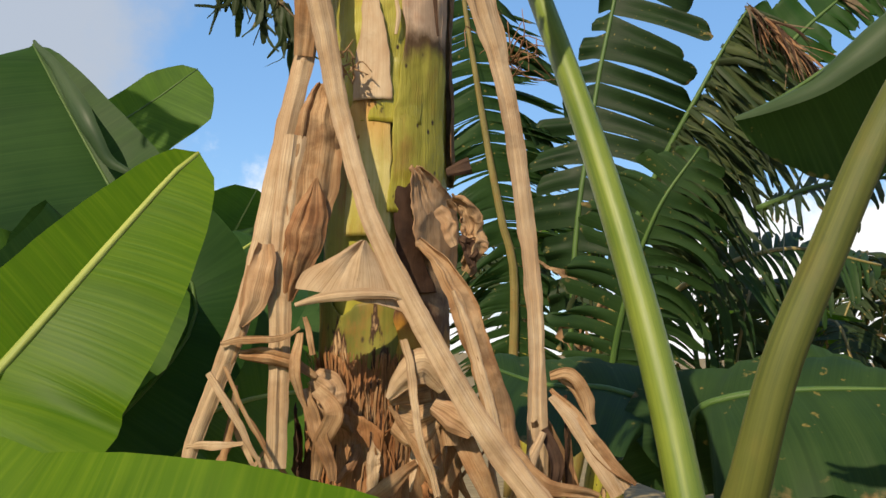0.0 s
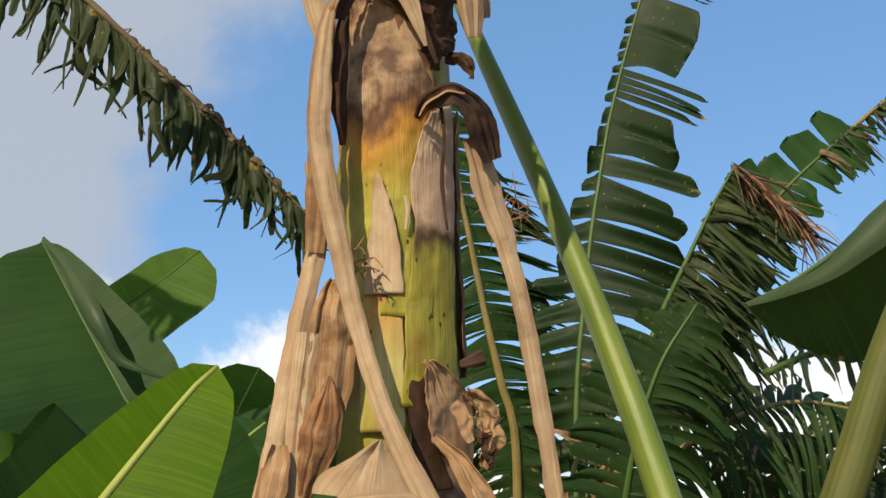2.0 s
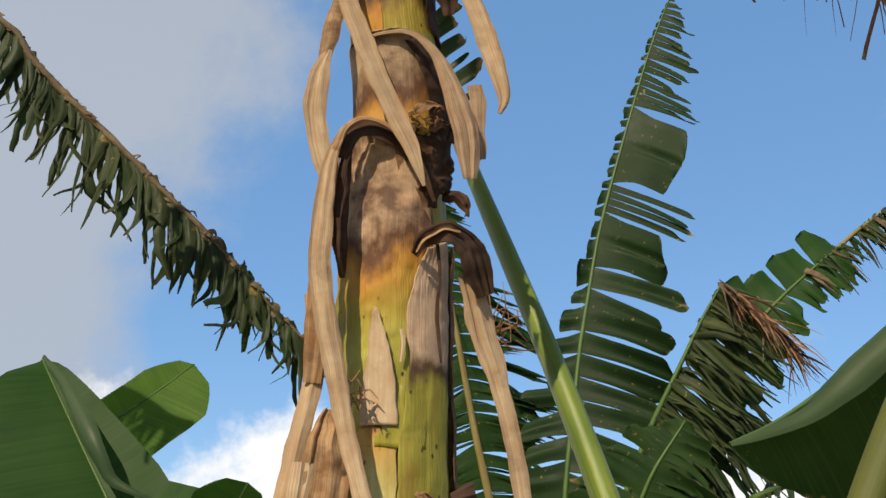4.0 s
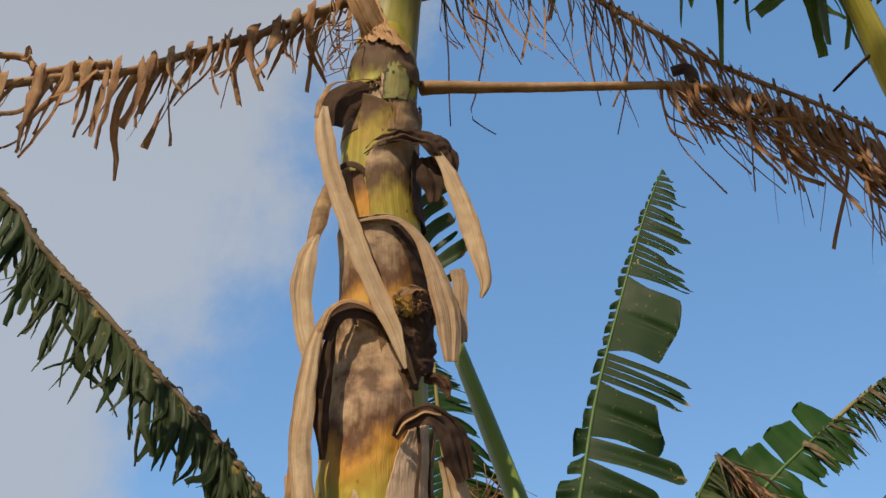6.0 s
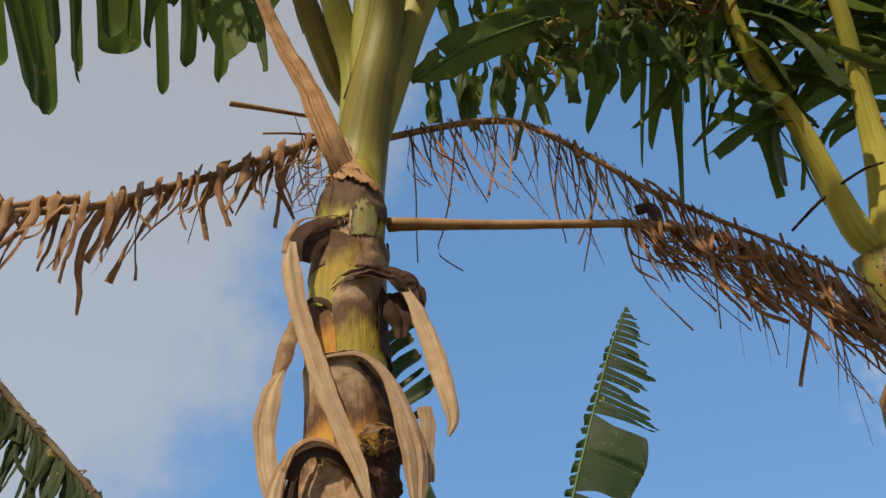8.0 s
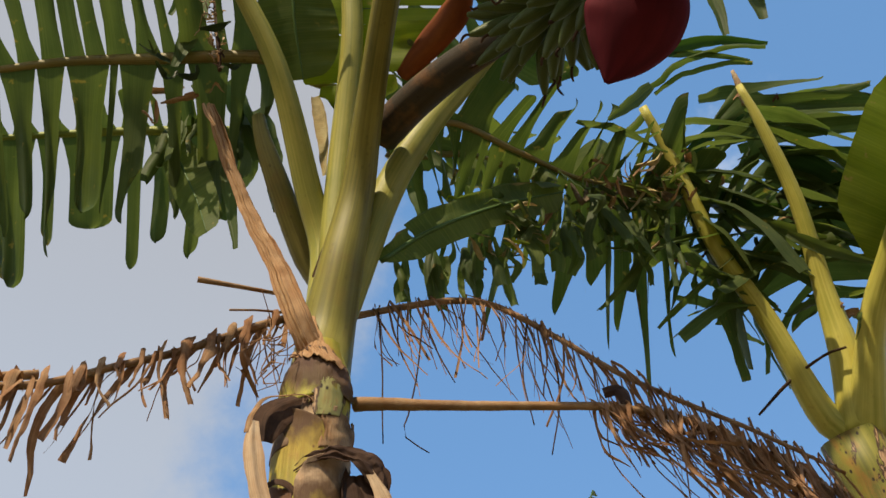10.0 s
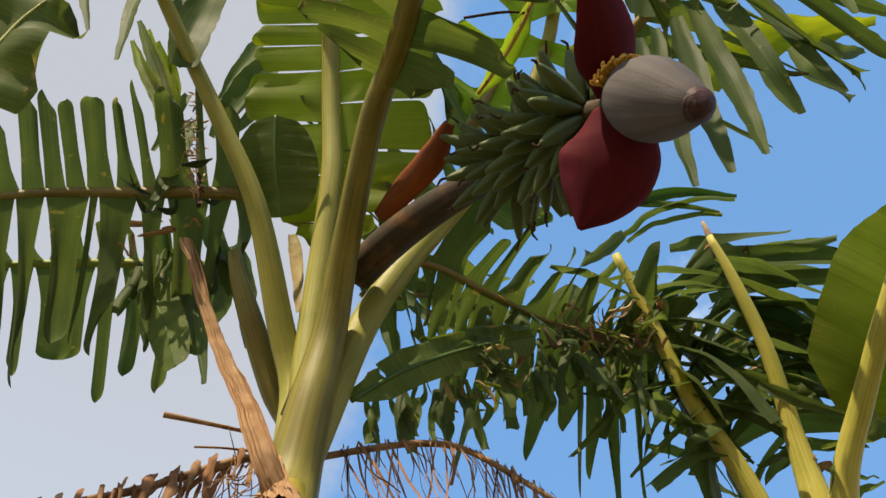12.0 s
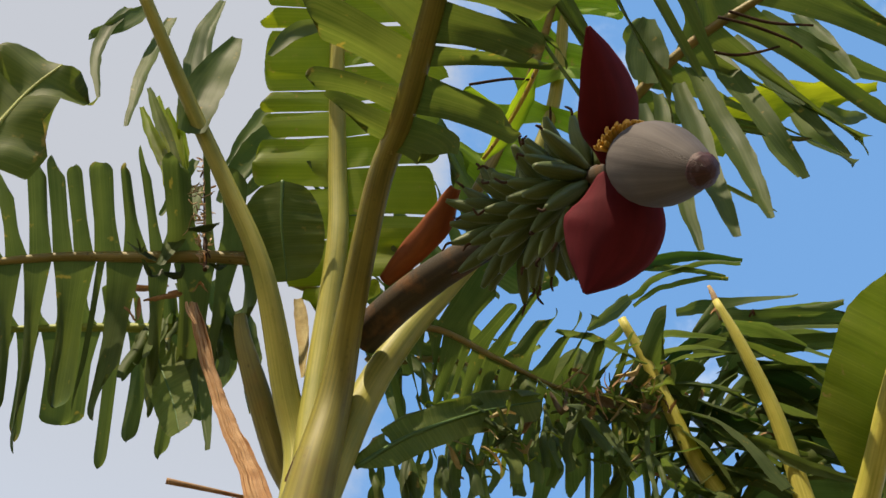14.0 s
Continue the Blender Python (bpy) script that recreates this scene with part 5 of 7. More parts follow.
wisps("fibre_tuft", [((-0.203, 1.800, 3.323), 14), ((-0.174, 1.800, 3.275), 12)], 0.10, 0.04, "dry_red", plant, 16, 0.0016, 1.2)
strap([(0.508, 1.660, 3.110), (0.538, 1.650, 3.111), (0.551, 1.650, 3.072)], (0.014, 0.016, 0.012), "dark_dry_and_shade", curl=0.8, seed=72, n=12, name="leaf_stub")

# ---- crown: petioles ----
petiole(plant, [stem_at(3.0, 0, -0.08), stem_at(3.2, 0, -0.076), stem_at(3.4, 0, -0.072), (-0.056, 1.820, 3.595), (-0.030, 1.752, 3.795), (-0.015, 1.585, 3.938), (0.015, 1.279, 4.054), (0.058, 1.083, 4.083), (0.096, 0.803, 4.115), (0.112, 0.641, 4.109)], (0.055, 0.070, 0.070, 0.060, 0.049, 0.041, 0.036, 0.034, 0.032, 0.030, 0.028, 0.026), "petiole_shade_olive", (0.1, 0.8, 0.5), 0.08, "thick petiole rising in front of the crown, olive darkened for shade", 60, 1.0)
petiole(plant, [(-0.064, 1.860, 3.103), (-0.067, 1.860, 3.230), (-0.100, 1.870, 3.426), (-0.103, 1.896, 3.704), (-0.158, 1.817, 3.853), (-0.265, 1.605, 4.099), (-0.405, 1.450, 4.294), (-0.547, 1.288, 4.464), (-0.711, 1.053, 4.633)], (0.02, 0.03, 0.040, 0.036, 0.029, 0.024, 0.021, 0.018), "petiole_pale", (0.2, 0.6, 0.6), 0.3, "", 40)
petiole(plant, [(-0.064, 1.860, 3.103), (-0.067, 1.860, 3.230), (-0.079, 1.890, 3.463), (-0.081, 1.780, 3.934), (-0.078, 1.607, 4.290), (-0.106, 1.495, 4.527), (-0.154, 1.265, 4.850), (-0.186, 1.048, 5.083)], (0.02, 0.03, 0.038, 0.034, 0.031, 0.028, 0.024, 0.018), "petiole_pale", (0, 0.7, 0.6), 0.3, "", 40)
petiole(plant, [(-0.064, 1.860, 3.103), (-0.067, 1.860, 3.230), (-0.048, 1.880, 3.438), (0.040, 1.807, 3.835), (0.145, 1.735, 4.066), (0.264, 1.664, 4.240), (0.387, 1.556, 4.409), (0.511, 1.375, 4.652), (0.547, 1.197, 4.830), (0.545, 0.977, 5.063)], (0.02, 0.03, 0.043, 0.042, 0.036, 0.03, 0.026, 0.022, 0.02, 0.016), "petiole_pale", (0, 0.6, 0.7), 0.12, "", 40)
petiole(plant, [(-0.064, 1.860, 3.103), (-0.067, 1.860, 3.230), (-0.086, 1.999, 3.644), (-0.159, 1.966, 3.771), (-0.240, 1.860, 3.909), (-0.300, 1.792, 4.034), (-0.320, 1.766, 4.102)], (0.02, 0.02, 0.03, 0.038, 0.036, 0.032, 0.018), "petiole_olive", (0, 0.6, 0.7), 0.25, "cut petiole stub with a rounded end", 30)
strap([(-0.120, 1.839, 3.563), (-0.099, 1.819, 3.625), (-0.091, 1.804, 3.681)], (0.005, 0.014, 0.004), "dark_dry_and_shade", curl=0.5, seed=73, n=14, name="leaf_stub")

# ---- crown: flower stalk, fruit and bud ----
petiole(plant, [(0.021, 1.700, 3.972), (0.099, 1.587, 3.979), (0.188, 1.470, 3.967), (0.272, 1.362, 3.931), (0.328, 1.259, 3.855), (0.400, 1.025, 3.647), (0.443, 0.864, 3.466)], (0.05, 0.048, 0.042, 0.034, 0.028, 0.024, 0.02), "stalk", (0, 0, 1), 0.0, "thick dark brown fruit stalk", 40, 1.0, "fruit_stalk")
part("spathe", ribbon(Sheets(), [(0.060, 1.494, 3.946), (0.120, 1.394, 3.949), (0.171, 1.301, 3.943), (0.201, 1.204, 3.948)], (0.020, 0.044, 0.046, 0.016), (0, -0.6, -0.8), 24, 9, 1.1, 0.004, 0, 7), "bract_orange", plant, "orange-brown dry spathe", 0.003)


def finger(sheets, root, out, along, length, r, seed):
    """One unripe fruit: a stalk, a curved five-edged body and a blunt dark end."""
    rng = np.random.RandomState(seed)
    pts = [root, root + out * length * 0.16, root + out * length * 0.45 + along * length * 0.05, root + out * length * 0.75 + along * length * 0.2, root + out * length * 0.97 + along * length * 0.42]
    return tube(sheets, pts, (r * 0.45, r * 0.55, r * 0.9, r, r, r, r * 0.95, r * 0.82, r * 0.6, r * 0.3), tuple(along + 0.01), 8, 14)


axis_a, axis_b = np.array((0.334, 1.254, 3.857)), np.array((0.432, 0.915, 3.535))
axis = unit(axis_b - axis_a)
# direction from the bunch to the camera; fruit and bracts are turned by it
to_camera = unit((-0.176, -0.469, -0.865))
r1 = unit(to_camera - axis * (to_camera @ axis))
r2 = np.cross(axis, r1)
bunch = part("fruit_bunch", tube(Sheets(), [axis_a, (axis_a + axis_b) / 2, axis_b], (0.032, 0.026, 0.022), (0, 0, 1), 12, 20), "stalk", plant, "bunch of small unripe green bananas")
rng = np.random.RandomState(5)
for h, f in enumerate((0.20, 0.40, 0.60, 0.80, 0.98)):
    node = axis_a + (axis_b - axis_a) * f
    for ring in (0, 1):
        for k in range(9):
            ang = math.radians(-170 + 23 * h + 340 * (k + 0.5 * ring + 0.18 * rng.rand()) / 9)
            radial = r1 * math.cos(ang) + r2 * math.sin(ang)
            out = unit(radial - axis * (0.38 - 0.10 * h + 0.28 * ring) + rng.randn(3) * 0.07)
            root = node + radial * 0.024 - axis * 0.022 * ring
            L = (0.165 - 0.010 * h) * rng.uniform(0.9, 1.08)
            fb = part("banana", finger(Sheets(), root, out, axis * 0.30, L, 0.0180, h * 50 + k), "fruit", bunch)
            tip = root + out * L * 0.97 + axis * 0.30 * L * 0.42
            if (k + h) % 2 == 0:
                part("dry_tip", tube(Sheets(), [tip, tip + out * 0.012 + rng.randn(3) * 0.004, tip + out * 0.02 + rng.randn(3) * 0.008], (0.003, 0.004, 0.002), (0, 0, 1), 5, 5), "dark_dry_and_shade", fb)

# bud with lifted bracts and a ring of florets
bud_a, bud_b = np.array((0.456, 0.837, 3.452)), np.array((0.531, 0.740, 3.244))
bud = part("flower_bud", tube(Sheets(), [bud_a, bud_a + (bud_b - bud_a) * 0.4, bud_a + (bud_b - bud_a) * 0.75, bud_b], (0.045, 0.062, 0.072, 0.076, 0.075, 0.070, 0.060, 0.048, 0.036, 0.016), (0, 0, 1), 28, 40), "bud", plant, "pale waxy grey-pink flower bud")
baxis = unit(bud_b - bud_a)
part("bud_tip", tube(Sheets(), [bud_b - baxis * 0.022, bud_b - baxis * 0.008, bud_b + baxis * 0.010], (0.030, 0.030, 0.028, 0.022, 0.010), (0, 0, 1), 22, 14, 0.0, 1.0, 0.16, 3), "bud_tip", bud, "maroon bud tip")


def bract(pts, width, up, label, seed):
    """A broad cupped bract, red inside, with a grey-maroon back."""
    sh = ribbon(Sheets(), pts, width, up, 36, 15, 0.75, 0.003, 0, seed, 9)
    return part("bract", sh, "bract", bud, label, 0.004)


bract([(0.442, 0.860, 3.479), (0.437, 0.809, 3.493), (0.416, 0.742, 3.504), (0.380, 0.676, 3.516), (0.348, 0.625, 3.530)], (0.026, 0.066, 0.076, 0.060, 0.036, 0.004), tuple(to_camera + np.array((0.5, 0, 0))), "raised crimson bract", 1)
bract([(0.438, 0.865, 3.466), (0.445, 0.891, 3.406), (0.442, 0.927, 3.364), (0.423, 0.979, 3.327), (0.399, 1.030, 3.289)], (0.03, 0.085, 0.10, 0.098, 0.062, 0.003), tuple(to_camera + np.array((0, 0, -0.2))), "lowered crimson bract", 2)
rng = np.random.RandomState(8)
b1 = unit(np.cross(baxis, (0, 0, 1)))
b2 = np.cross(b1, baxis)
for k in range(56):
    a = math.radians(20 + 150 * rng.rand())
    f = rng.uniform(-0.012, 0.02)
    root = bud_a + baxis * f + (b1 * math.cos(a) * -0.0 + 0) + (r1 * 0.0)
    ring_dir = unit(np.array((0.461, 0.767, 3.460)) - np.array((0.471, 0.830, 3.429)))
    ring_side = unit(np.cross(baxis, ring_dir))
    dirn = ring_dir * math.sin(a) + ring_side * math.cos(a)
    root = bud_a + baxis * f + dirn * 0.052
    sh = tube(Sheets(), [root, root + dirn * 0.014 + baxis * 0.004, root + dirn * 0.022 + baxis * 0.012], (0.003, 0.0052, 0.005, 0.0025), (0.2, 0.3, 0.9), 6, 7)
    part("floret", sh, "floret", bud)

petiole(plant, [(-0.204, 1.740, 4.256), (-0.140, 1.752, 4.252), (-0.082, 1.756, 4.252), (-0.037, 1.758, 4.252)], (0.010, 0.014, 0.012, 0.008), "petiole_pale", name="leaf_stub", channel=0.2, n=12)
for pts in ([(0.852, 0.834, 4.388), (0.937, 0.835, 4.359), (1.036, 0.847, 4.316), (1.065, 0.858, 4.301)], [(0.876, 0.814, 4.386), (0.975, 0.818, 4.349), (1.079, 0.799, 4.313)], [(0.840, 0.921, 4.364), (0.911, 0.915, 4.342), (0.969, 0.892, 4.328), (1.013, 0.867, 4.319)], [(0.238, 1.143, 4.461), (0.346, 1.111, 4.462), (0.416, 1.102, 4.455)]):
    petiole(plant, pts, (0.004, 0.0045, 0.003), "dark_dry_and_shade", name="dead_thread", channel=0, n=14)

# ---- crown: leaves ----
# view direction at the crown; blades are set square to the camera
VIEW_DIR = (0.05, 0.55, 0.83)
leaf(plant, [(-0.067, 1.753, 4.132), (-0.082, 1.642, 4.315), (-0.106, 1.495, 4.527), (-0.154, 1.265, 4.850), (-0.190, 1.014, 5.093), (-0.214, 0.659, 5.226)], (0.31, 0.22), VIEW_DIR, 0.022, "leaf_crown", "petiole_pale", tears=(13, 12), bend=(0.12, 0.12), fold=(-0.1, -0.1), gap=0.06, seed=1, label="sunlit yellow-green leaf with torn edges", curl=0.1, wild=0.16, shape="blunt", slant=0.0)
leaf(plant, [(0.035, 1.183, 4.058), (0.071, 0.916, 4.108), (0.107, 0.695, 4.115), (0.102, 0.403, 4.107)], (0.33, 0.29), VIEW_DIR, 0.018, "leaf_high", "petiole_olive", tears=(8, 8), bend=(0.45, 0.3), fold=(-0.1, -0.1), gap=0.25, seed=3, wild=0.35, shape="blunt")
leaf(plant, [(0.314, 1.511, 4.501), (0.403, 1.362, 4.675), (0.468, 1.212, 4.838), (0.516, 1.001, 5.008), (0.517, 0.687, 5.188)], (0.20, 0.18), VIEW_DIR, 0.018, "leaf_lit", "rib_old", tears=(6, 6), bend=(0.4, 0.25), fold=(-0.1, 0.0), gap=0.5, seed=4, wild=0.3, slant=0.2, shape="blunt")
leaf(plant, [(-0.090, 0.824, 4.371), (0.097, 0.706, 4.403), (0.339, 0.603, 4.406), (0.590, 0.534, 4.375)], (0.56, 0.3), VIEW_DIR, 0.018, "leaf_high", "rib", tears=(8, 9), bend=(0.2, 0.25), fold=(-0.1, 0.0), gap=0.5, seed=14, wild=0.25, slant=0.45, shape="blunt")
leaf(plant, [(-0.258, 1.663, 4.242), (-0.422, 1.687, 4.265), (-0.630, 1.715, 4.263), (-0.863, 1.734, 4.243), (-1.098, 1.762, 4.193), (-1.293, 1.792, 4.140)], (0.28, 0.47), VIEW_DIR, 0.02, "leaf_shade", "rib_old", tears=(15, 12), bend=(0.0, 0.25), fold=(0.0, 0.0), gap=0.40, shape="blunt", seed=5, slant=0.08, wild=0.45, ragged=0.10, label="wide leaf split into hanging green strips")
leaf(plant, [(-0.316, 1.954, 4.275), (-0.554, 1.975, 4.282), (-0.802, 1.993, 4.266), (-1.097, 2.003, 4.211), (-1.246, 1.988, 4.150)], (0.12, 0.36), VIEW_DIR, 0.018, "leaf_shade", "rib", tears=(10, 8), bend=(0.1, 0.2), fold=(0.0, 0.0), gap=0.45, shape="blunt", seed=6, slant=0.1, ragged=0.1)
leaf(plant, [(0.023, 1.827, 4.140), (0.217, 1.809, 4.206), (0.437, 1.910, 4.225), (0.666, 2.004, 4.229), (0.962, 2.027, 4.244), (1.079, 2.030, 4.192)], (0.33, 0.20), VIEW_DIR, 0.011, "leaf_dim", "rib_old", tears=(24, 14), bend=(0.3, 0.2), fold=(0.0, 0.0), gap=0.42, seed=7, shape="blunt", slant=0.15, wild=0.3, ragged=0.2, label="drooping torn leaf with hanging strips")
leaf(plant, [(0.043, 1.860, 3.657), (0.161, 1.860, 3.779), (0.315, 1.870, 3.896), (0.447, 1.880, 3.973), (0.558, 1.900, 4.038)], (0.055, 0.050), VIEW_DIR, 0.007, "leaf_high", "rib_green", tears=(0, 3), bend=(0.2, 0.2), fold=(-0.3, 0.4), gap=0.1, seed=8, wave=0.06, shape="blunt", label="broad folded green leaf beside the crown")


def hanging_strips(owner, line, count, length, width, seed, mats, label=""):
    """Strips of a split leaf that hang down from a line, some of them folded double or turned edge on."""
    rng = np.random.RandomState(seed)
    p, _ = smooth(line, 100)
    for k in range(count):
        root = p[min(99, int(100 * (k + rng.rand()) / count))] + rng.randn(3) * (0.01, 0.03, 0.012)
        ln = length * rng.uniform(0.45, 1.1)
        lean = np.array((rng.uniform(-0.12, 0.30), rng.uniform(-0.1, 0.15), -1.0))
        pts = [root, root + lean * ln * 0.35 + rng.randn(3) * 0.006, root + lean * ln * 0.7 + rng.randn(3) * 0.01, root + lean * ln]
        w = width * rng.uniform(0.45, 1.4)
        sh = ribbon(Sheets(), pts, (w * 0.5, w, w, w * rng.uniform(0.4, 1.0)), (rng.randn() * 0.5, -0.8, 0.3), 18, 7, rng.uniform(0.2, 0.9), 0.004, (0, rng.uniform(-50, 50)), seed * 50 + k, 9, 0.2, 0.1, rng.choice([-0.4, 0.4]), True)
        part("leaf_strip", sh, mats[k % len(mats)], owner, label if k == 0 else "")


hanging_strips(plant, [(0.068, 1.980, 3.771), (0.238, 2.000, 3.877), (0.436, 2.000, 3.975), (0.651, 2.020, 4.077)], 24, 0.24, 0.018, 61, ("leaf_high", "leaf_dim", "leaf_shade"), "dark strips that hang from the split leaf")
hanging_strips(plant, [(0.581, 2.000, 4.122), (0.762, 2.020, 4.132), (0.919, 2.040, 4.087)], 9, 0.30, 0.016, 62, ("leaf_shade", "leaf_dim"))
hanging_strips(plant, [(0.312, 2.020, 4.352), (0.524, 2.020, 4.244), (0.684, 2.040, 4.183)], 12, 0.20, 0.024, 63, ("leaf_high", "leaf_dim"))
hanging_strips(plant, [(-0.643, 1.940, 4.283), (-0.530, 1.940, 4.304), (-0.387, 1.930, 4.258)], 14, 0.24, 0.017, 64, ("leaf_shade", "leaf_dim"))
leaf(plant, [(-0.253, 1.465, 4.362), (-0.237, 1.551, 4.256), (-0.201, 1.659, 4.142)], (0.12, 0.12), VIEW_DIR, 0.005, "leaf_high", "rib_green", bend=(0.1, 0.1), fold=(0.25, 0.25), seed=9, shape="oval", slant=0.0, label="rounded hanging flap of leaf")
leaf(plant, [(0.550, 1.306, 4.340), (0.701, 1.079, 4.403), (0.822, 0.918, 4.426), (0.954, 0.784, 4.422), (1.108, 0.622, 4.402), (1.232, 0.511, 4.368)], (0.52, 0.16), VIEW_DIR, 0.018, "leaf_high", "rib_old", tears=(11, 7), bend=(0.25, 0.1), fold=(0.0, 0.1), gap=0.6, seed=10, slant=0.45, wild=0.22, shape="blunt", label="torn leaf with dark green hanging strips")
leaf(plant, [(-0.909, 1.250, 3.684), (-0.871, 1.180, 3.866), (-0.823, 1.120, 4.013), (-0.769, 1.080, 4.102)], (0.12, 0.11), VIEW_DIR, 0.008, "leaf_high", "rib", tears=(3, 4), bend=(0.2, 0.3), fold=(0.1, 0.1), gap=0.06, seed=12, shape="blunt", ragged=0.2, label="pale green leaf end with a torn edge")


def loose_strips(name, owner, rows, material, seed, label="", facing=VIEW_DIR):
    """Single strips of torn leaf, each given by its line and half width."""
    for k, (pts, w) in enumerate(rows):
        sh = ribbon(Sheets(), pts, (w * 0.6, w, w, w * 0.75, w * 0.3), facing, 26, 9, 0.35, 0.005, (0, ((k * 37) % 30) - 15), seed + k, 9, 0.12, 0.12, 0.15, True)
        part(name, sh, material[k % len(material)], owner, label if k == 0 else "")


loose_strips("leaf_strip", plant, (
    ([(0.698, 1.000, 4.217), (0.690, 1.050, 3.845), (0.705, 1.100, 3.612)], 0.026),
    ([(0.771, 1.000, 4.309), (0.781, 1.050, 3.950), (0.802, 1.100, 3.690)], 0.034),
    ([(0.825, 0.980, 4.397), (0.878, 1.050, 4.069), (0.914, 1.100, 3.801)], 0.034),
    ([(0.889, 0.960, 4.497), (0.961, 1.000, 4.155), (1.049, 1.080, 3.987)], 0.036),
    ([(0.979, 0.950, 4.604), (1.082, 1.000, 4.309), (1.194, 1.060, 4.105)], 0.032),
    ([(1.106, 0.930, 4.795), (1.249, 0.960, 4.598), (1.482, 1.000, 4.555)], 0.034),
    ([(1.228, 0.920, 4.818), (1.268, 0.940, 4.644), (1.302, 0.970, 4.438)], 0.032),
    ([(0.652, 1.020, 4.175), (0.656, 1.050, 3.950), (0.675, 1.100, 3.824)], 0.024),
    ([(0.677, 1.000, 4.284), (0.692, 0.950, 4.404), (0.702, 0.900, 4.500)], 0.060),
), ("leaf_dim", "leaf_shade", "leaf_dim"), 900, "long dark green strip of torn leaf")
loose_strips("leaf_strip", plant, (
    ([(-0.666, 1.200, 4.823), (-0.669, 1.220, 4.588), (-0.661, 1.240, 4.389), (-0.642, 1.260, 4.177)], 0.026),
    ([(-0.774, 1.150, 4.732), (-0.789, 1.160, 4.560), (-0.777, 1.180, 4.401), (-0.714, 1.200, 4.195)], 0.020),
    ([(-0.714, 1.150, 4.758), (-0.761, 1.160, 4.619), (-0.825, 1.180, 4.564), (-0.850, 1.200, 4.582)], 0.026),
    ([(-0.512, 1.350, 4.363), (-0.512, 1.300, 4.534), (-0.486, 1.260, 4.652), (-0.458, 1.220, 4.773)], 0.060),
    ([(-0.526, 1.350, 4.491), (-0.564, 1.300, 4.697), (-0.572, 1.240, 4.873), (-0.546, 1.200, 5.038)], 0.040),
    ([(-0.367, 1.500, 4.937), (-0.408, 1.520, 4.752), (-0.449, 1.560, 4.594)], 0.024),
    ([(-0.286, 1.500, 4.829), (-0.355, 1.520, 4.682), (-0.408, 1.560, 4.553), (-0.440, 1.600, 4.426)], 0.044),
    ([(-0.235, 1.500, 4.606), (-0.315, 1.540, 4.555), (-0.379, 1.580, 4.433)], 0.022),
    ([(-0.559, 1.600, 4.679), (-0.580, 1.620, 4.530), (-0.604, 1.650, 4.397)], 0.020),
    ([(-0.529, 1.620, 4.544), (-0.533, 1.650, 4.356), (-0.556, 1.680, 4.184)], 0.036),
    ([(-0.192, 1.100, 4.686), (-0.269, 1.120, 4.624), (-0.326, 1.150, 4.510)], 0.026),
), ("leaf_dim", "leaf_shade", "leaf_dim"), 930)
loose_strips("leaf_strip", plant, (
    ([(-0.560, 1.600, 4.481), (-0.668, 1.550, 4.635), (-0.756, 1.500, 4.800)], 0.022),
    ([(-0.564, 1.600, 4.498), (-0.658, 1.550, 4.698), (-0.760, 1.480, 4.908)], 0.024),
    ([(-0.568, 1.600, 4.533), (-0.638, 1.550, 4.683), (-0.727, 1.500, 4.891)], 0.024),
    ([(-0.572, 1.600, 4.569), (-0.625, 1.560, 4.708), (-0.678, 1.500, 4.817)], 0.020),
    ([(-0.556, 1.600, 4.464), (-0.625, 1.570, 4.564), (-0.706, 1.540, 4.707)], 0.024),
    ([(-0.576, 1.600, 4.605), (-0.609, 1.560, 4.713), (-0.636, 1.500, 4.787)], 0.016),
    ([(-0.559, 1.600, 4.429), (-0.591, 1.580, 4.454), (-0.637, 1.560, 4.541)], 0.014),
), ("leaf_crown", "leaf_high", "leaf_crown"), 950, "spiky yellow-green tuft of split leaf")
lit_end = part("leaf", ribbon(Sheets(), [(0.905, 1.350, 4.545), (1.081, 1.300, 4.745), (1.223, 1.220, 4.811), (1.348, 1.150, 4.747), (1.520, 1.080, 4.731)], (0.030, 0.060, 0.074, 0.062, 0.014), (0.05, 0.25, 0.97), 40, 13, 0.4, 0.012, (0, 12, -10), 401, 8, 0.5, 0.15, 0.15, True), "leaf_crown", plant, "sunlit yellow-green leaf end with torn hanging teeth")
loose_strips("leaf_strip", lit_end, (
    ([(0.993, 1.320, 4.580), (1.012, 1.340, 4.439), (1.031, 1.380, 4.250)], 0.026),
    ([(1.112, 1.280, 4.672), (1.109, 1.300, 4.498), (1.126, 1.330, 4.315)], 0.032),
    ([(1.183, 1.220, 4.670), (1.192, 1.240, 4.516), (1.234, 1.270, 4.404)], 0.034),
    ([(1.261, 1.180, 4.670), (1.295, 1.200, 4.561), (1.382, 1.220, 4.486)], 0.030),
    ([(1.329, 1.140, 4.645), (1.391, 1.150, 4.604), (1.491, 1.160, 4.670)], 0.024),
    ([(1.404, 1.100, 4.643), (1.468, 1.100, 4.622), (1.492, 1.110, 4.554)], 0.018),
), ("leaf_high", "leaf_shade", "leaf_high"), 990)
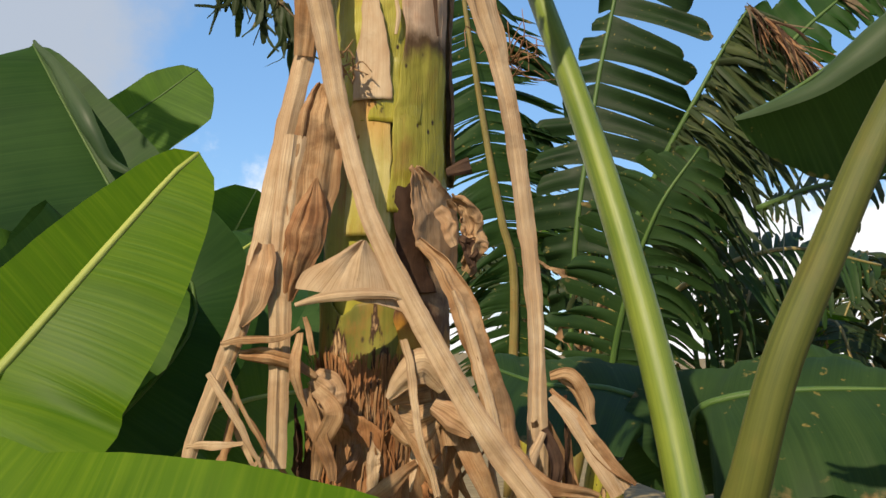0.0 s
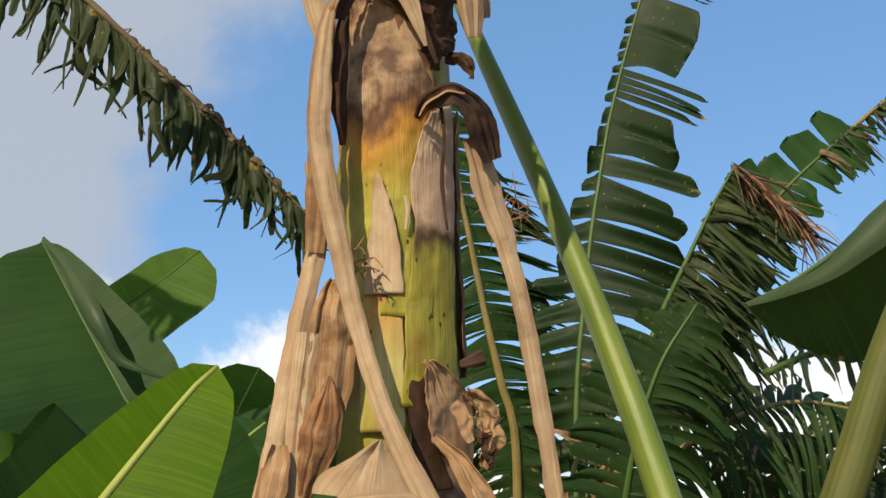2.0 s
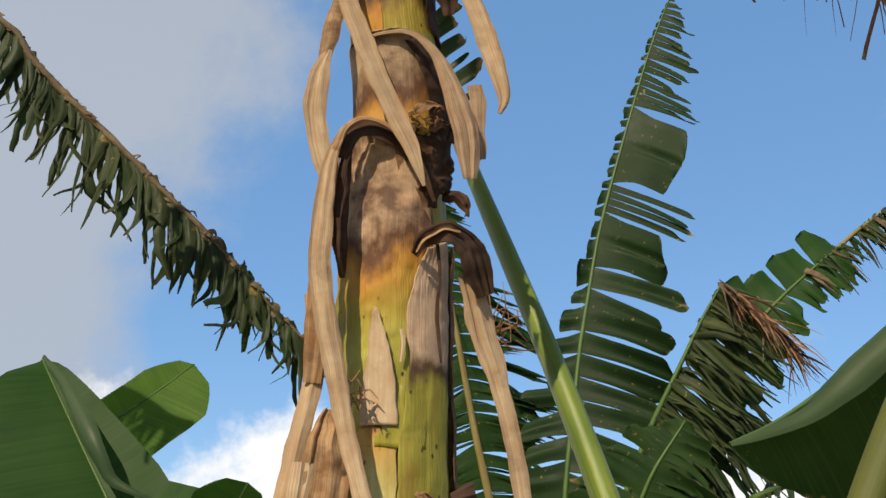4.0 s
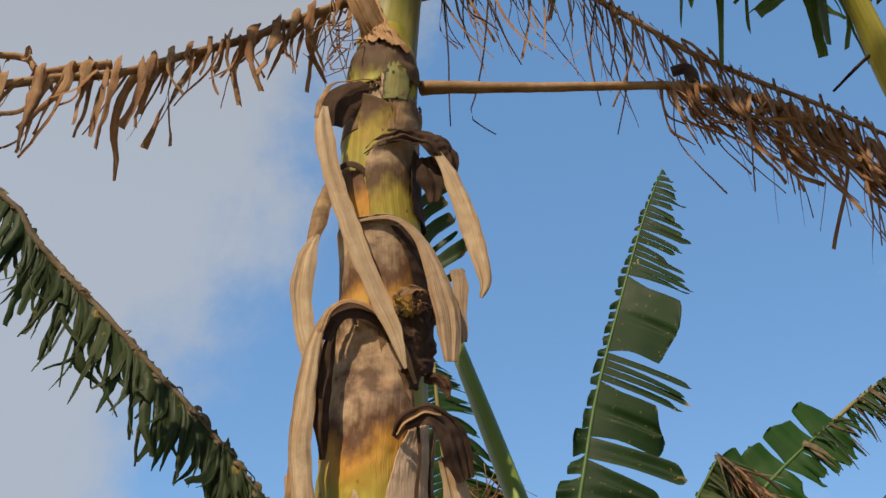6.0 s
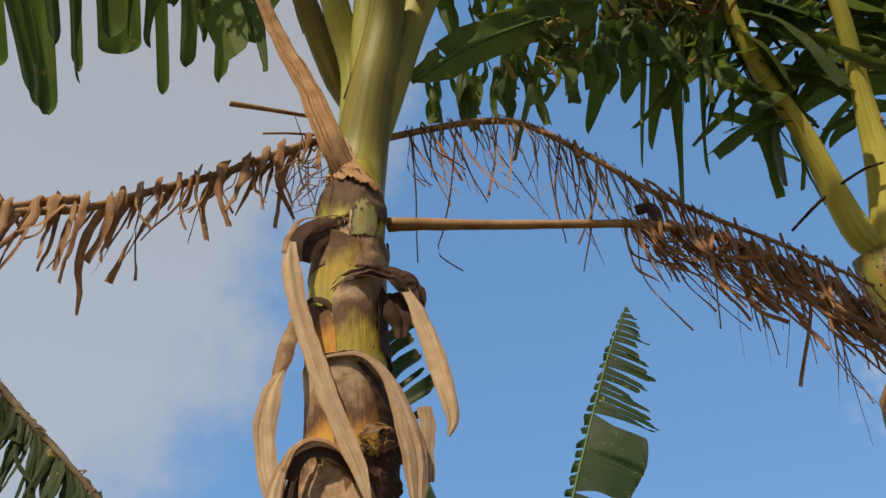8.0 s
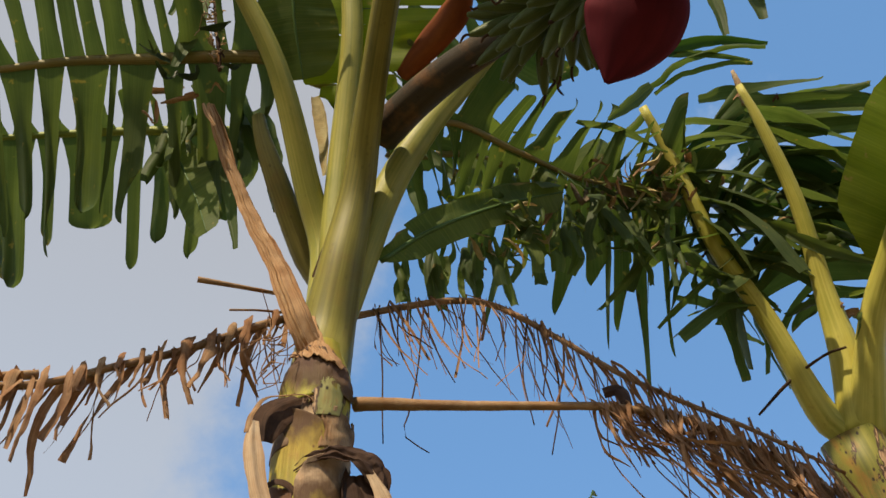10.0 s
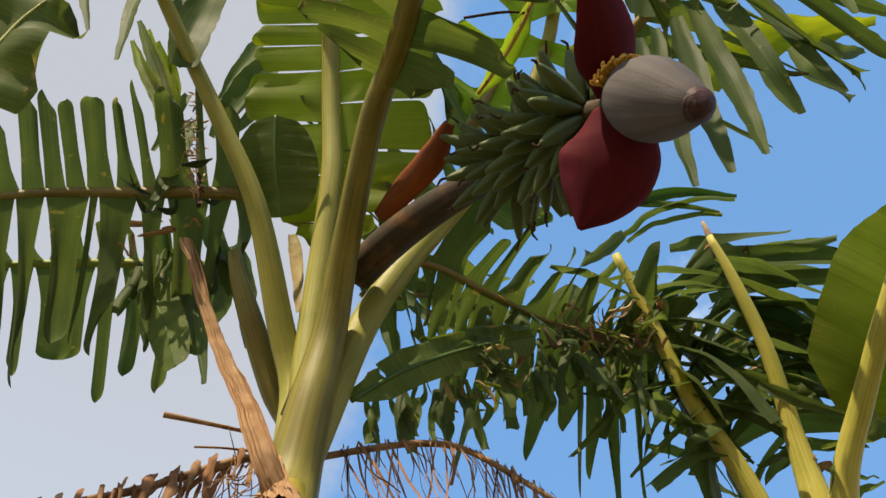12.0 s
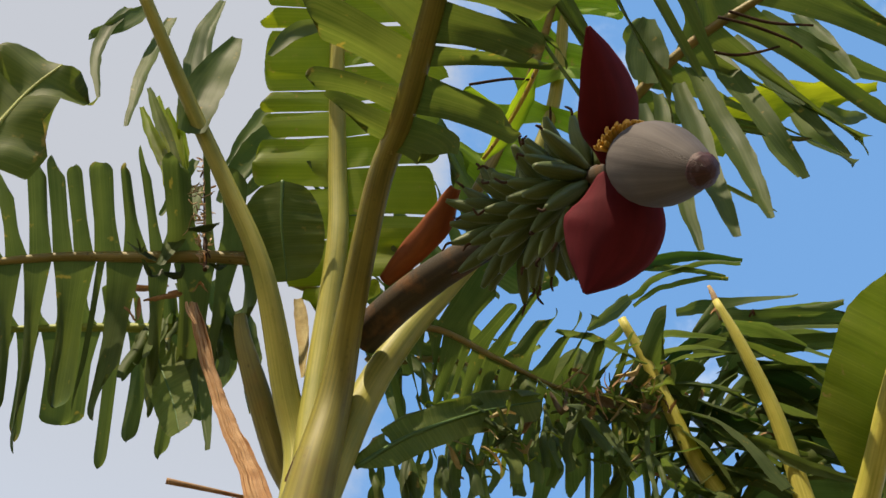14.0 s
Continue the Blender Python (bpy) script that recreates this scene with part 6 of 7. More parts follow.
loose_strips("leaf_strip", plant, (
    ([(-0.365, 1.950, 4.383), (-0.301, 1.970, 4.192), (-0.254, 2.000, 3.980)], 0.040),
    ([(-0.463, 1.900, 4.446), (-0.386, 1.930, 4.292), (-0.334, 1.960, 4.146)], 0.034),
    ([(-0.551, 1.880, 4.398), (-0.472, 1.900, 4.262), (-0.419, 1.930, 4.119), (-0.342, 1.970, 3.775)], 0.024),
    ([(-0.245, 2.000, 4.355), (-0.201, 2.020, 4.165), (-0.191, 2.050, 4.048)], 0.030),
    ([(0.164, 2.000, 4.315), (0.236, 2.000, 4.216), (0.280, 2.000, 4.149)], 0.018),
    ([(0.117, 2.020, 4.220), (0.158, 2.030, 4.082), (0.163, 2.050, 4.006)], 0.026),
), ("leaf_shade", "leaf_dim"), 1040)
loose_strips("dead_strip", plant, (
    ([(-0.189, 1.950, 4.481), (-0.153, 1.960, 4.290), (-0.136, 1.980, 4.127)], 0.022),
    ([(-0.710, 1.850, 4.295), (-0.640, 1.840, 4.277), (-0.559, 1.830, 4.297)], 0.010),
), ("dry_straw", "dry_tan"), 1050)
chain = part("dry_flower_chain", tube(Sheets(), [(-0.541, 1.620, 4.732), (-0.490, 1.640, 4.484), (-0.429, 1.660, 4.152)], (0.006, 0.008, 0.006), (0, 0, 1), 6, 14), "dark_dry_and_shade", plant, "chain of dried cream and orange flower remains")
rng = np.random.RandomState(41)
path_pts, _ = smooth([(-0.534, 1.610, 4.694), (-0.487, 1.630, 4.467), (-0.427, 1.650, 4.143)], 60)
for k in range(60):
    q = path_pts[k] + rng.randn(3) * 0.006
    d = unit(rng.randn(3) * (1, 0.5, 0.6) + (0, -0.4, -0.2))
    sh = ribbon(Sheets(), [q, q + d * 0.012, q + d * 0.024 - (0, 0, 0.006)], (0.003, 0.0055, 0.0015), (rng.randn(), -1, rng.randn()), 7, 4, 1.0, 0.003, 0, 960 + k, 20)
    part("dry_flower", sh, ("dry_cream", "dry_tan", "dark_dry_and_shade", "dry_cream", "dry_pale")[k % 5], chain)
wisps("fibre_tuft", [((-0.494, 1.519, 4.332), 10), ((-0.479, 1.574, 4.302), 10), ((-0.470, 1.643, 4.261), 10)], 0.05, 0.03, "dry_pale", plant, 21, 0.002, 0.5)

leaf(plant, [(0.121, 2.024, 4.301), (0.323, 2.060, 4.382), (0.582, 2.152, 4.392), (0.881, 2.210, 4.393), (1.125, 2.234, 4.415)], (0.17, 0.16), VIEW_DIR, 0.012, "leaf_high", "rib_old", tears=(20, 24), bend=(0.2, 0.35), fold=(0.0, 0.0), gap=0.30, seed=15, shape="blunt", slant=0.3, wild=0.5, ragged=0.3, clump=True, label="dull torn leaf behind the fruit stalk")
leaf(plant, [(0.050, 1.969, 4.219), (0.185, 1.845, 4.428), (0.335, 1.741, 4.599), (0.452, 1.609, 4.772)], (0.22, 0.26), VIEW_DIR, 0.012, "leaf_dim", "rib_old", tears=(10, 12), bend=(0.2, 0.3), fold=(0.0, 0.0), gap=0.3, seed=16, shape="blunt", slant=0.4, wild=0.5, ragged=0.25, clump=True)

withered = part("leaf", ribbon(Sheets(), [(0.418, 1.066, 4.468), (0.392, 1.154, 4.438), (0.350, 1.249, 4.402), (0.300, 1.329, 4.370)], (0.008, 0.034, 0.036, 0.010), (0.2, -0.6, 0.7), 24, 9, 0.5, 0.008, 0, 401, 8, 0.15, 0.1, 0.3, True), "leaf_lit", plant, "small yellowing leaf with an orange rib")
part("midrib", tube(Sheets(), [(0.422, 1.050, 4.453), (0.393, 1.139, 4.422), (0.351, 1.233, 4.387), (0.302, 1.316, 4.354)], (0.007, 0.006, 0.005), (0, 0.6, 0.7), 8, 16), "stem_orange", withered, "orange rib")
leaf(plant, [(-0.622, 1.970, 4.270), (-0.535, 1.960, 4.081), (-0.470, 1.950, 3.934), (-0.423, 1.940, 3.801)], (0.066, 0.066), VIEW_DIR, 0.004, "leaf_high", "rib_green", bend=(0.15, 0.15), fold=(0.2, 0.2), seed=17, shape="oval", slant=0.0, label="broad hanging lobe of a torn leaf")

# ---- neighbour with a tattered leaf that arches down towards the stem ----
tatter = empty_at("banana_plant", (-2.3, 2.7, 0.0), "banana plant with one long tattered arching leaf", "banana plant", "banana plants")
part("pseudostem", tube(Sheets(), [(-2.3, 2.7, -0.02), (-2.32, 2.68, 1.2), (-2.3, 2.65, 2.6)], (0.14, 0.11, 0.07), (0, 1, 0), 18, 20), "stem", tatter)
petiole(tatter, [(-2.3, 2.65, 2.5), (-2.1, 2.5, 3.1), (-1.524, 2.300, 3.370), (-1.269, 2.300, 3.228)], (0.05, 0.035, 0.022, 0.014), "rib_old")


def tattered_leaf(owner, spine, long, short, seed):
    """A leaf worn down to its midrib, with ragged strips that hang from one side and stubs along the other."""
    rng = np.random.RandomState(seed)
    p, total = smooth(spine, 300)
    t = unit(np.gradient(p, axis=0))
    ob = part("leaf", tube(Sheets(), spine, (0.011, 0.011, 0.010, 0.009, 0.008, 0.005, 0.002), (0, 0, 1), 10, 80, 0.2, 1.0, 0.5, seed), "dry_worn", owner, "tattered arching leaf with ragged hanging strips")
    f = 0.0
    while f < 0.985:
        i = int(299 * f)
        keep = 1 - 0.45 * f
        wide = rng.rand() < 0.4
        w = rng.uniform(0.010, 0.019) if wide else rng.uniform(0.004, 0.009)
        ln = long * keep * rng.uniform(0.6, 1.1)
        away = np.array((-0.45 * (1 - f) + 0.15, -0.15, -1.0)) + rng.randn(3) * 0.12
        a = p[i]
        b = a + unit(away + t[i] * 0.45) * ln * 0.3
        c = b + unit(away) * ln * 0.4
        e = c + unit(away + rng.randn(3) * 0.4) * ln * 0.35
        sh = ribbon(Sheets(), [a, b, c, e], (w * 0.9, w, w * 0.75, w * rng.uniform(0.08, 0.4)), (0.25 * rng.randn() + 0.2, -1, 0.2), 22, 7, rng.uniform(0.1, 0.6), 0.003, (0, rng.uniform(-30, 30)), seed * 90 + i, 26, 0.5, 0.15, rng.choice([-0.3, 0.3]), True)
        part("leaf_strip", sh, "leaf_worn" if rng.rand() < 0.8 else "leaf_torn", ob)
        f += (w * 1.1 + 0.001) / total * rng.uniform(0.7, 1.3)
    sh = Sheets()
    for k in range(150):
        i = rng.randint(4, 296)
        d = unit(t[i] * rng.uniform(0.5, 1.4) + np.array((0.25, 0, 0.35)) * rng.uniform(0, 1) + rng.randn(3) * 0.25 - (0, 0, 0.15))
        ln = short * rng.uniform(0.3, 1.2) * (1 - 0.4 * i / 299)
        w = rng.uniform(0.002, 0.009)
        ribbon(sh, [p[i], p[i] + d * ln * 0.5 + rng.randn(3) * 0.005, p[i] + d * ln - (0, 0, ln * 0.3)], (w, w, w * 0.3), (0.2, -1, 0.3), 9, 4, 0.5, 0.004, (0, rng.uniform(-60, 60)), seed * 70 + k, 20)
    part("shred_fringe", sh, "dry_worn", ob, "ragged grey-brown stubs along the midrib")
    sh = Sheets()
    for k in range(26):
        i = rng.randint(235, 299)
        a = p[i]
        b = a + np.array((rng.uniform(-0.01, 0.06), 0, -rng.uniform(0.06, 0.15)))
        tube(sh, [a, (a + b) / 2 + rng.randn(3) * 0.01 + (0.012, 0, 0), b], (0.0022, 0.0018, 0.001), (0.3, 0.5, 0.8), 4, 8)
    part("fibre_tuft", sh, "leaf_worn", ob)
    return ob


tattered_leaf(tatter, [(-1.524, 2.300, 3.370), *[(-1.058, 2.280, 3.131), (-0.943, 2.270, 3.006), (-0.819, 2.260, 2.881), (-0.700, 2.240, 2.768), (-0.586, 2.220, 2.653), (-0.479, 2.200, 2.550), (-0.392, 2.190, 2.458)], *[(-0.393, 2.180, 2.467), (-0.339, 2.170, 2.395), (-0.280, 2.160, 2.335), (-0.238, 2.150, 2.289)]], 0.30, 0.045, 20)

# ---- young plant close by: broad leaves ----
young = empty_at("banana_plant", (-0.95, 1.55, 0.0), "young banana plant with broad unbroken bright green leaves", "banana plant", "banana plants")
part("pseudostem", tube(Sheets(), [(-0.95, 1.55, -0.02), (-0.93, 1.55, 0.6), (-0.9, 1.55, 1.15)], (0.09, 0.075, 0.05), (0, 1, 0), 18, 20), "stem_clear", young)
leaf(young, [(-0.9, 1.5, 1.1), (-0.514, 1.260, 1.522), (-0.436, 1.280, 1.626), (-0.385, 1.310, 1.704), (-0.336, 1.360, 1.790), (-0.290, 1.400, 1.865), (-0.267, 1.420, 1.893)], (0.095, 0.175), (0.1, -0.85, 0.55), 0.011, "leaf_young", "rib", bend=(0.1, 0.18), fold=(0.5, 0.05), seed=21, start=0.10, shape="taper", slant=0.25, label="bright green translucent leaf with a pale midrib", wave=0.012)
leaf(young, [(-0.9, 1.45, 1.12), (-0.414, 0.980, 1.490), (-0.280, 0.920, 1.512), (-0.186, 0.900, 1.521), (-0.107, 0.890, 1.528), (-0.022, 0.890, 1.525), (0.041, 0.890, 1.515), (0.080, 0.890, 1.501)], (0.082, 0.16), (0.05, -0.6, 0.8), 0.01, "leaf_young", "rib", bend=(0.05, 0.4), fold=(0.25, 0.0), seed=22, start=0.1, slant=0.1)
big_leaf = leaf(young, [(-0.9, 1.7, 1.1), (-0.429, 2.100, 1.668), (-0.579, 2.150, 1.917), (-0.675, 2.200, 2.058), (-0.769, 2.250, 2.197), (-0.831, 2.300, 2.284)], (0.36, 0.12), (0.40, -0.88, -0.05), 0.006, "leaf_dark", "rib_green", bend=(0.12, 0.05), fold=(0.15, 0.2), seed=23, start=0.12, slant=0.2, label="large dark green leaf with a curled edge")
part("leaf_fold", ribbon(Sheets(), [(-0.821, 2.280, 2.284), (-0.745, 2.200, 2.210), (-0.662, 2.120, 2.107), (-0.630, 2.100, 2.052), (-0.595, 2.100, 2.002), (-0.540, 2.100, 1.978), (-0.480, 2.120, 1.961)], (0.004, 0.012, 0.016, 0.024, 0.018, 0.009, 0.003), (-0.5, -0.8, 0.4), 30, 9, 0.9, 0.004, (0, 10), 231, 6, 0.0, 0.0, 0.0, True), "leaf_under_and_sheen", big_leaf, "pale curled edge of the leaf")
leaf(young, [(-0.9, 1.8, 1.1), (-1.081, 3.000, 2.085), (-0.950, 3.100, 2.246), (-0.821, 3.200, 2.383), (-0.702, 3.250, 2.501)], (0.085, 0.19), (0.1, -0.9, 0.4), 0.008, "leaf", "rib_green", bend=(0.05, 0.1), fold=(0.15, 0.15), seed=24, start=0.35, slant=0.3, shape="blunt")
leaf(young, [(-0.9, 2.2, 1.1), (-0.662, 3.300, 1.813), (-0.603, 3.400, 1.999), (-0.538, 3.450, 2.163)], (0.14, 0.12), (0.1, -0.9, 0.4), 0.008, "leaf", "rib", bend=(0.05, 0.1), fold=(0.15, 0.15), seed=25, start=0.3, shape="blunt")
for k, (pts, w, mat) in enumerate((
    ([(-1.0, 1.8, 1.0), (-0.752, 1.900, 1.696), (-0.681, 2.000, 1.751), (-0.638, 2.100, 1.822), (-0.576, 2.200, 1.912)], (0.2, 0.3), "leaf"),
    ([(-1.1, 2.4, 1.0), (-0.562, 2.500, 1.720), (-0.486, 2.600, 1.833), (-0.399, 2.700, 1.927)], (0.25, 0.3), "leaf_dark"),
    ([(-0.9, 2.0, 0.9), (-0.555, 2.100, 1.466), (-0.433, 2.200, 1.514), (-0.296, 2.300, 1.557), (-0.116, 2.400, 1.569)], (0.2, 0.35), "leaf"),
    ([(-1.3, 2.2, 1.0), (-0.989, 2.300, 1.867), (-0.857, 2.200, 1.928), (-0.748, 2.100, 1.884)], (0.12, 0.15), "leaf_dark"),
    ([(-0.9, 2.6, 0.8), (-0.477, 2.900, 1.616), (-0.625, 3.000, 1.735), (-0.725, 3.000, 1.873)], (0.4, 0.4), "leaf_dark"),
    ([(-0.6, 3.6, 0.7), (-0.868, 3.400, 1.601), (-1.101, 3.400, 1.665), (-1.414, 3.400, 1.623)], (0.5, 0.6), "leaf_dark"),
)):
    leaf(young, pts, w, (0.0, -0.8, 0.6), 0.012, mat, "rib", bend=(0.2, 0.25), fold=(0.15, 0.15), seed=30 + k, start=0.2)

# ---- right-hand neighbour close by: two thick petioles and a broad leaf ----
right = empty_at("banana_plant", (0.46, 1.72, 0.0), "banana plant with thick smooth green petioles", "banana plant", "banana plants")
part("pseudostem", tube(Sheets(), [(0.46, 1.72, -0.02), (0.46, 1.68, 0.5), (0.45, 1.65, 1.2)], (0.11, 0.10, 0.08), (0, 1, 0), 18, 20), "stem_clear", right)
petiole(right, [(0.431, 1.583, 1.000), (0.435, 1.677, 1.250), (0.415, 1.776, 1.501), (0.376, 1.878, 1.751), (0.323, 1.985, 2.002), (0.259, 2.096, 2.252), (0.189, 2.211, 2.503), (0.119, 2.331, 2.753), (0.052, 2.455, 3.004), (-0.007, 2.584, 3.254)], (0.044, 0.038, 0.035, 0.033, 0.031, 0.028, 0.026, 0.023, 0.019, 0.015), "petiole", (-0.8, 0.2, 0.5), 0.10, "long smooth green petiole", 60)
leaf(right, [(0.072, 2.450, 2.975), (0.042, 2.550, 3.040), (-0.002, 2.650, 3.295), (-0.071, 2.750, 3.580)], (0.14, 0.14), (-0.3, -0.9, 0.3), 0.014, "leaf_torn", "rib", tears=(10, 10), bend=(0.1, 0.1), fold=(0.1, 0.1), gap=0.3, seed=40, slant=0.5)
petiole(right, [(0.356, 1.460, 1.294), (0.379, 1.420, 1.397), (0.399, 1.380, 1.503), (0.433, 1.360, 1.651), (0.488, 1.360, 1.782), (0.538, 1.360, 1.898), (0.623, 1.380, 2.051), (0.711, 1.420, 2.185)], (0.042, 0.029, 0.026, 0.025, 0.024, 0.023, 0.021, 0.018), "petiole_dull", (0.7, 0.3, 0.6), 0.25, "smooth green petiole, shade put into its colour", 40)
# the darker far-leaf green stands in for shade on the underside
rolled = leaf(right, [(0.825, 1.550, 2.258), (0.735, 1.600, 2.182), (0.639, 1.650, 2.112), (0.562, 1.700, 2.060), (0.499, 1.750, 2.033)], (0.22, 0.028), (0.62, -0.75, 0.05), 0.009, "leaf_far", "rib_green", bend=(0.3, 0.05), fold=(0.0, 0.9), seed=41, slant=0.1, label="broad leaf with a rolled edge, green darkened for its shaded underside")
# pale ribbon stands in for the sky's sheen on the roll
part("leaf_fold", ribbon(Sheets(), [(0.490, 1.720, 2.029), (0.533, 1.690, 2.046), (0.587, 1.650, 2.074), (0.635, 1.620, 2.114), (0.685, 1.600, 2.160), (0.753, 1.570, 2.222)], (0.008, 0.024, 0.034, 0.042, 0.046, 0.046), (0.1, -0.6, 0.75), 30, 9, 1.2, 0.003, 0, 411, 6, 0.0, 0.0, 0.0, True), "leaf_under_and_sheen", rolled, "rolled upper side of the leaf, sky sheen in its colour")

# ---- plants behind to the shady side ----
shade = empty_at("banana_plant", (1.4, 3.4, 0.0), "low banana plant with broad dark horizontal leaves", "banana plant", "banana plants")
part("pseudostem", tube(Sheets(), [(1.25, 3.3, -0.02), (1.2, 3.2, 0.6), (1.15, 3.1, 1.2)], (0.12, 0.1, 0.08), (0, 1, 0), 18, 20), "stem", shade)
for k, (pts, w, mat, bend) in enumerate((
    ([(0.661, 2.600, 1.330), (0.655, 2.600, 1.507), (0.727, 2.550, 1.564), (0.893, 2.500, 1.589), (1.141, 2.450, 1.597)], (0.16, 0.34), "leaf_far", 0.5),
    ([(0.688, 2.700, 1.316), (0.618, 2.700, 1.506), (0.478, 2.700, 1.572), (0.310, 2.700, 1.581), (0.142, 2.700, 1.633)], (0.3, 0.2), "leaf_far", 0.4),
    ([(0.887, 2.800, 1.278), (1.034, 2.800, 1.480), (1.255, 2.800, 1.572)], (0.3, 0.3), "leaf_far", 0.4),
    ([(1.009, 3.200, 2.105), (1.159, 3.100, 2.162), (1.362, 3.000, 2.184)], (0.10, 0.22), "leaf_torn", 0.5),
)):
    leaf(shade, pts, w, (0.0, -0.5, 0.85), 0.014, mat, "rib_green", bend=(bend * 0.6, bend), fold=(0.15, 0.1), seed=50 + k, tears=(16, 20) if mat == "leaf_torn" else (0, 0), gap=0.45, wild=0.4, ragged=0.2)

behind = empty_at("banana_plant", (1.2, 6.6, 0.0), "tall banana plant farther off with wind-torn leaves", "banana plant", "banana plants")
part("pseudostem", tube(Sheets(), [(1.2, 6.6, -0.02), (1.15, 6.6, 0.8), (1.207, 6.500, 1.201)], (0.16, 0.14, 0.1), (0, 1, 0), 18, 20), "stem", behind)
leaf(behind, [(0.900, 6.500, 0.718), *[(0.948, 6.600, 2.146), (1.001, 6.650, 2.713), (1.063, 6.700, 3.091), (1.123, 6.750, 3.487), (1.209, 6.800, 3.903), (1.293, 6.850, 4.295)], *[(1.377, 6.870, 4.610), (1.541, 6.900, 5.153), (1.714, 6.920, 5.708), (1.843, 6.930, 6.082), (1.986, 6.950, 6.426)]], (0.30, 0.60), (-0.25, -0.95, 0.1), 0.020, "leaf_backlit", "rib_green", slits=((0.054, 0.108, 0.163, 0.217, 0.25, 0.292, 0.325, 0.367, 0.4, 0.442, 0.475, 0.517, 0.55, 0.583, 0.608, 0.633, 0.654, 0.675, 0.7, 0.717, 0.742, 0.758, 0.783, 0.8, 0.825, 0.842, 0.867, 0.883, 0.9, 0.917, 0.933, 0.95, 0.962, 0.975, 0.988), (0.033, 0.067, 0.100, 0.134, 0.167, 0.201, 0.234, 0.268, 0.301, 0.334, 0.368, 0.401, 0.435, 0.468, 0.502, 0.594, 0.606, 0.618, 0.630, 0.642, 0.782, 0.795, 0.808, 0.821, 0.833, 0.846, 0.859, 0.872, 0.885, 0.898, 0.910, 0.923, 0.936, 0.949, 0.962, 0.974, 0.987)), tears=(36, 38), bend=(0.15, 0.12), fold=(0.1, 0.0), gap=0.20, seed=60, start=0.16, slant=-0.22, wild=0.22, ragged=0.10, narrow=0.22, label="tall upright leaf split into strips by wind")
def fringe(owner, line, count, length, way, width, seed, mats, droop=0.3, loose=0.2, name="shred_fringe", label="", thin=0.25):
    # fine shreds that leave a line side by side
    rng = np.random.RandomState(seed)
    p, total = smooth(line, 200)
    for m, mat in enumerate(mats):
        sh = Sheets()
        for k in range(count // len(mats)):
            a = p[rng.randint(0, 200)] + rng.randn(3) * 0.01
            d = unit(np.array(way) + rng.randn(3) * loose)
            ln, w = length * rng.uniform(0.4, 1.1), width * rng.uniform(0.3, 1.2)
            b = a + d * ln * 0.5 + rng.randn(3) * ln * 0.04
            c = a + d * ln - (0, 0, ln * droop * rng.rand())
            ribbon(sh, [a, b, c], (w, w, w * thin), (0.3 * rng.randn(), -1, 0.3 * rng.randn()), 12, 4, 0.4, ln * 0.02, (0, rng.uniform(-50, 50)), seed * 40 + k + 1000 * m, 6, 0.3, 0.2, 0.2, True)
        part(name, sh, mat, owner, label)


folded = part("leaf", tube(Sheets(), [(1.141, 5.800, 2.305), (1.314, 5.750, 2.734), (1.486, 5.700, 3.077), (1.645, 5.700, 3.375), (1.789, 5.700, 3.613)], (0.022, 0.018, 0.012, 0.008), (0, 0, 1), 8, 30), "rib_green", behind, "folded leaf with browned shredded edges")
fringe(folded, [(1.176, 5.800, 2.366), (1.312, 5.750, 2.702), (1.485, 5.700, 3.061), (1.643, 5.700, 3.358), (1.789, 5.700, 3.613)], 200, 0.52, (0.75, -0.1, -0.62), 0.022, 61, ("leaf_worn", "leaf_shade", "leaf_torn", "leaf_shade"), 0.2, 0.16)
fringe(folded, [(1.386, 5.900, 2.346), (1.554, 5.850, 2.623), (1.756, 5.800, 2.903), (1.898, 5.800, 3.035)], 90, 0.5, (0.45, -0.1, -0.8), 0.026, 63, ("leaf_worn", "leaf_far", "leaf_torn"), 0.2, 0.2)
fringe(folded, [(1.751, 5.620, 3.593), (1.847, 5.600, 3.512), (1.993, 5.600, 3.362), (2.136, 5.600, 3.198)], 150, 0.27, (0.55, -0.1, -0.75), 0.008, 68, ("dry_worn", "dark_dry_and_shade", "dry_red"), 0.3, 0.25, label="brown shredded tip of a dead leaf")
bright = leaf(behind, [(1.675, 6.000, 2.811), (1.891, 6.000, 3.184), (2.069, 6.000, 3.446), (2.281, 6.000, 3.662), (2.513, 6.000, 3.863), (2.649, 6.000, 3.968)], (0.24, 0.26), (0.2, -0.8, 0.5), 0.018, "leaf_dark", "rib_green", slits=((0.30, 0.52, 0.66, 0.85), (0.1, 0.2, 0.3, 0.4, 0.48, 0.56, 0.64, 0.7, 0.76, 0.82, 0.88, 0.94)), tears=(5, 13), bend=(0.05, 0.3), fold=(0.1, 0.0), gap=0.10, seed=66, start=0.1, slant=0.2, wild=0.22, tip="round", ragged=0.15, shape="blunt", label="bright torn leaf with a comb-like tip")
fringe(bright, [(2.417, 6.000, 3.789), (2.610, 6.000, 3.938), (2.809, 6.000, 4.107), (3.127, 6.000, 4.338)], 110, 0.24, (0.55, -0.1, -0.55), 0.016, 69, ("leaf_torn", "dry_worn", "leaf_far"), 0.2, 0.2)
part("midrib", tube(Sheets(), [(2.630, 6.000, 3.956), (2.809, 6.000, 4.107), (3.127, 6.000, 4.338)], (0.014, 0.012, 0.006), (0, 0, 1), 8, 16), "rib_old", bright)
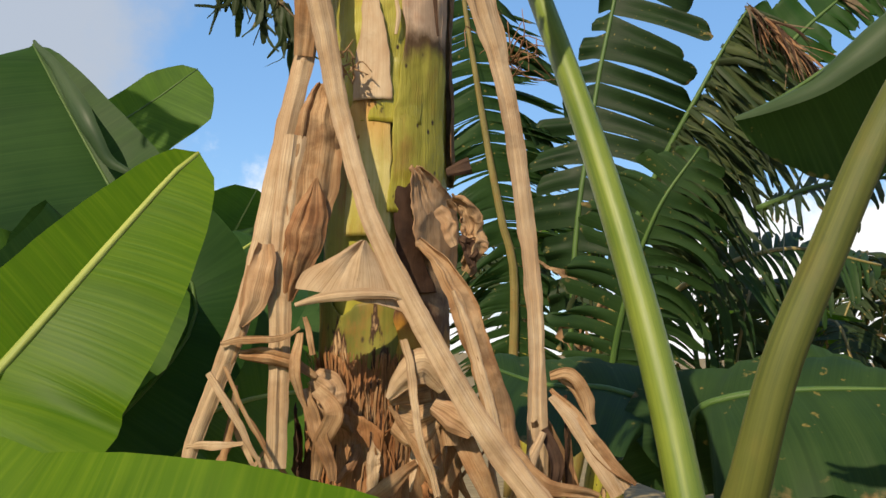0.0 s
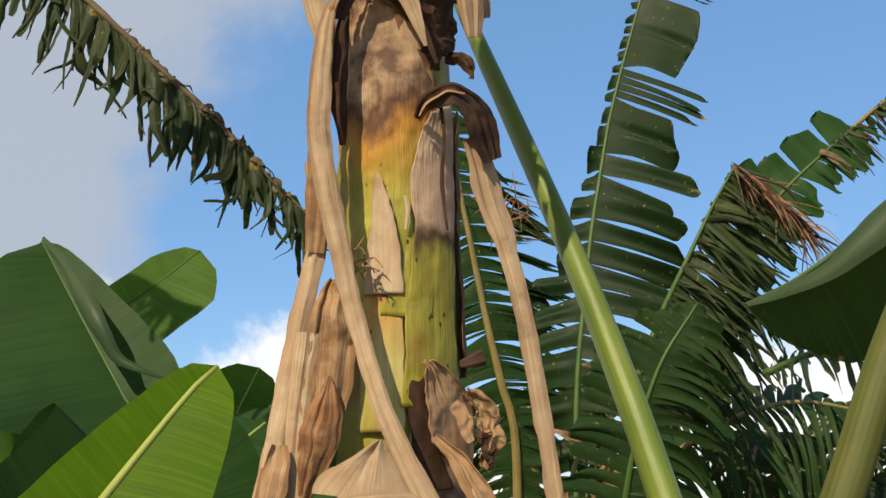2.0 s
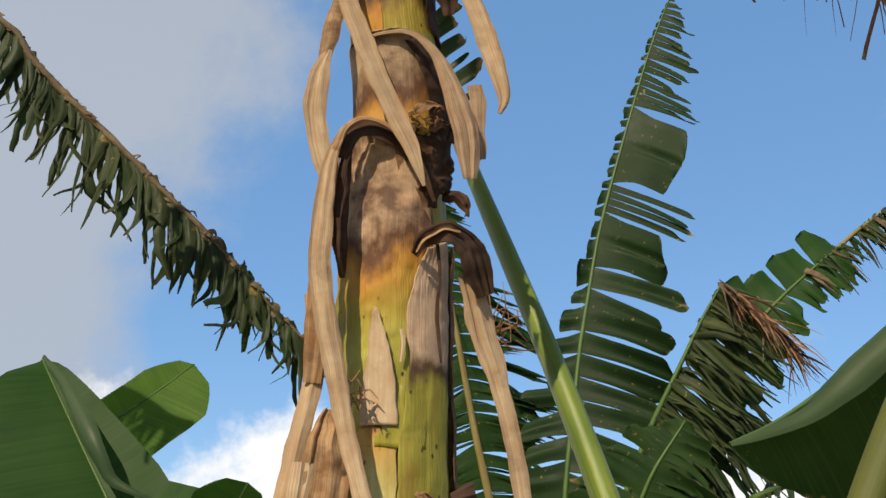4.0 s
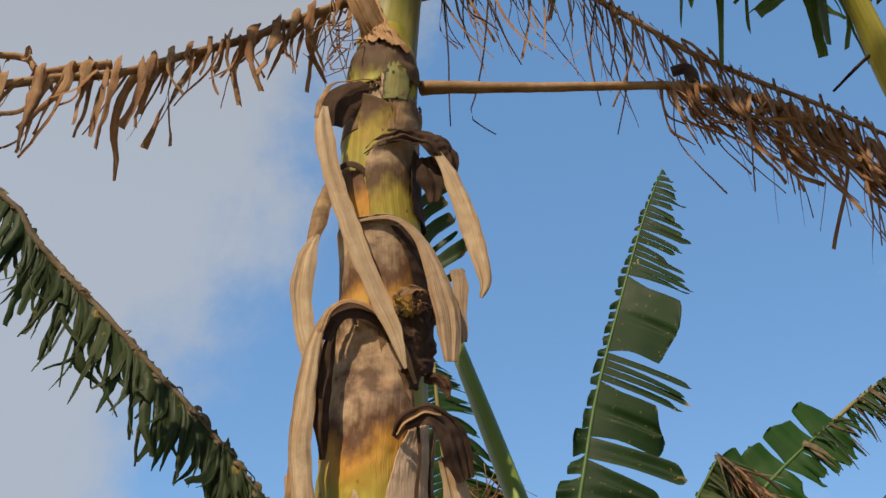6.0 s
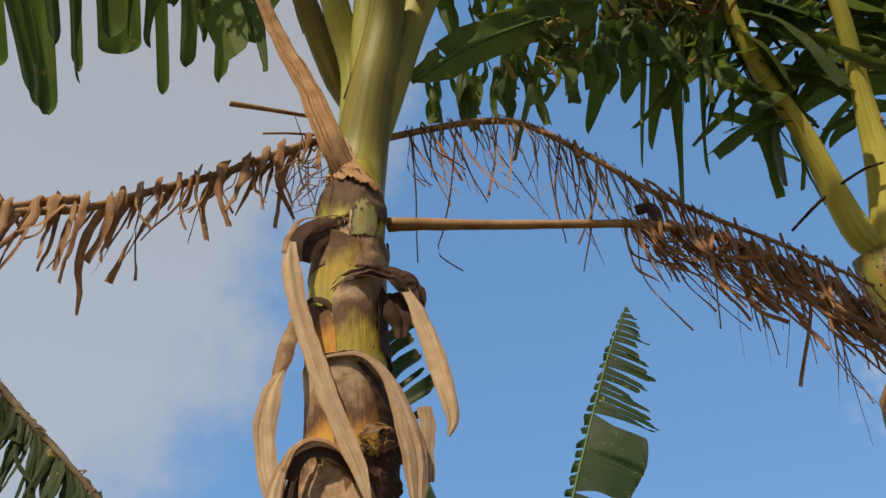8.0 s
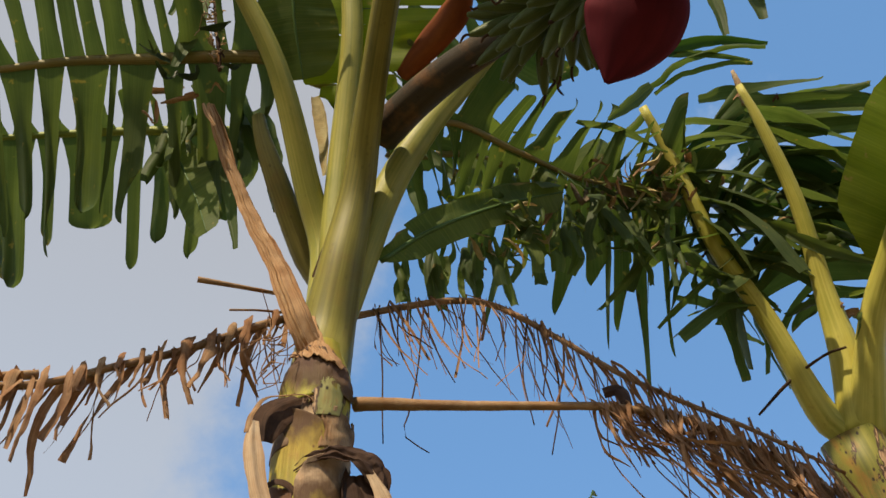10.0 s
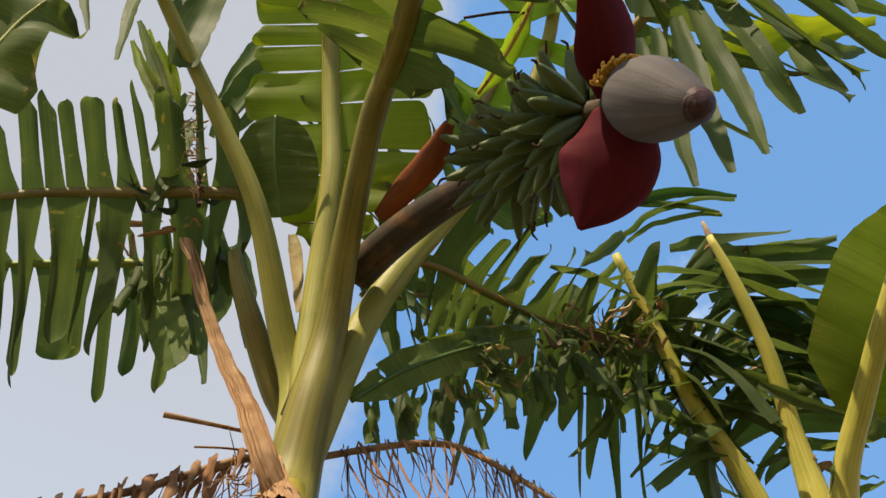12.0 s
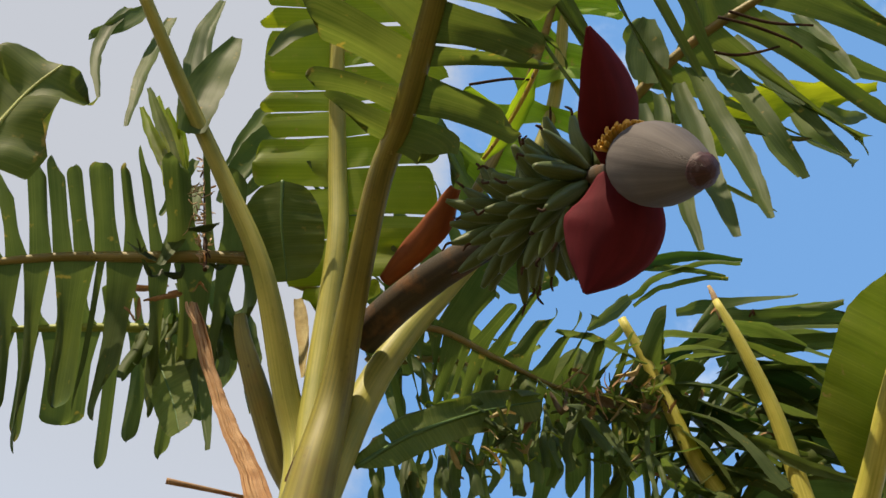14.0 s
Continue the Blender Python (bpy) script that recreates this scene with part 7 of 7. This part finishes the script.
leaf(behind, [(0.646, 7.600, 0.625), *[(0.658, 7.550, 2.123), (0.564, 7.500, 2.560), (0.459, 7.500, 3.049), (0.356, 7.500, 3.600), (0.276, 7.500, 4.040), (0.215, 7.500, 4.448), (0.166, 7.500, 4.916)]], (0.50, 0.55), (0.2, -0.9, 0.2), 0.040, "leaf_far", "rib_old", tears=(64, 60), bend=(0.35, 0.35), fold=(0.0, 0.0), gap=0.3, seed=62, start=0.12, slant=-0.2, wild=0.4, clump=True, tip="point", ragged=0.15)
leaf(behind, [(1.188, 6.400, 1.208), (1.403, 6.300, 1.894), (1.718, 6.200, 2.167), (2.157, 6.100, 2.304), (2.646, 6.000, 2.209)], (0.6, 0.7), (0.0, -0.5, 0.85), 0.03, "leaf_far", "rib_old", tears=(34, 40), bend=(0.5, 0.95), fold=(0.0, -0.2), gap=0.3, seed=63, slant=0.2, wild=0.3)
leaf(behind, [(0.949, 5.600, 1.147), (1.044, 5.500, 1.859), (1.198, 5.400, 2.387), (1.434, 5.400, 2.751)], (0.35, 0.45), (0.1, -0.9, 0.3), 0.02, "leaf_far", "rib_green", tears=(18, 24), bend=(0.3, 0.5), fold=(0.0, 0.0), gap=0.2, seed=64, start=0.15)
petiole(behind, [(0.886, 6.400, 0.732), (1.082, 6.400, 1.614), (1.165, 6.400, 1.960)], (0.06, 0.05, 0.04), "petiole_olive")
wisps("fibre_tuft", [((0.594, 7.400, 3.756), 22)], 0.45, 0.05, "dry_red", behind, 33, 0.006, -0.2)

# ---- neighbour with bright petioles beyond the crown ----
crown2 = empty_at("banana_plant", (1.75, 2.5, 0.0), "neighbouring banana plant with yellow-green petioles and torn leaves", "banana plant", "banana plants")
part("pseudostem", tube(Sheets(), [(1.75, 2.5, -0.02), (1.72, 2.48, 1.5), (1.467, 2.420, 2.941), (1.506, 2.410, 3.136), (1.503, 2.380, 3.334), (1.434, 2.330, 3.551)], (0.15, 0.13, 0.12, 0.115, 0.11, 0.09), (0, 1, 0), 18, 30), "stem_low", crown2)
for pts, rad in (
    ([(1.452, 2.320, 3.549), (1.370, 2.317, 3.618), (1.220, 2.190, 3.861), (1.069, 2.081, 4.046), (0.952, 1.961, 4.265), (0.844, 1.860, 4.441)], (0.05, 0.038, 0.030, 0.026, 0.021, 0.014)),
    ([(1.465, 2.314, 3.546), (1.446, 2.222, 3.758), (1.404, 2.140, 3.951), (1.331, 1.996, 4.196), (1.232, 1.875, 4.404), (1.165, 1.813, 4.540)], (0.066, 0.050, 0.031, 0.026, 0.022, 0.012)),
    ([(1.479, 2.308, 3.543), (1.482, 2.096, 3.783), (1.518, 1.914, 3.929), (1.565, 1.621, 4.121)], (0.06, 0.04, 0.034, 0.028)),
):
    petiole(crown2, pts, rad, "petiole_bright", (0.1, 0.5, 0.8), 0.2)
leaf(crown2, [(1.497, 2.272, 4.039), (1.402, 2.100, 4.324), (1.297, 1.971, 4.542), (1.225, 1.896, 4.689)], (0.44, 0.36), VIEW_DIR, 0.014, "leaf_dim", "petiole_shade_olive", tears=(9, 14), bend=(0.1, 0.5), fold=(0, 0.0), gap=0.35, seed=71, wild=0.35, shape="blunt", slant=-0.35)
leaf(crown2, [(1.588, 2.102, 3.984), (1.598, 1.967, 4.095), (1.631, 1.760, 4.230), (1.672, 1.483, 4.377)], (0.18, 0.2), (0, -0.9, 0.4), 0.02, "leaf_crown", "petiole_bright", bend=(0.15, 0.15), fold=(0.2, 0.2), seed=73, shape="full")
petiole(crown2, [(1.198, 2.368, 3.641), (1.276, 2.275, 3.700), (1.360, 2.193, 3.736), (1.414, 2.154, 3.740)], (0.004, 0.006, 0.005, 0.004), "dark_dry_and_shade", name="dead_twig", channel=0)


# broad strips that stand out sideways from the split leaf
split_leaf = part("leaf", ribbon(Sheets(), [(1.267, 2.098, 4.592), (1.369, 2.033, 4.591), (1.520, 1.967, 4.558), (1.648, 1.912, 4.522)], (0.03, 0.040, 0.042, 0.036), (0.1, -0.5, 0.8), 24, 7, 0.5, 0.008, (10, -15), 301, 8, 0.1, 0.0, 0.3, True), "leaf_dim", crown2, "broad folded strips of a split leaf")
for k, (pts, w) in enumerate((
    ([(1.212, 2.047, 4.679), (1.344, 1.963, 4.651), (1.469, 1.876, 4.620), (1.610, 1.789, 4.598)], 0.022),
    ([(1.384, 2.070, 4.530), (1.486, 2.049, 4.491), (1.610, 2.040, 4.426)], 0.026),
    ([(1.406, 2.116, 4.484), (1.526, 2.118, 4.417), (1.608, 2.122, 4.363)], 0.020),
    ([(0.958, 2.015, 4.794), (1.062, 1.913, 4.823), (1.187, 1.848, 4.816), (1.312, 1.801, 4.792)], 0.020),
    ([(0.979, 2.027, 4.779), (1.067, 1.950, 4.799), (1.175, 1.896, 4.792), (1.274, 1.864, 4.771)], 0.014),
    ([(1.321, 2.029, 4.642), (1.184, 2.136, 4.626), (1.080, 2.230, 4.598)], 0.030),
    ([(1.393, 2.166, 4.452), (1.294, 2.259, 4.426), (1.156, 2.347, 4.416)], 0.032),
    ([(1.105, 2.196, 4.561), (1.252, 2.183, 4.508), (1.378, 2.201, 4.431)], 0.028),
    ([(0.955, 2.059, 4.715), (0.870, 2.162, 4.669), (0.777, 2.216, 4.656)], 0.024),
    ([(1.500, 2.244, 4.328), (1.567, 2.259, 4.273), (1.692, 2.234, 4.212)], 0.020),
    ([(1.447, 2.206, 4.390), (1.547, 2.197, 4.339), (1.644, 2.186, 4.287)], 0.022),
)):
    part("leaf_strip", ribbon(Sheets(), pts, (w * 0.7, w, w, w * 0.7), (0.1, -0.5, 0.8), 20, 7, 0.8, 0.012, (0, (k * 47) % 100 - 50), 310 + k, 8, 0.2, 0.0, 0.4, True), "leaf_high" if k % 3 else "leaf_dim", split_leaf)
loose_strips("leaf_strip", split_leaf, (
    ([(1.257, 1.970, 4.629), (1.400, 1.950, 4.670), (1.551, 1.930, 4.713), (1.734, 1.920, 4.791)], 0.034),
    ([(1.131, 2.000, 4.492), (1.322, 1.980, 4.570), (1.525, 1.960, 4.595), (1.697, 1.950, 4.594)], 0.042),
    ([(1.276, 2.000, 4.441), (1.419, 2.000, 4.398), (1.554, 2.000, 4.301)], 0.036),
    ([(1.281, 2.020, 4.364), (1.436, 2.020, 4.305), (1.495, 2.020, 4.193)], 0.034),
    ([(0.936, 1.950, 4.706), (0.850, 1.960, 4.602), (0.771, 1.980, 4.529)], 0.024),
    ([(0.892, 1.900, 4.736), (1.005, 1.880, 4.832), (1.177, 1.860, 4.885), (1.358, 1.850, 4.879)], 0.022),
    ([(0.989, 1.900, 4.830), (1.127, 1.880, 4.822), (1.280, 1.870, 4.796)], 0.012),
    ([(1.101, 1.970, 4.672), (1.224, 1.950, 4.703), (1.373, 1.940, 4.657)], 0.024),
    ([(0.997, 2.020, 4.373), (1.118, 2.000, 4.520), (1.257, 1.980, 4.616)], 0.024),
    ([(1.144, 2.080, 4.191), (1.271, 2.060, 4.137), (1.420, 2.050, 4.098)], 0.026),
    ([(1.295, 2.050, 4.105), (1.396, 2.040, 4.036), (1.533, 2.030, 3.978)], 0.020),
    ([(1.119, 2.060, 4.272), (1.216, 2.060, 4.206), (1.313, 2.050, 4.237)], 0.030),
), ("leaf_dim", "leaf_shade", "leaf_far"), 1010)
part("dry_tip", tube(Sheets(), [(1.241, 1.930, 4.611), (1.223, 1.900, 4.673), (1.206, 1.880, 4.731)], (0.013, 0.012, 0.011, 0.006), (0, 1, 0), 9, 12, 0.2, 1.0, 0.3, 5), "dry_pale", split_leaf, "dried broken end of a petiole")



# right and up as the camera sees them; strips fan out to fit its view
RIGHT, VIEW_UP = np.array((1.0, 0.0, 0.0)), np.array((0.0, -0.75, 0.65))


def strip_cluster(owner, a, b, count, angles, length, width, seed, mats):
    """Wind-split strips that leave a petiole between a and b, each folded and drooping; angles in degrees from the
    camera's right, in its picture plane.
    """
    rng = np.random.RandomState(seed)
    a, b = np.array(a), np.array(b)
    for k in range(count):
        root = a + (b - a) * (k + rng.rand()) / count + rng.randn(3) * 0.012
        ang = math.radians(rng.uniform(*angles))
        d = unit(RIGHT * math.cos(ang) + VIEW_UP * math.sin(ang) + rng.randn(3) * 0.15)
        ln = length * rng.uniform(0.5, 1.15)
        mid = root + d * ln * 0.5 + np.array((0, 0, 0.03 * rng.rand()))
        tip = root + d * ln + np.array((0, 0, -ln * rng.uniform(0.0, 0.35))) + rng.randn(3) * 0.02
        w = width * rng.uniform(0.5, 1.5)
        sh = ribbon(Sheets(), [root, mid, tip], (w * 0.4, w, w, w * rng.uniform(0.3, 0.9)), (0.1 + 0.3 * rng.randn(), -0.5, 0.8), 16, 7, rng.uniform(0.1, 0.7), 0.006, (0, rng.uniform(-28, 28)), seed * 60 + k, 9, 0.25, 0.1, rng.choice([-0.5, 0.5]), True)
        part("leaf_strip", sh, mats[rng.randint(len(mats))], owner)


GREENS = ("leaf_dim", "leaf_high", "leaf_shade", "leaf_dim", "leaf_shade")
strip_cluster(split_leaf, (1.148, 2.140, 3.922), (0.893, 1.905, 4.329), 14, (-75, 25), 0.36, 0.030, 1, GREENS)
strip_cluster(split_leaf, (1.188, 2.178, 3.892), (0.855, 1.862, 4.385), 11, (150, 260), 0.34, 0.028, 2, GREENS)
strip_cluster(split_leaf, (1.404, 2.152, 4.061), (1.182, 1.849, 4.547), 12, (-30, 15), 0.46, 0.040, 3, GREENS)
strip_cluster(split_leaf, (1.421, 2.172, 4.032), (1.205, 1.889, 4.511), 10, (165, 235), 0.36, 0.034, 4, GREENS)
strip_cluster(split_leaf, (1.288, 2.310, 3.977), (1.136, 2.207, 4.187), 4, (-110, -60), 0.24, 0.020, 5, GREENS)


# ---- more plants of the grove, farther off ----
def grove_plant(place, height, leaves, seed, reach=1.2):
    """A banana plant with a bare stem and arching wind-torn leaves."""
    rng = np.random.RandomState(seed)
    base = np.array(place, float)
    ob = empty_at("banana_plant", place, "distant banana plant with arching torn green leaves", "banana plant", "banana plants")
    top = base + (0, 0, height)
    part("pseudostem", tube(Sheets(), [base - (0, 0, 0.02), base + (0.03, 0, height * 0.5), top], (0.14, 0.12, 0.08), (0, 1, 0), 14, 14), "stem", ob)
    for k in range(leaves):
        a = 2 * math.pi * (k + rng.uniform(-0.3, 0.3)) / leaves
        d = np.array((math.cos(a), math.sin(a), 0))
        r = reach * rng.uniform(0.75, 1.2)
        up = rng.uniform(0.25, 0.9)
        pts = [top - (0, 0, 0.1), top + d * r * 0.15 + (0, 0, r * 0.45 * up + 0.1), top + d * r * 0.5 + (0, 0, r * 0.75 * up), top + d * r * 0.9 + (0, 0, r * 0.6 * up), top + d * r * 1.25 + (0, 0, r * (0.6 * up - 0.5))]
        n = rng.randint(26, 44)
        leaf(ob, pts, (0.3, 0.3), (0, 0, 1), 0.022, rng.choice(["leaf_torn", "leaf_torn", "leaf_dark", "leaf"]), "rib_old", tears=(n, n), bend=(0.75, 0.75), fold=(0.1, 0.1), gap=0.4, seed=seed * 20 + k, start=0.2, wild=0.35, clump=True, cells=4, n=16, tip="point", ragged=0.15)
    return ob


grove_plant((2.7, 7.6, 0), 1.7, 8, 81)
grove_plant((1.0, 10.0, 0), 2.2, 8, 82)
grove_plant((4.4, 9.0, 0), 1.9, 8, 83)
grove_plant((-2.6, 7.5, 0), 1.0, 8, 84)
grove_plant((-4.6, 8.5, 0), 1.2, 8, 85)
grove_plant((-0.9, 9.0, 0), 1.0, 8, 86)
grove_plant((2.4, 5.0, 0), 0.9, 7, 87, 0.9)
grove_plant((-1.8, 4.4, 0), 0.7, 7, 88, 0.9)
grove_plant((-1.5, -3.5, 0), 1.6, 8, 89)
grove_plant((2.6, -3.0, 0), 1.7, 8, 90)
grove_plant((-4.5, 0.5, 0), 1.3, 8, 91)
grove_plant((4.0, 1.5, 0), 1.6, 8, 92)


# ---- dried scraps caught among the leaves ----
def scraps(owner, places, count, size, seed, mats=("dry", "leaf_worn", "leaf_worn", "dry_smoked")):
    """Single crumpled strips of dead leaf around the given places."""
    rng = np.random.RandomState(seed)
    for place in places:
        for k in range(count):
            a = np.array(place) + rng.randn(3) * size * 0.5
            d = unit(rng.randn(3) * (1, 0.6, 0.6) + (0, 0, -0.5)) * size * rng.uniform(0.5, 1.3)
            b = a + d
            w = size * rng.uniform(0.06, 0.2)
            sh = ribbon(Sheets(), [a, (a + b) / 2 + rng.randn(3) * size * 0.25, b], (w * 0.4, w, w * 0.3), (rng.randn(), rng.randn(), rng.randn()), 12, 4, rng.uniform(0.3, 1.5), size * 0.08, (0, rng.uniform(-150, 150)), seed * 50 + k, 18, 0.3, 0.2, 0.3, True)
            part("dead_scrap", sh, mats[rng.randint(len(mats))], owner)


scraps(plant, [(0.376, 1.926, 3.896), (0.469, 1.901, 3.940), (0.666, 1.977, 4.119), (0.808, 1.990, 4.130), (0.906, 2.037, 4.122)], 7, 0.11, 1, ("leaf_dim", "leaf_high", "dry", "leaf_shade"))
scraps(plant, [(0.687, 1.953, 4.198), (0.801, 1.986, 4.203), (0.913, 1.997, 4.220)], 3, 0.10, 2)
scraps(plant, [(-0.461, 1.660, 4.215), (-0.516, 1.694, 4.181), (-0.602, 1.708, 4.213)], 3, 0.09, 3)
scraps(crown2, [(0.940, 2.158, 4.216), (1.012, 2.179, 4.168), (1.290, 2.146, 4.277), (1.227, 2.050, 4.385)], 3, 0.11, 4)
scraps(crown2, [(1.369, 2.113, 4.118), (1.484, 2.197, 3.966), (1.117, 2.214, 4.088), (1.064, 2.172, 4.360), (1.287, 2.299, 4.141)], 6, 0.15, 5, ("leaf_dim", "leaf_high", "leaf_dim", "dry"))
scraps(behind, [(1.080, 6.200, 1.749), (1.148, 6.200, 1.552)], 9, 0.30, 6)
scraps(plant, [(0.696, 2.000, 4.235), (0.747, 2.000, 4.217), (0.804, 2.000, 4.215), (0.878, 2.000, 4.250), (0.914, 2.000, 4.196)], 6, 0.085, 7, ("dry_straw", "leaf_high", "dry_straw", "dry_worn"))
scraps(plant, [(0.324, 1.930, 3.888), (0.387, 1.930, 3.887), (0.436, 1.930, 3.929), (0.497, 1.950, 3.937)], 5, 0.075, 8, ("leaf_high", "dry_straw", "leaf_crown"))
scraps(crown2, [(0.914, 2.100, 4.101), (0.955, 2.100, 4.034), (1.198, 1.960, 4.578), (1.379, 1.960, 4.580)], 3, 0.07, 9, ("dry", "dry_straw", "dark_dry_and_shade"))
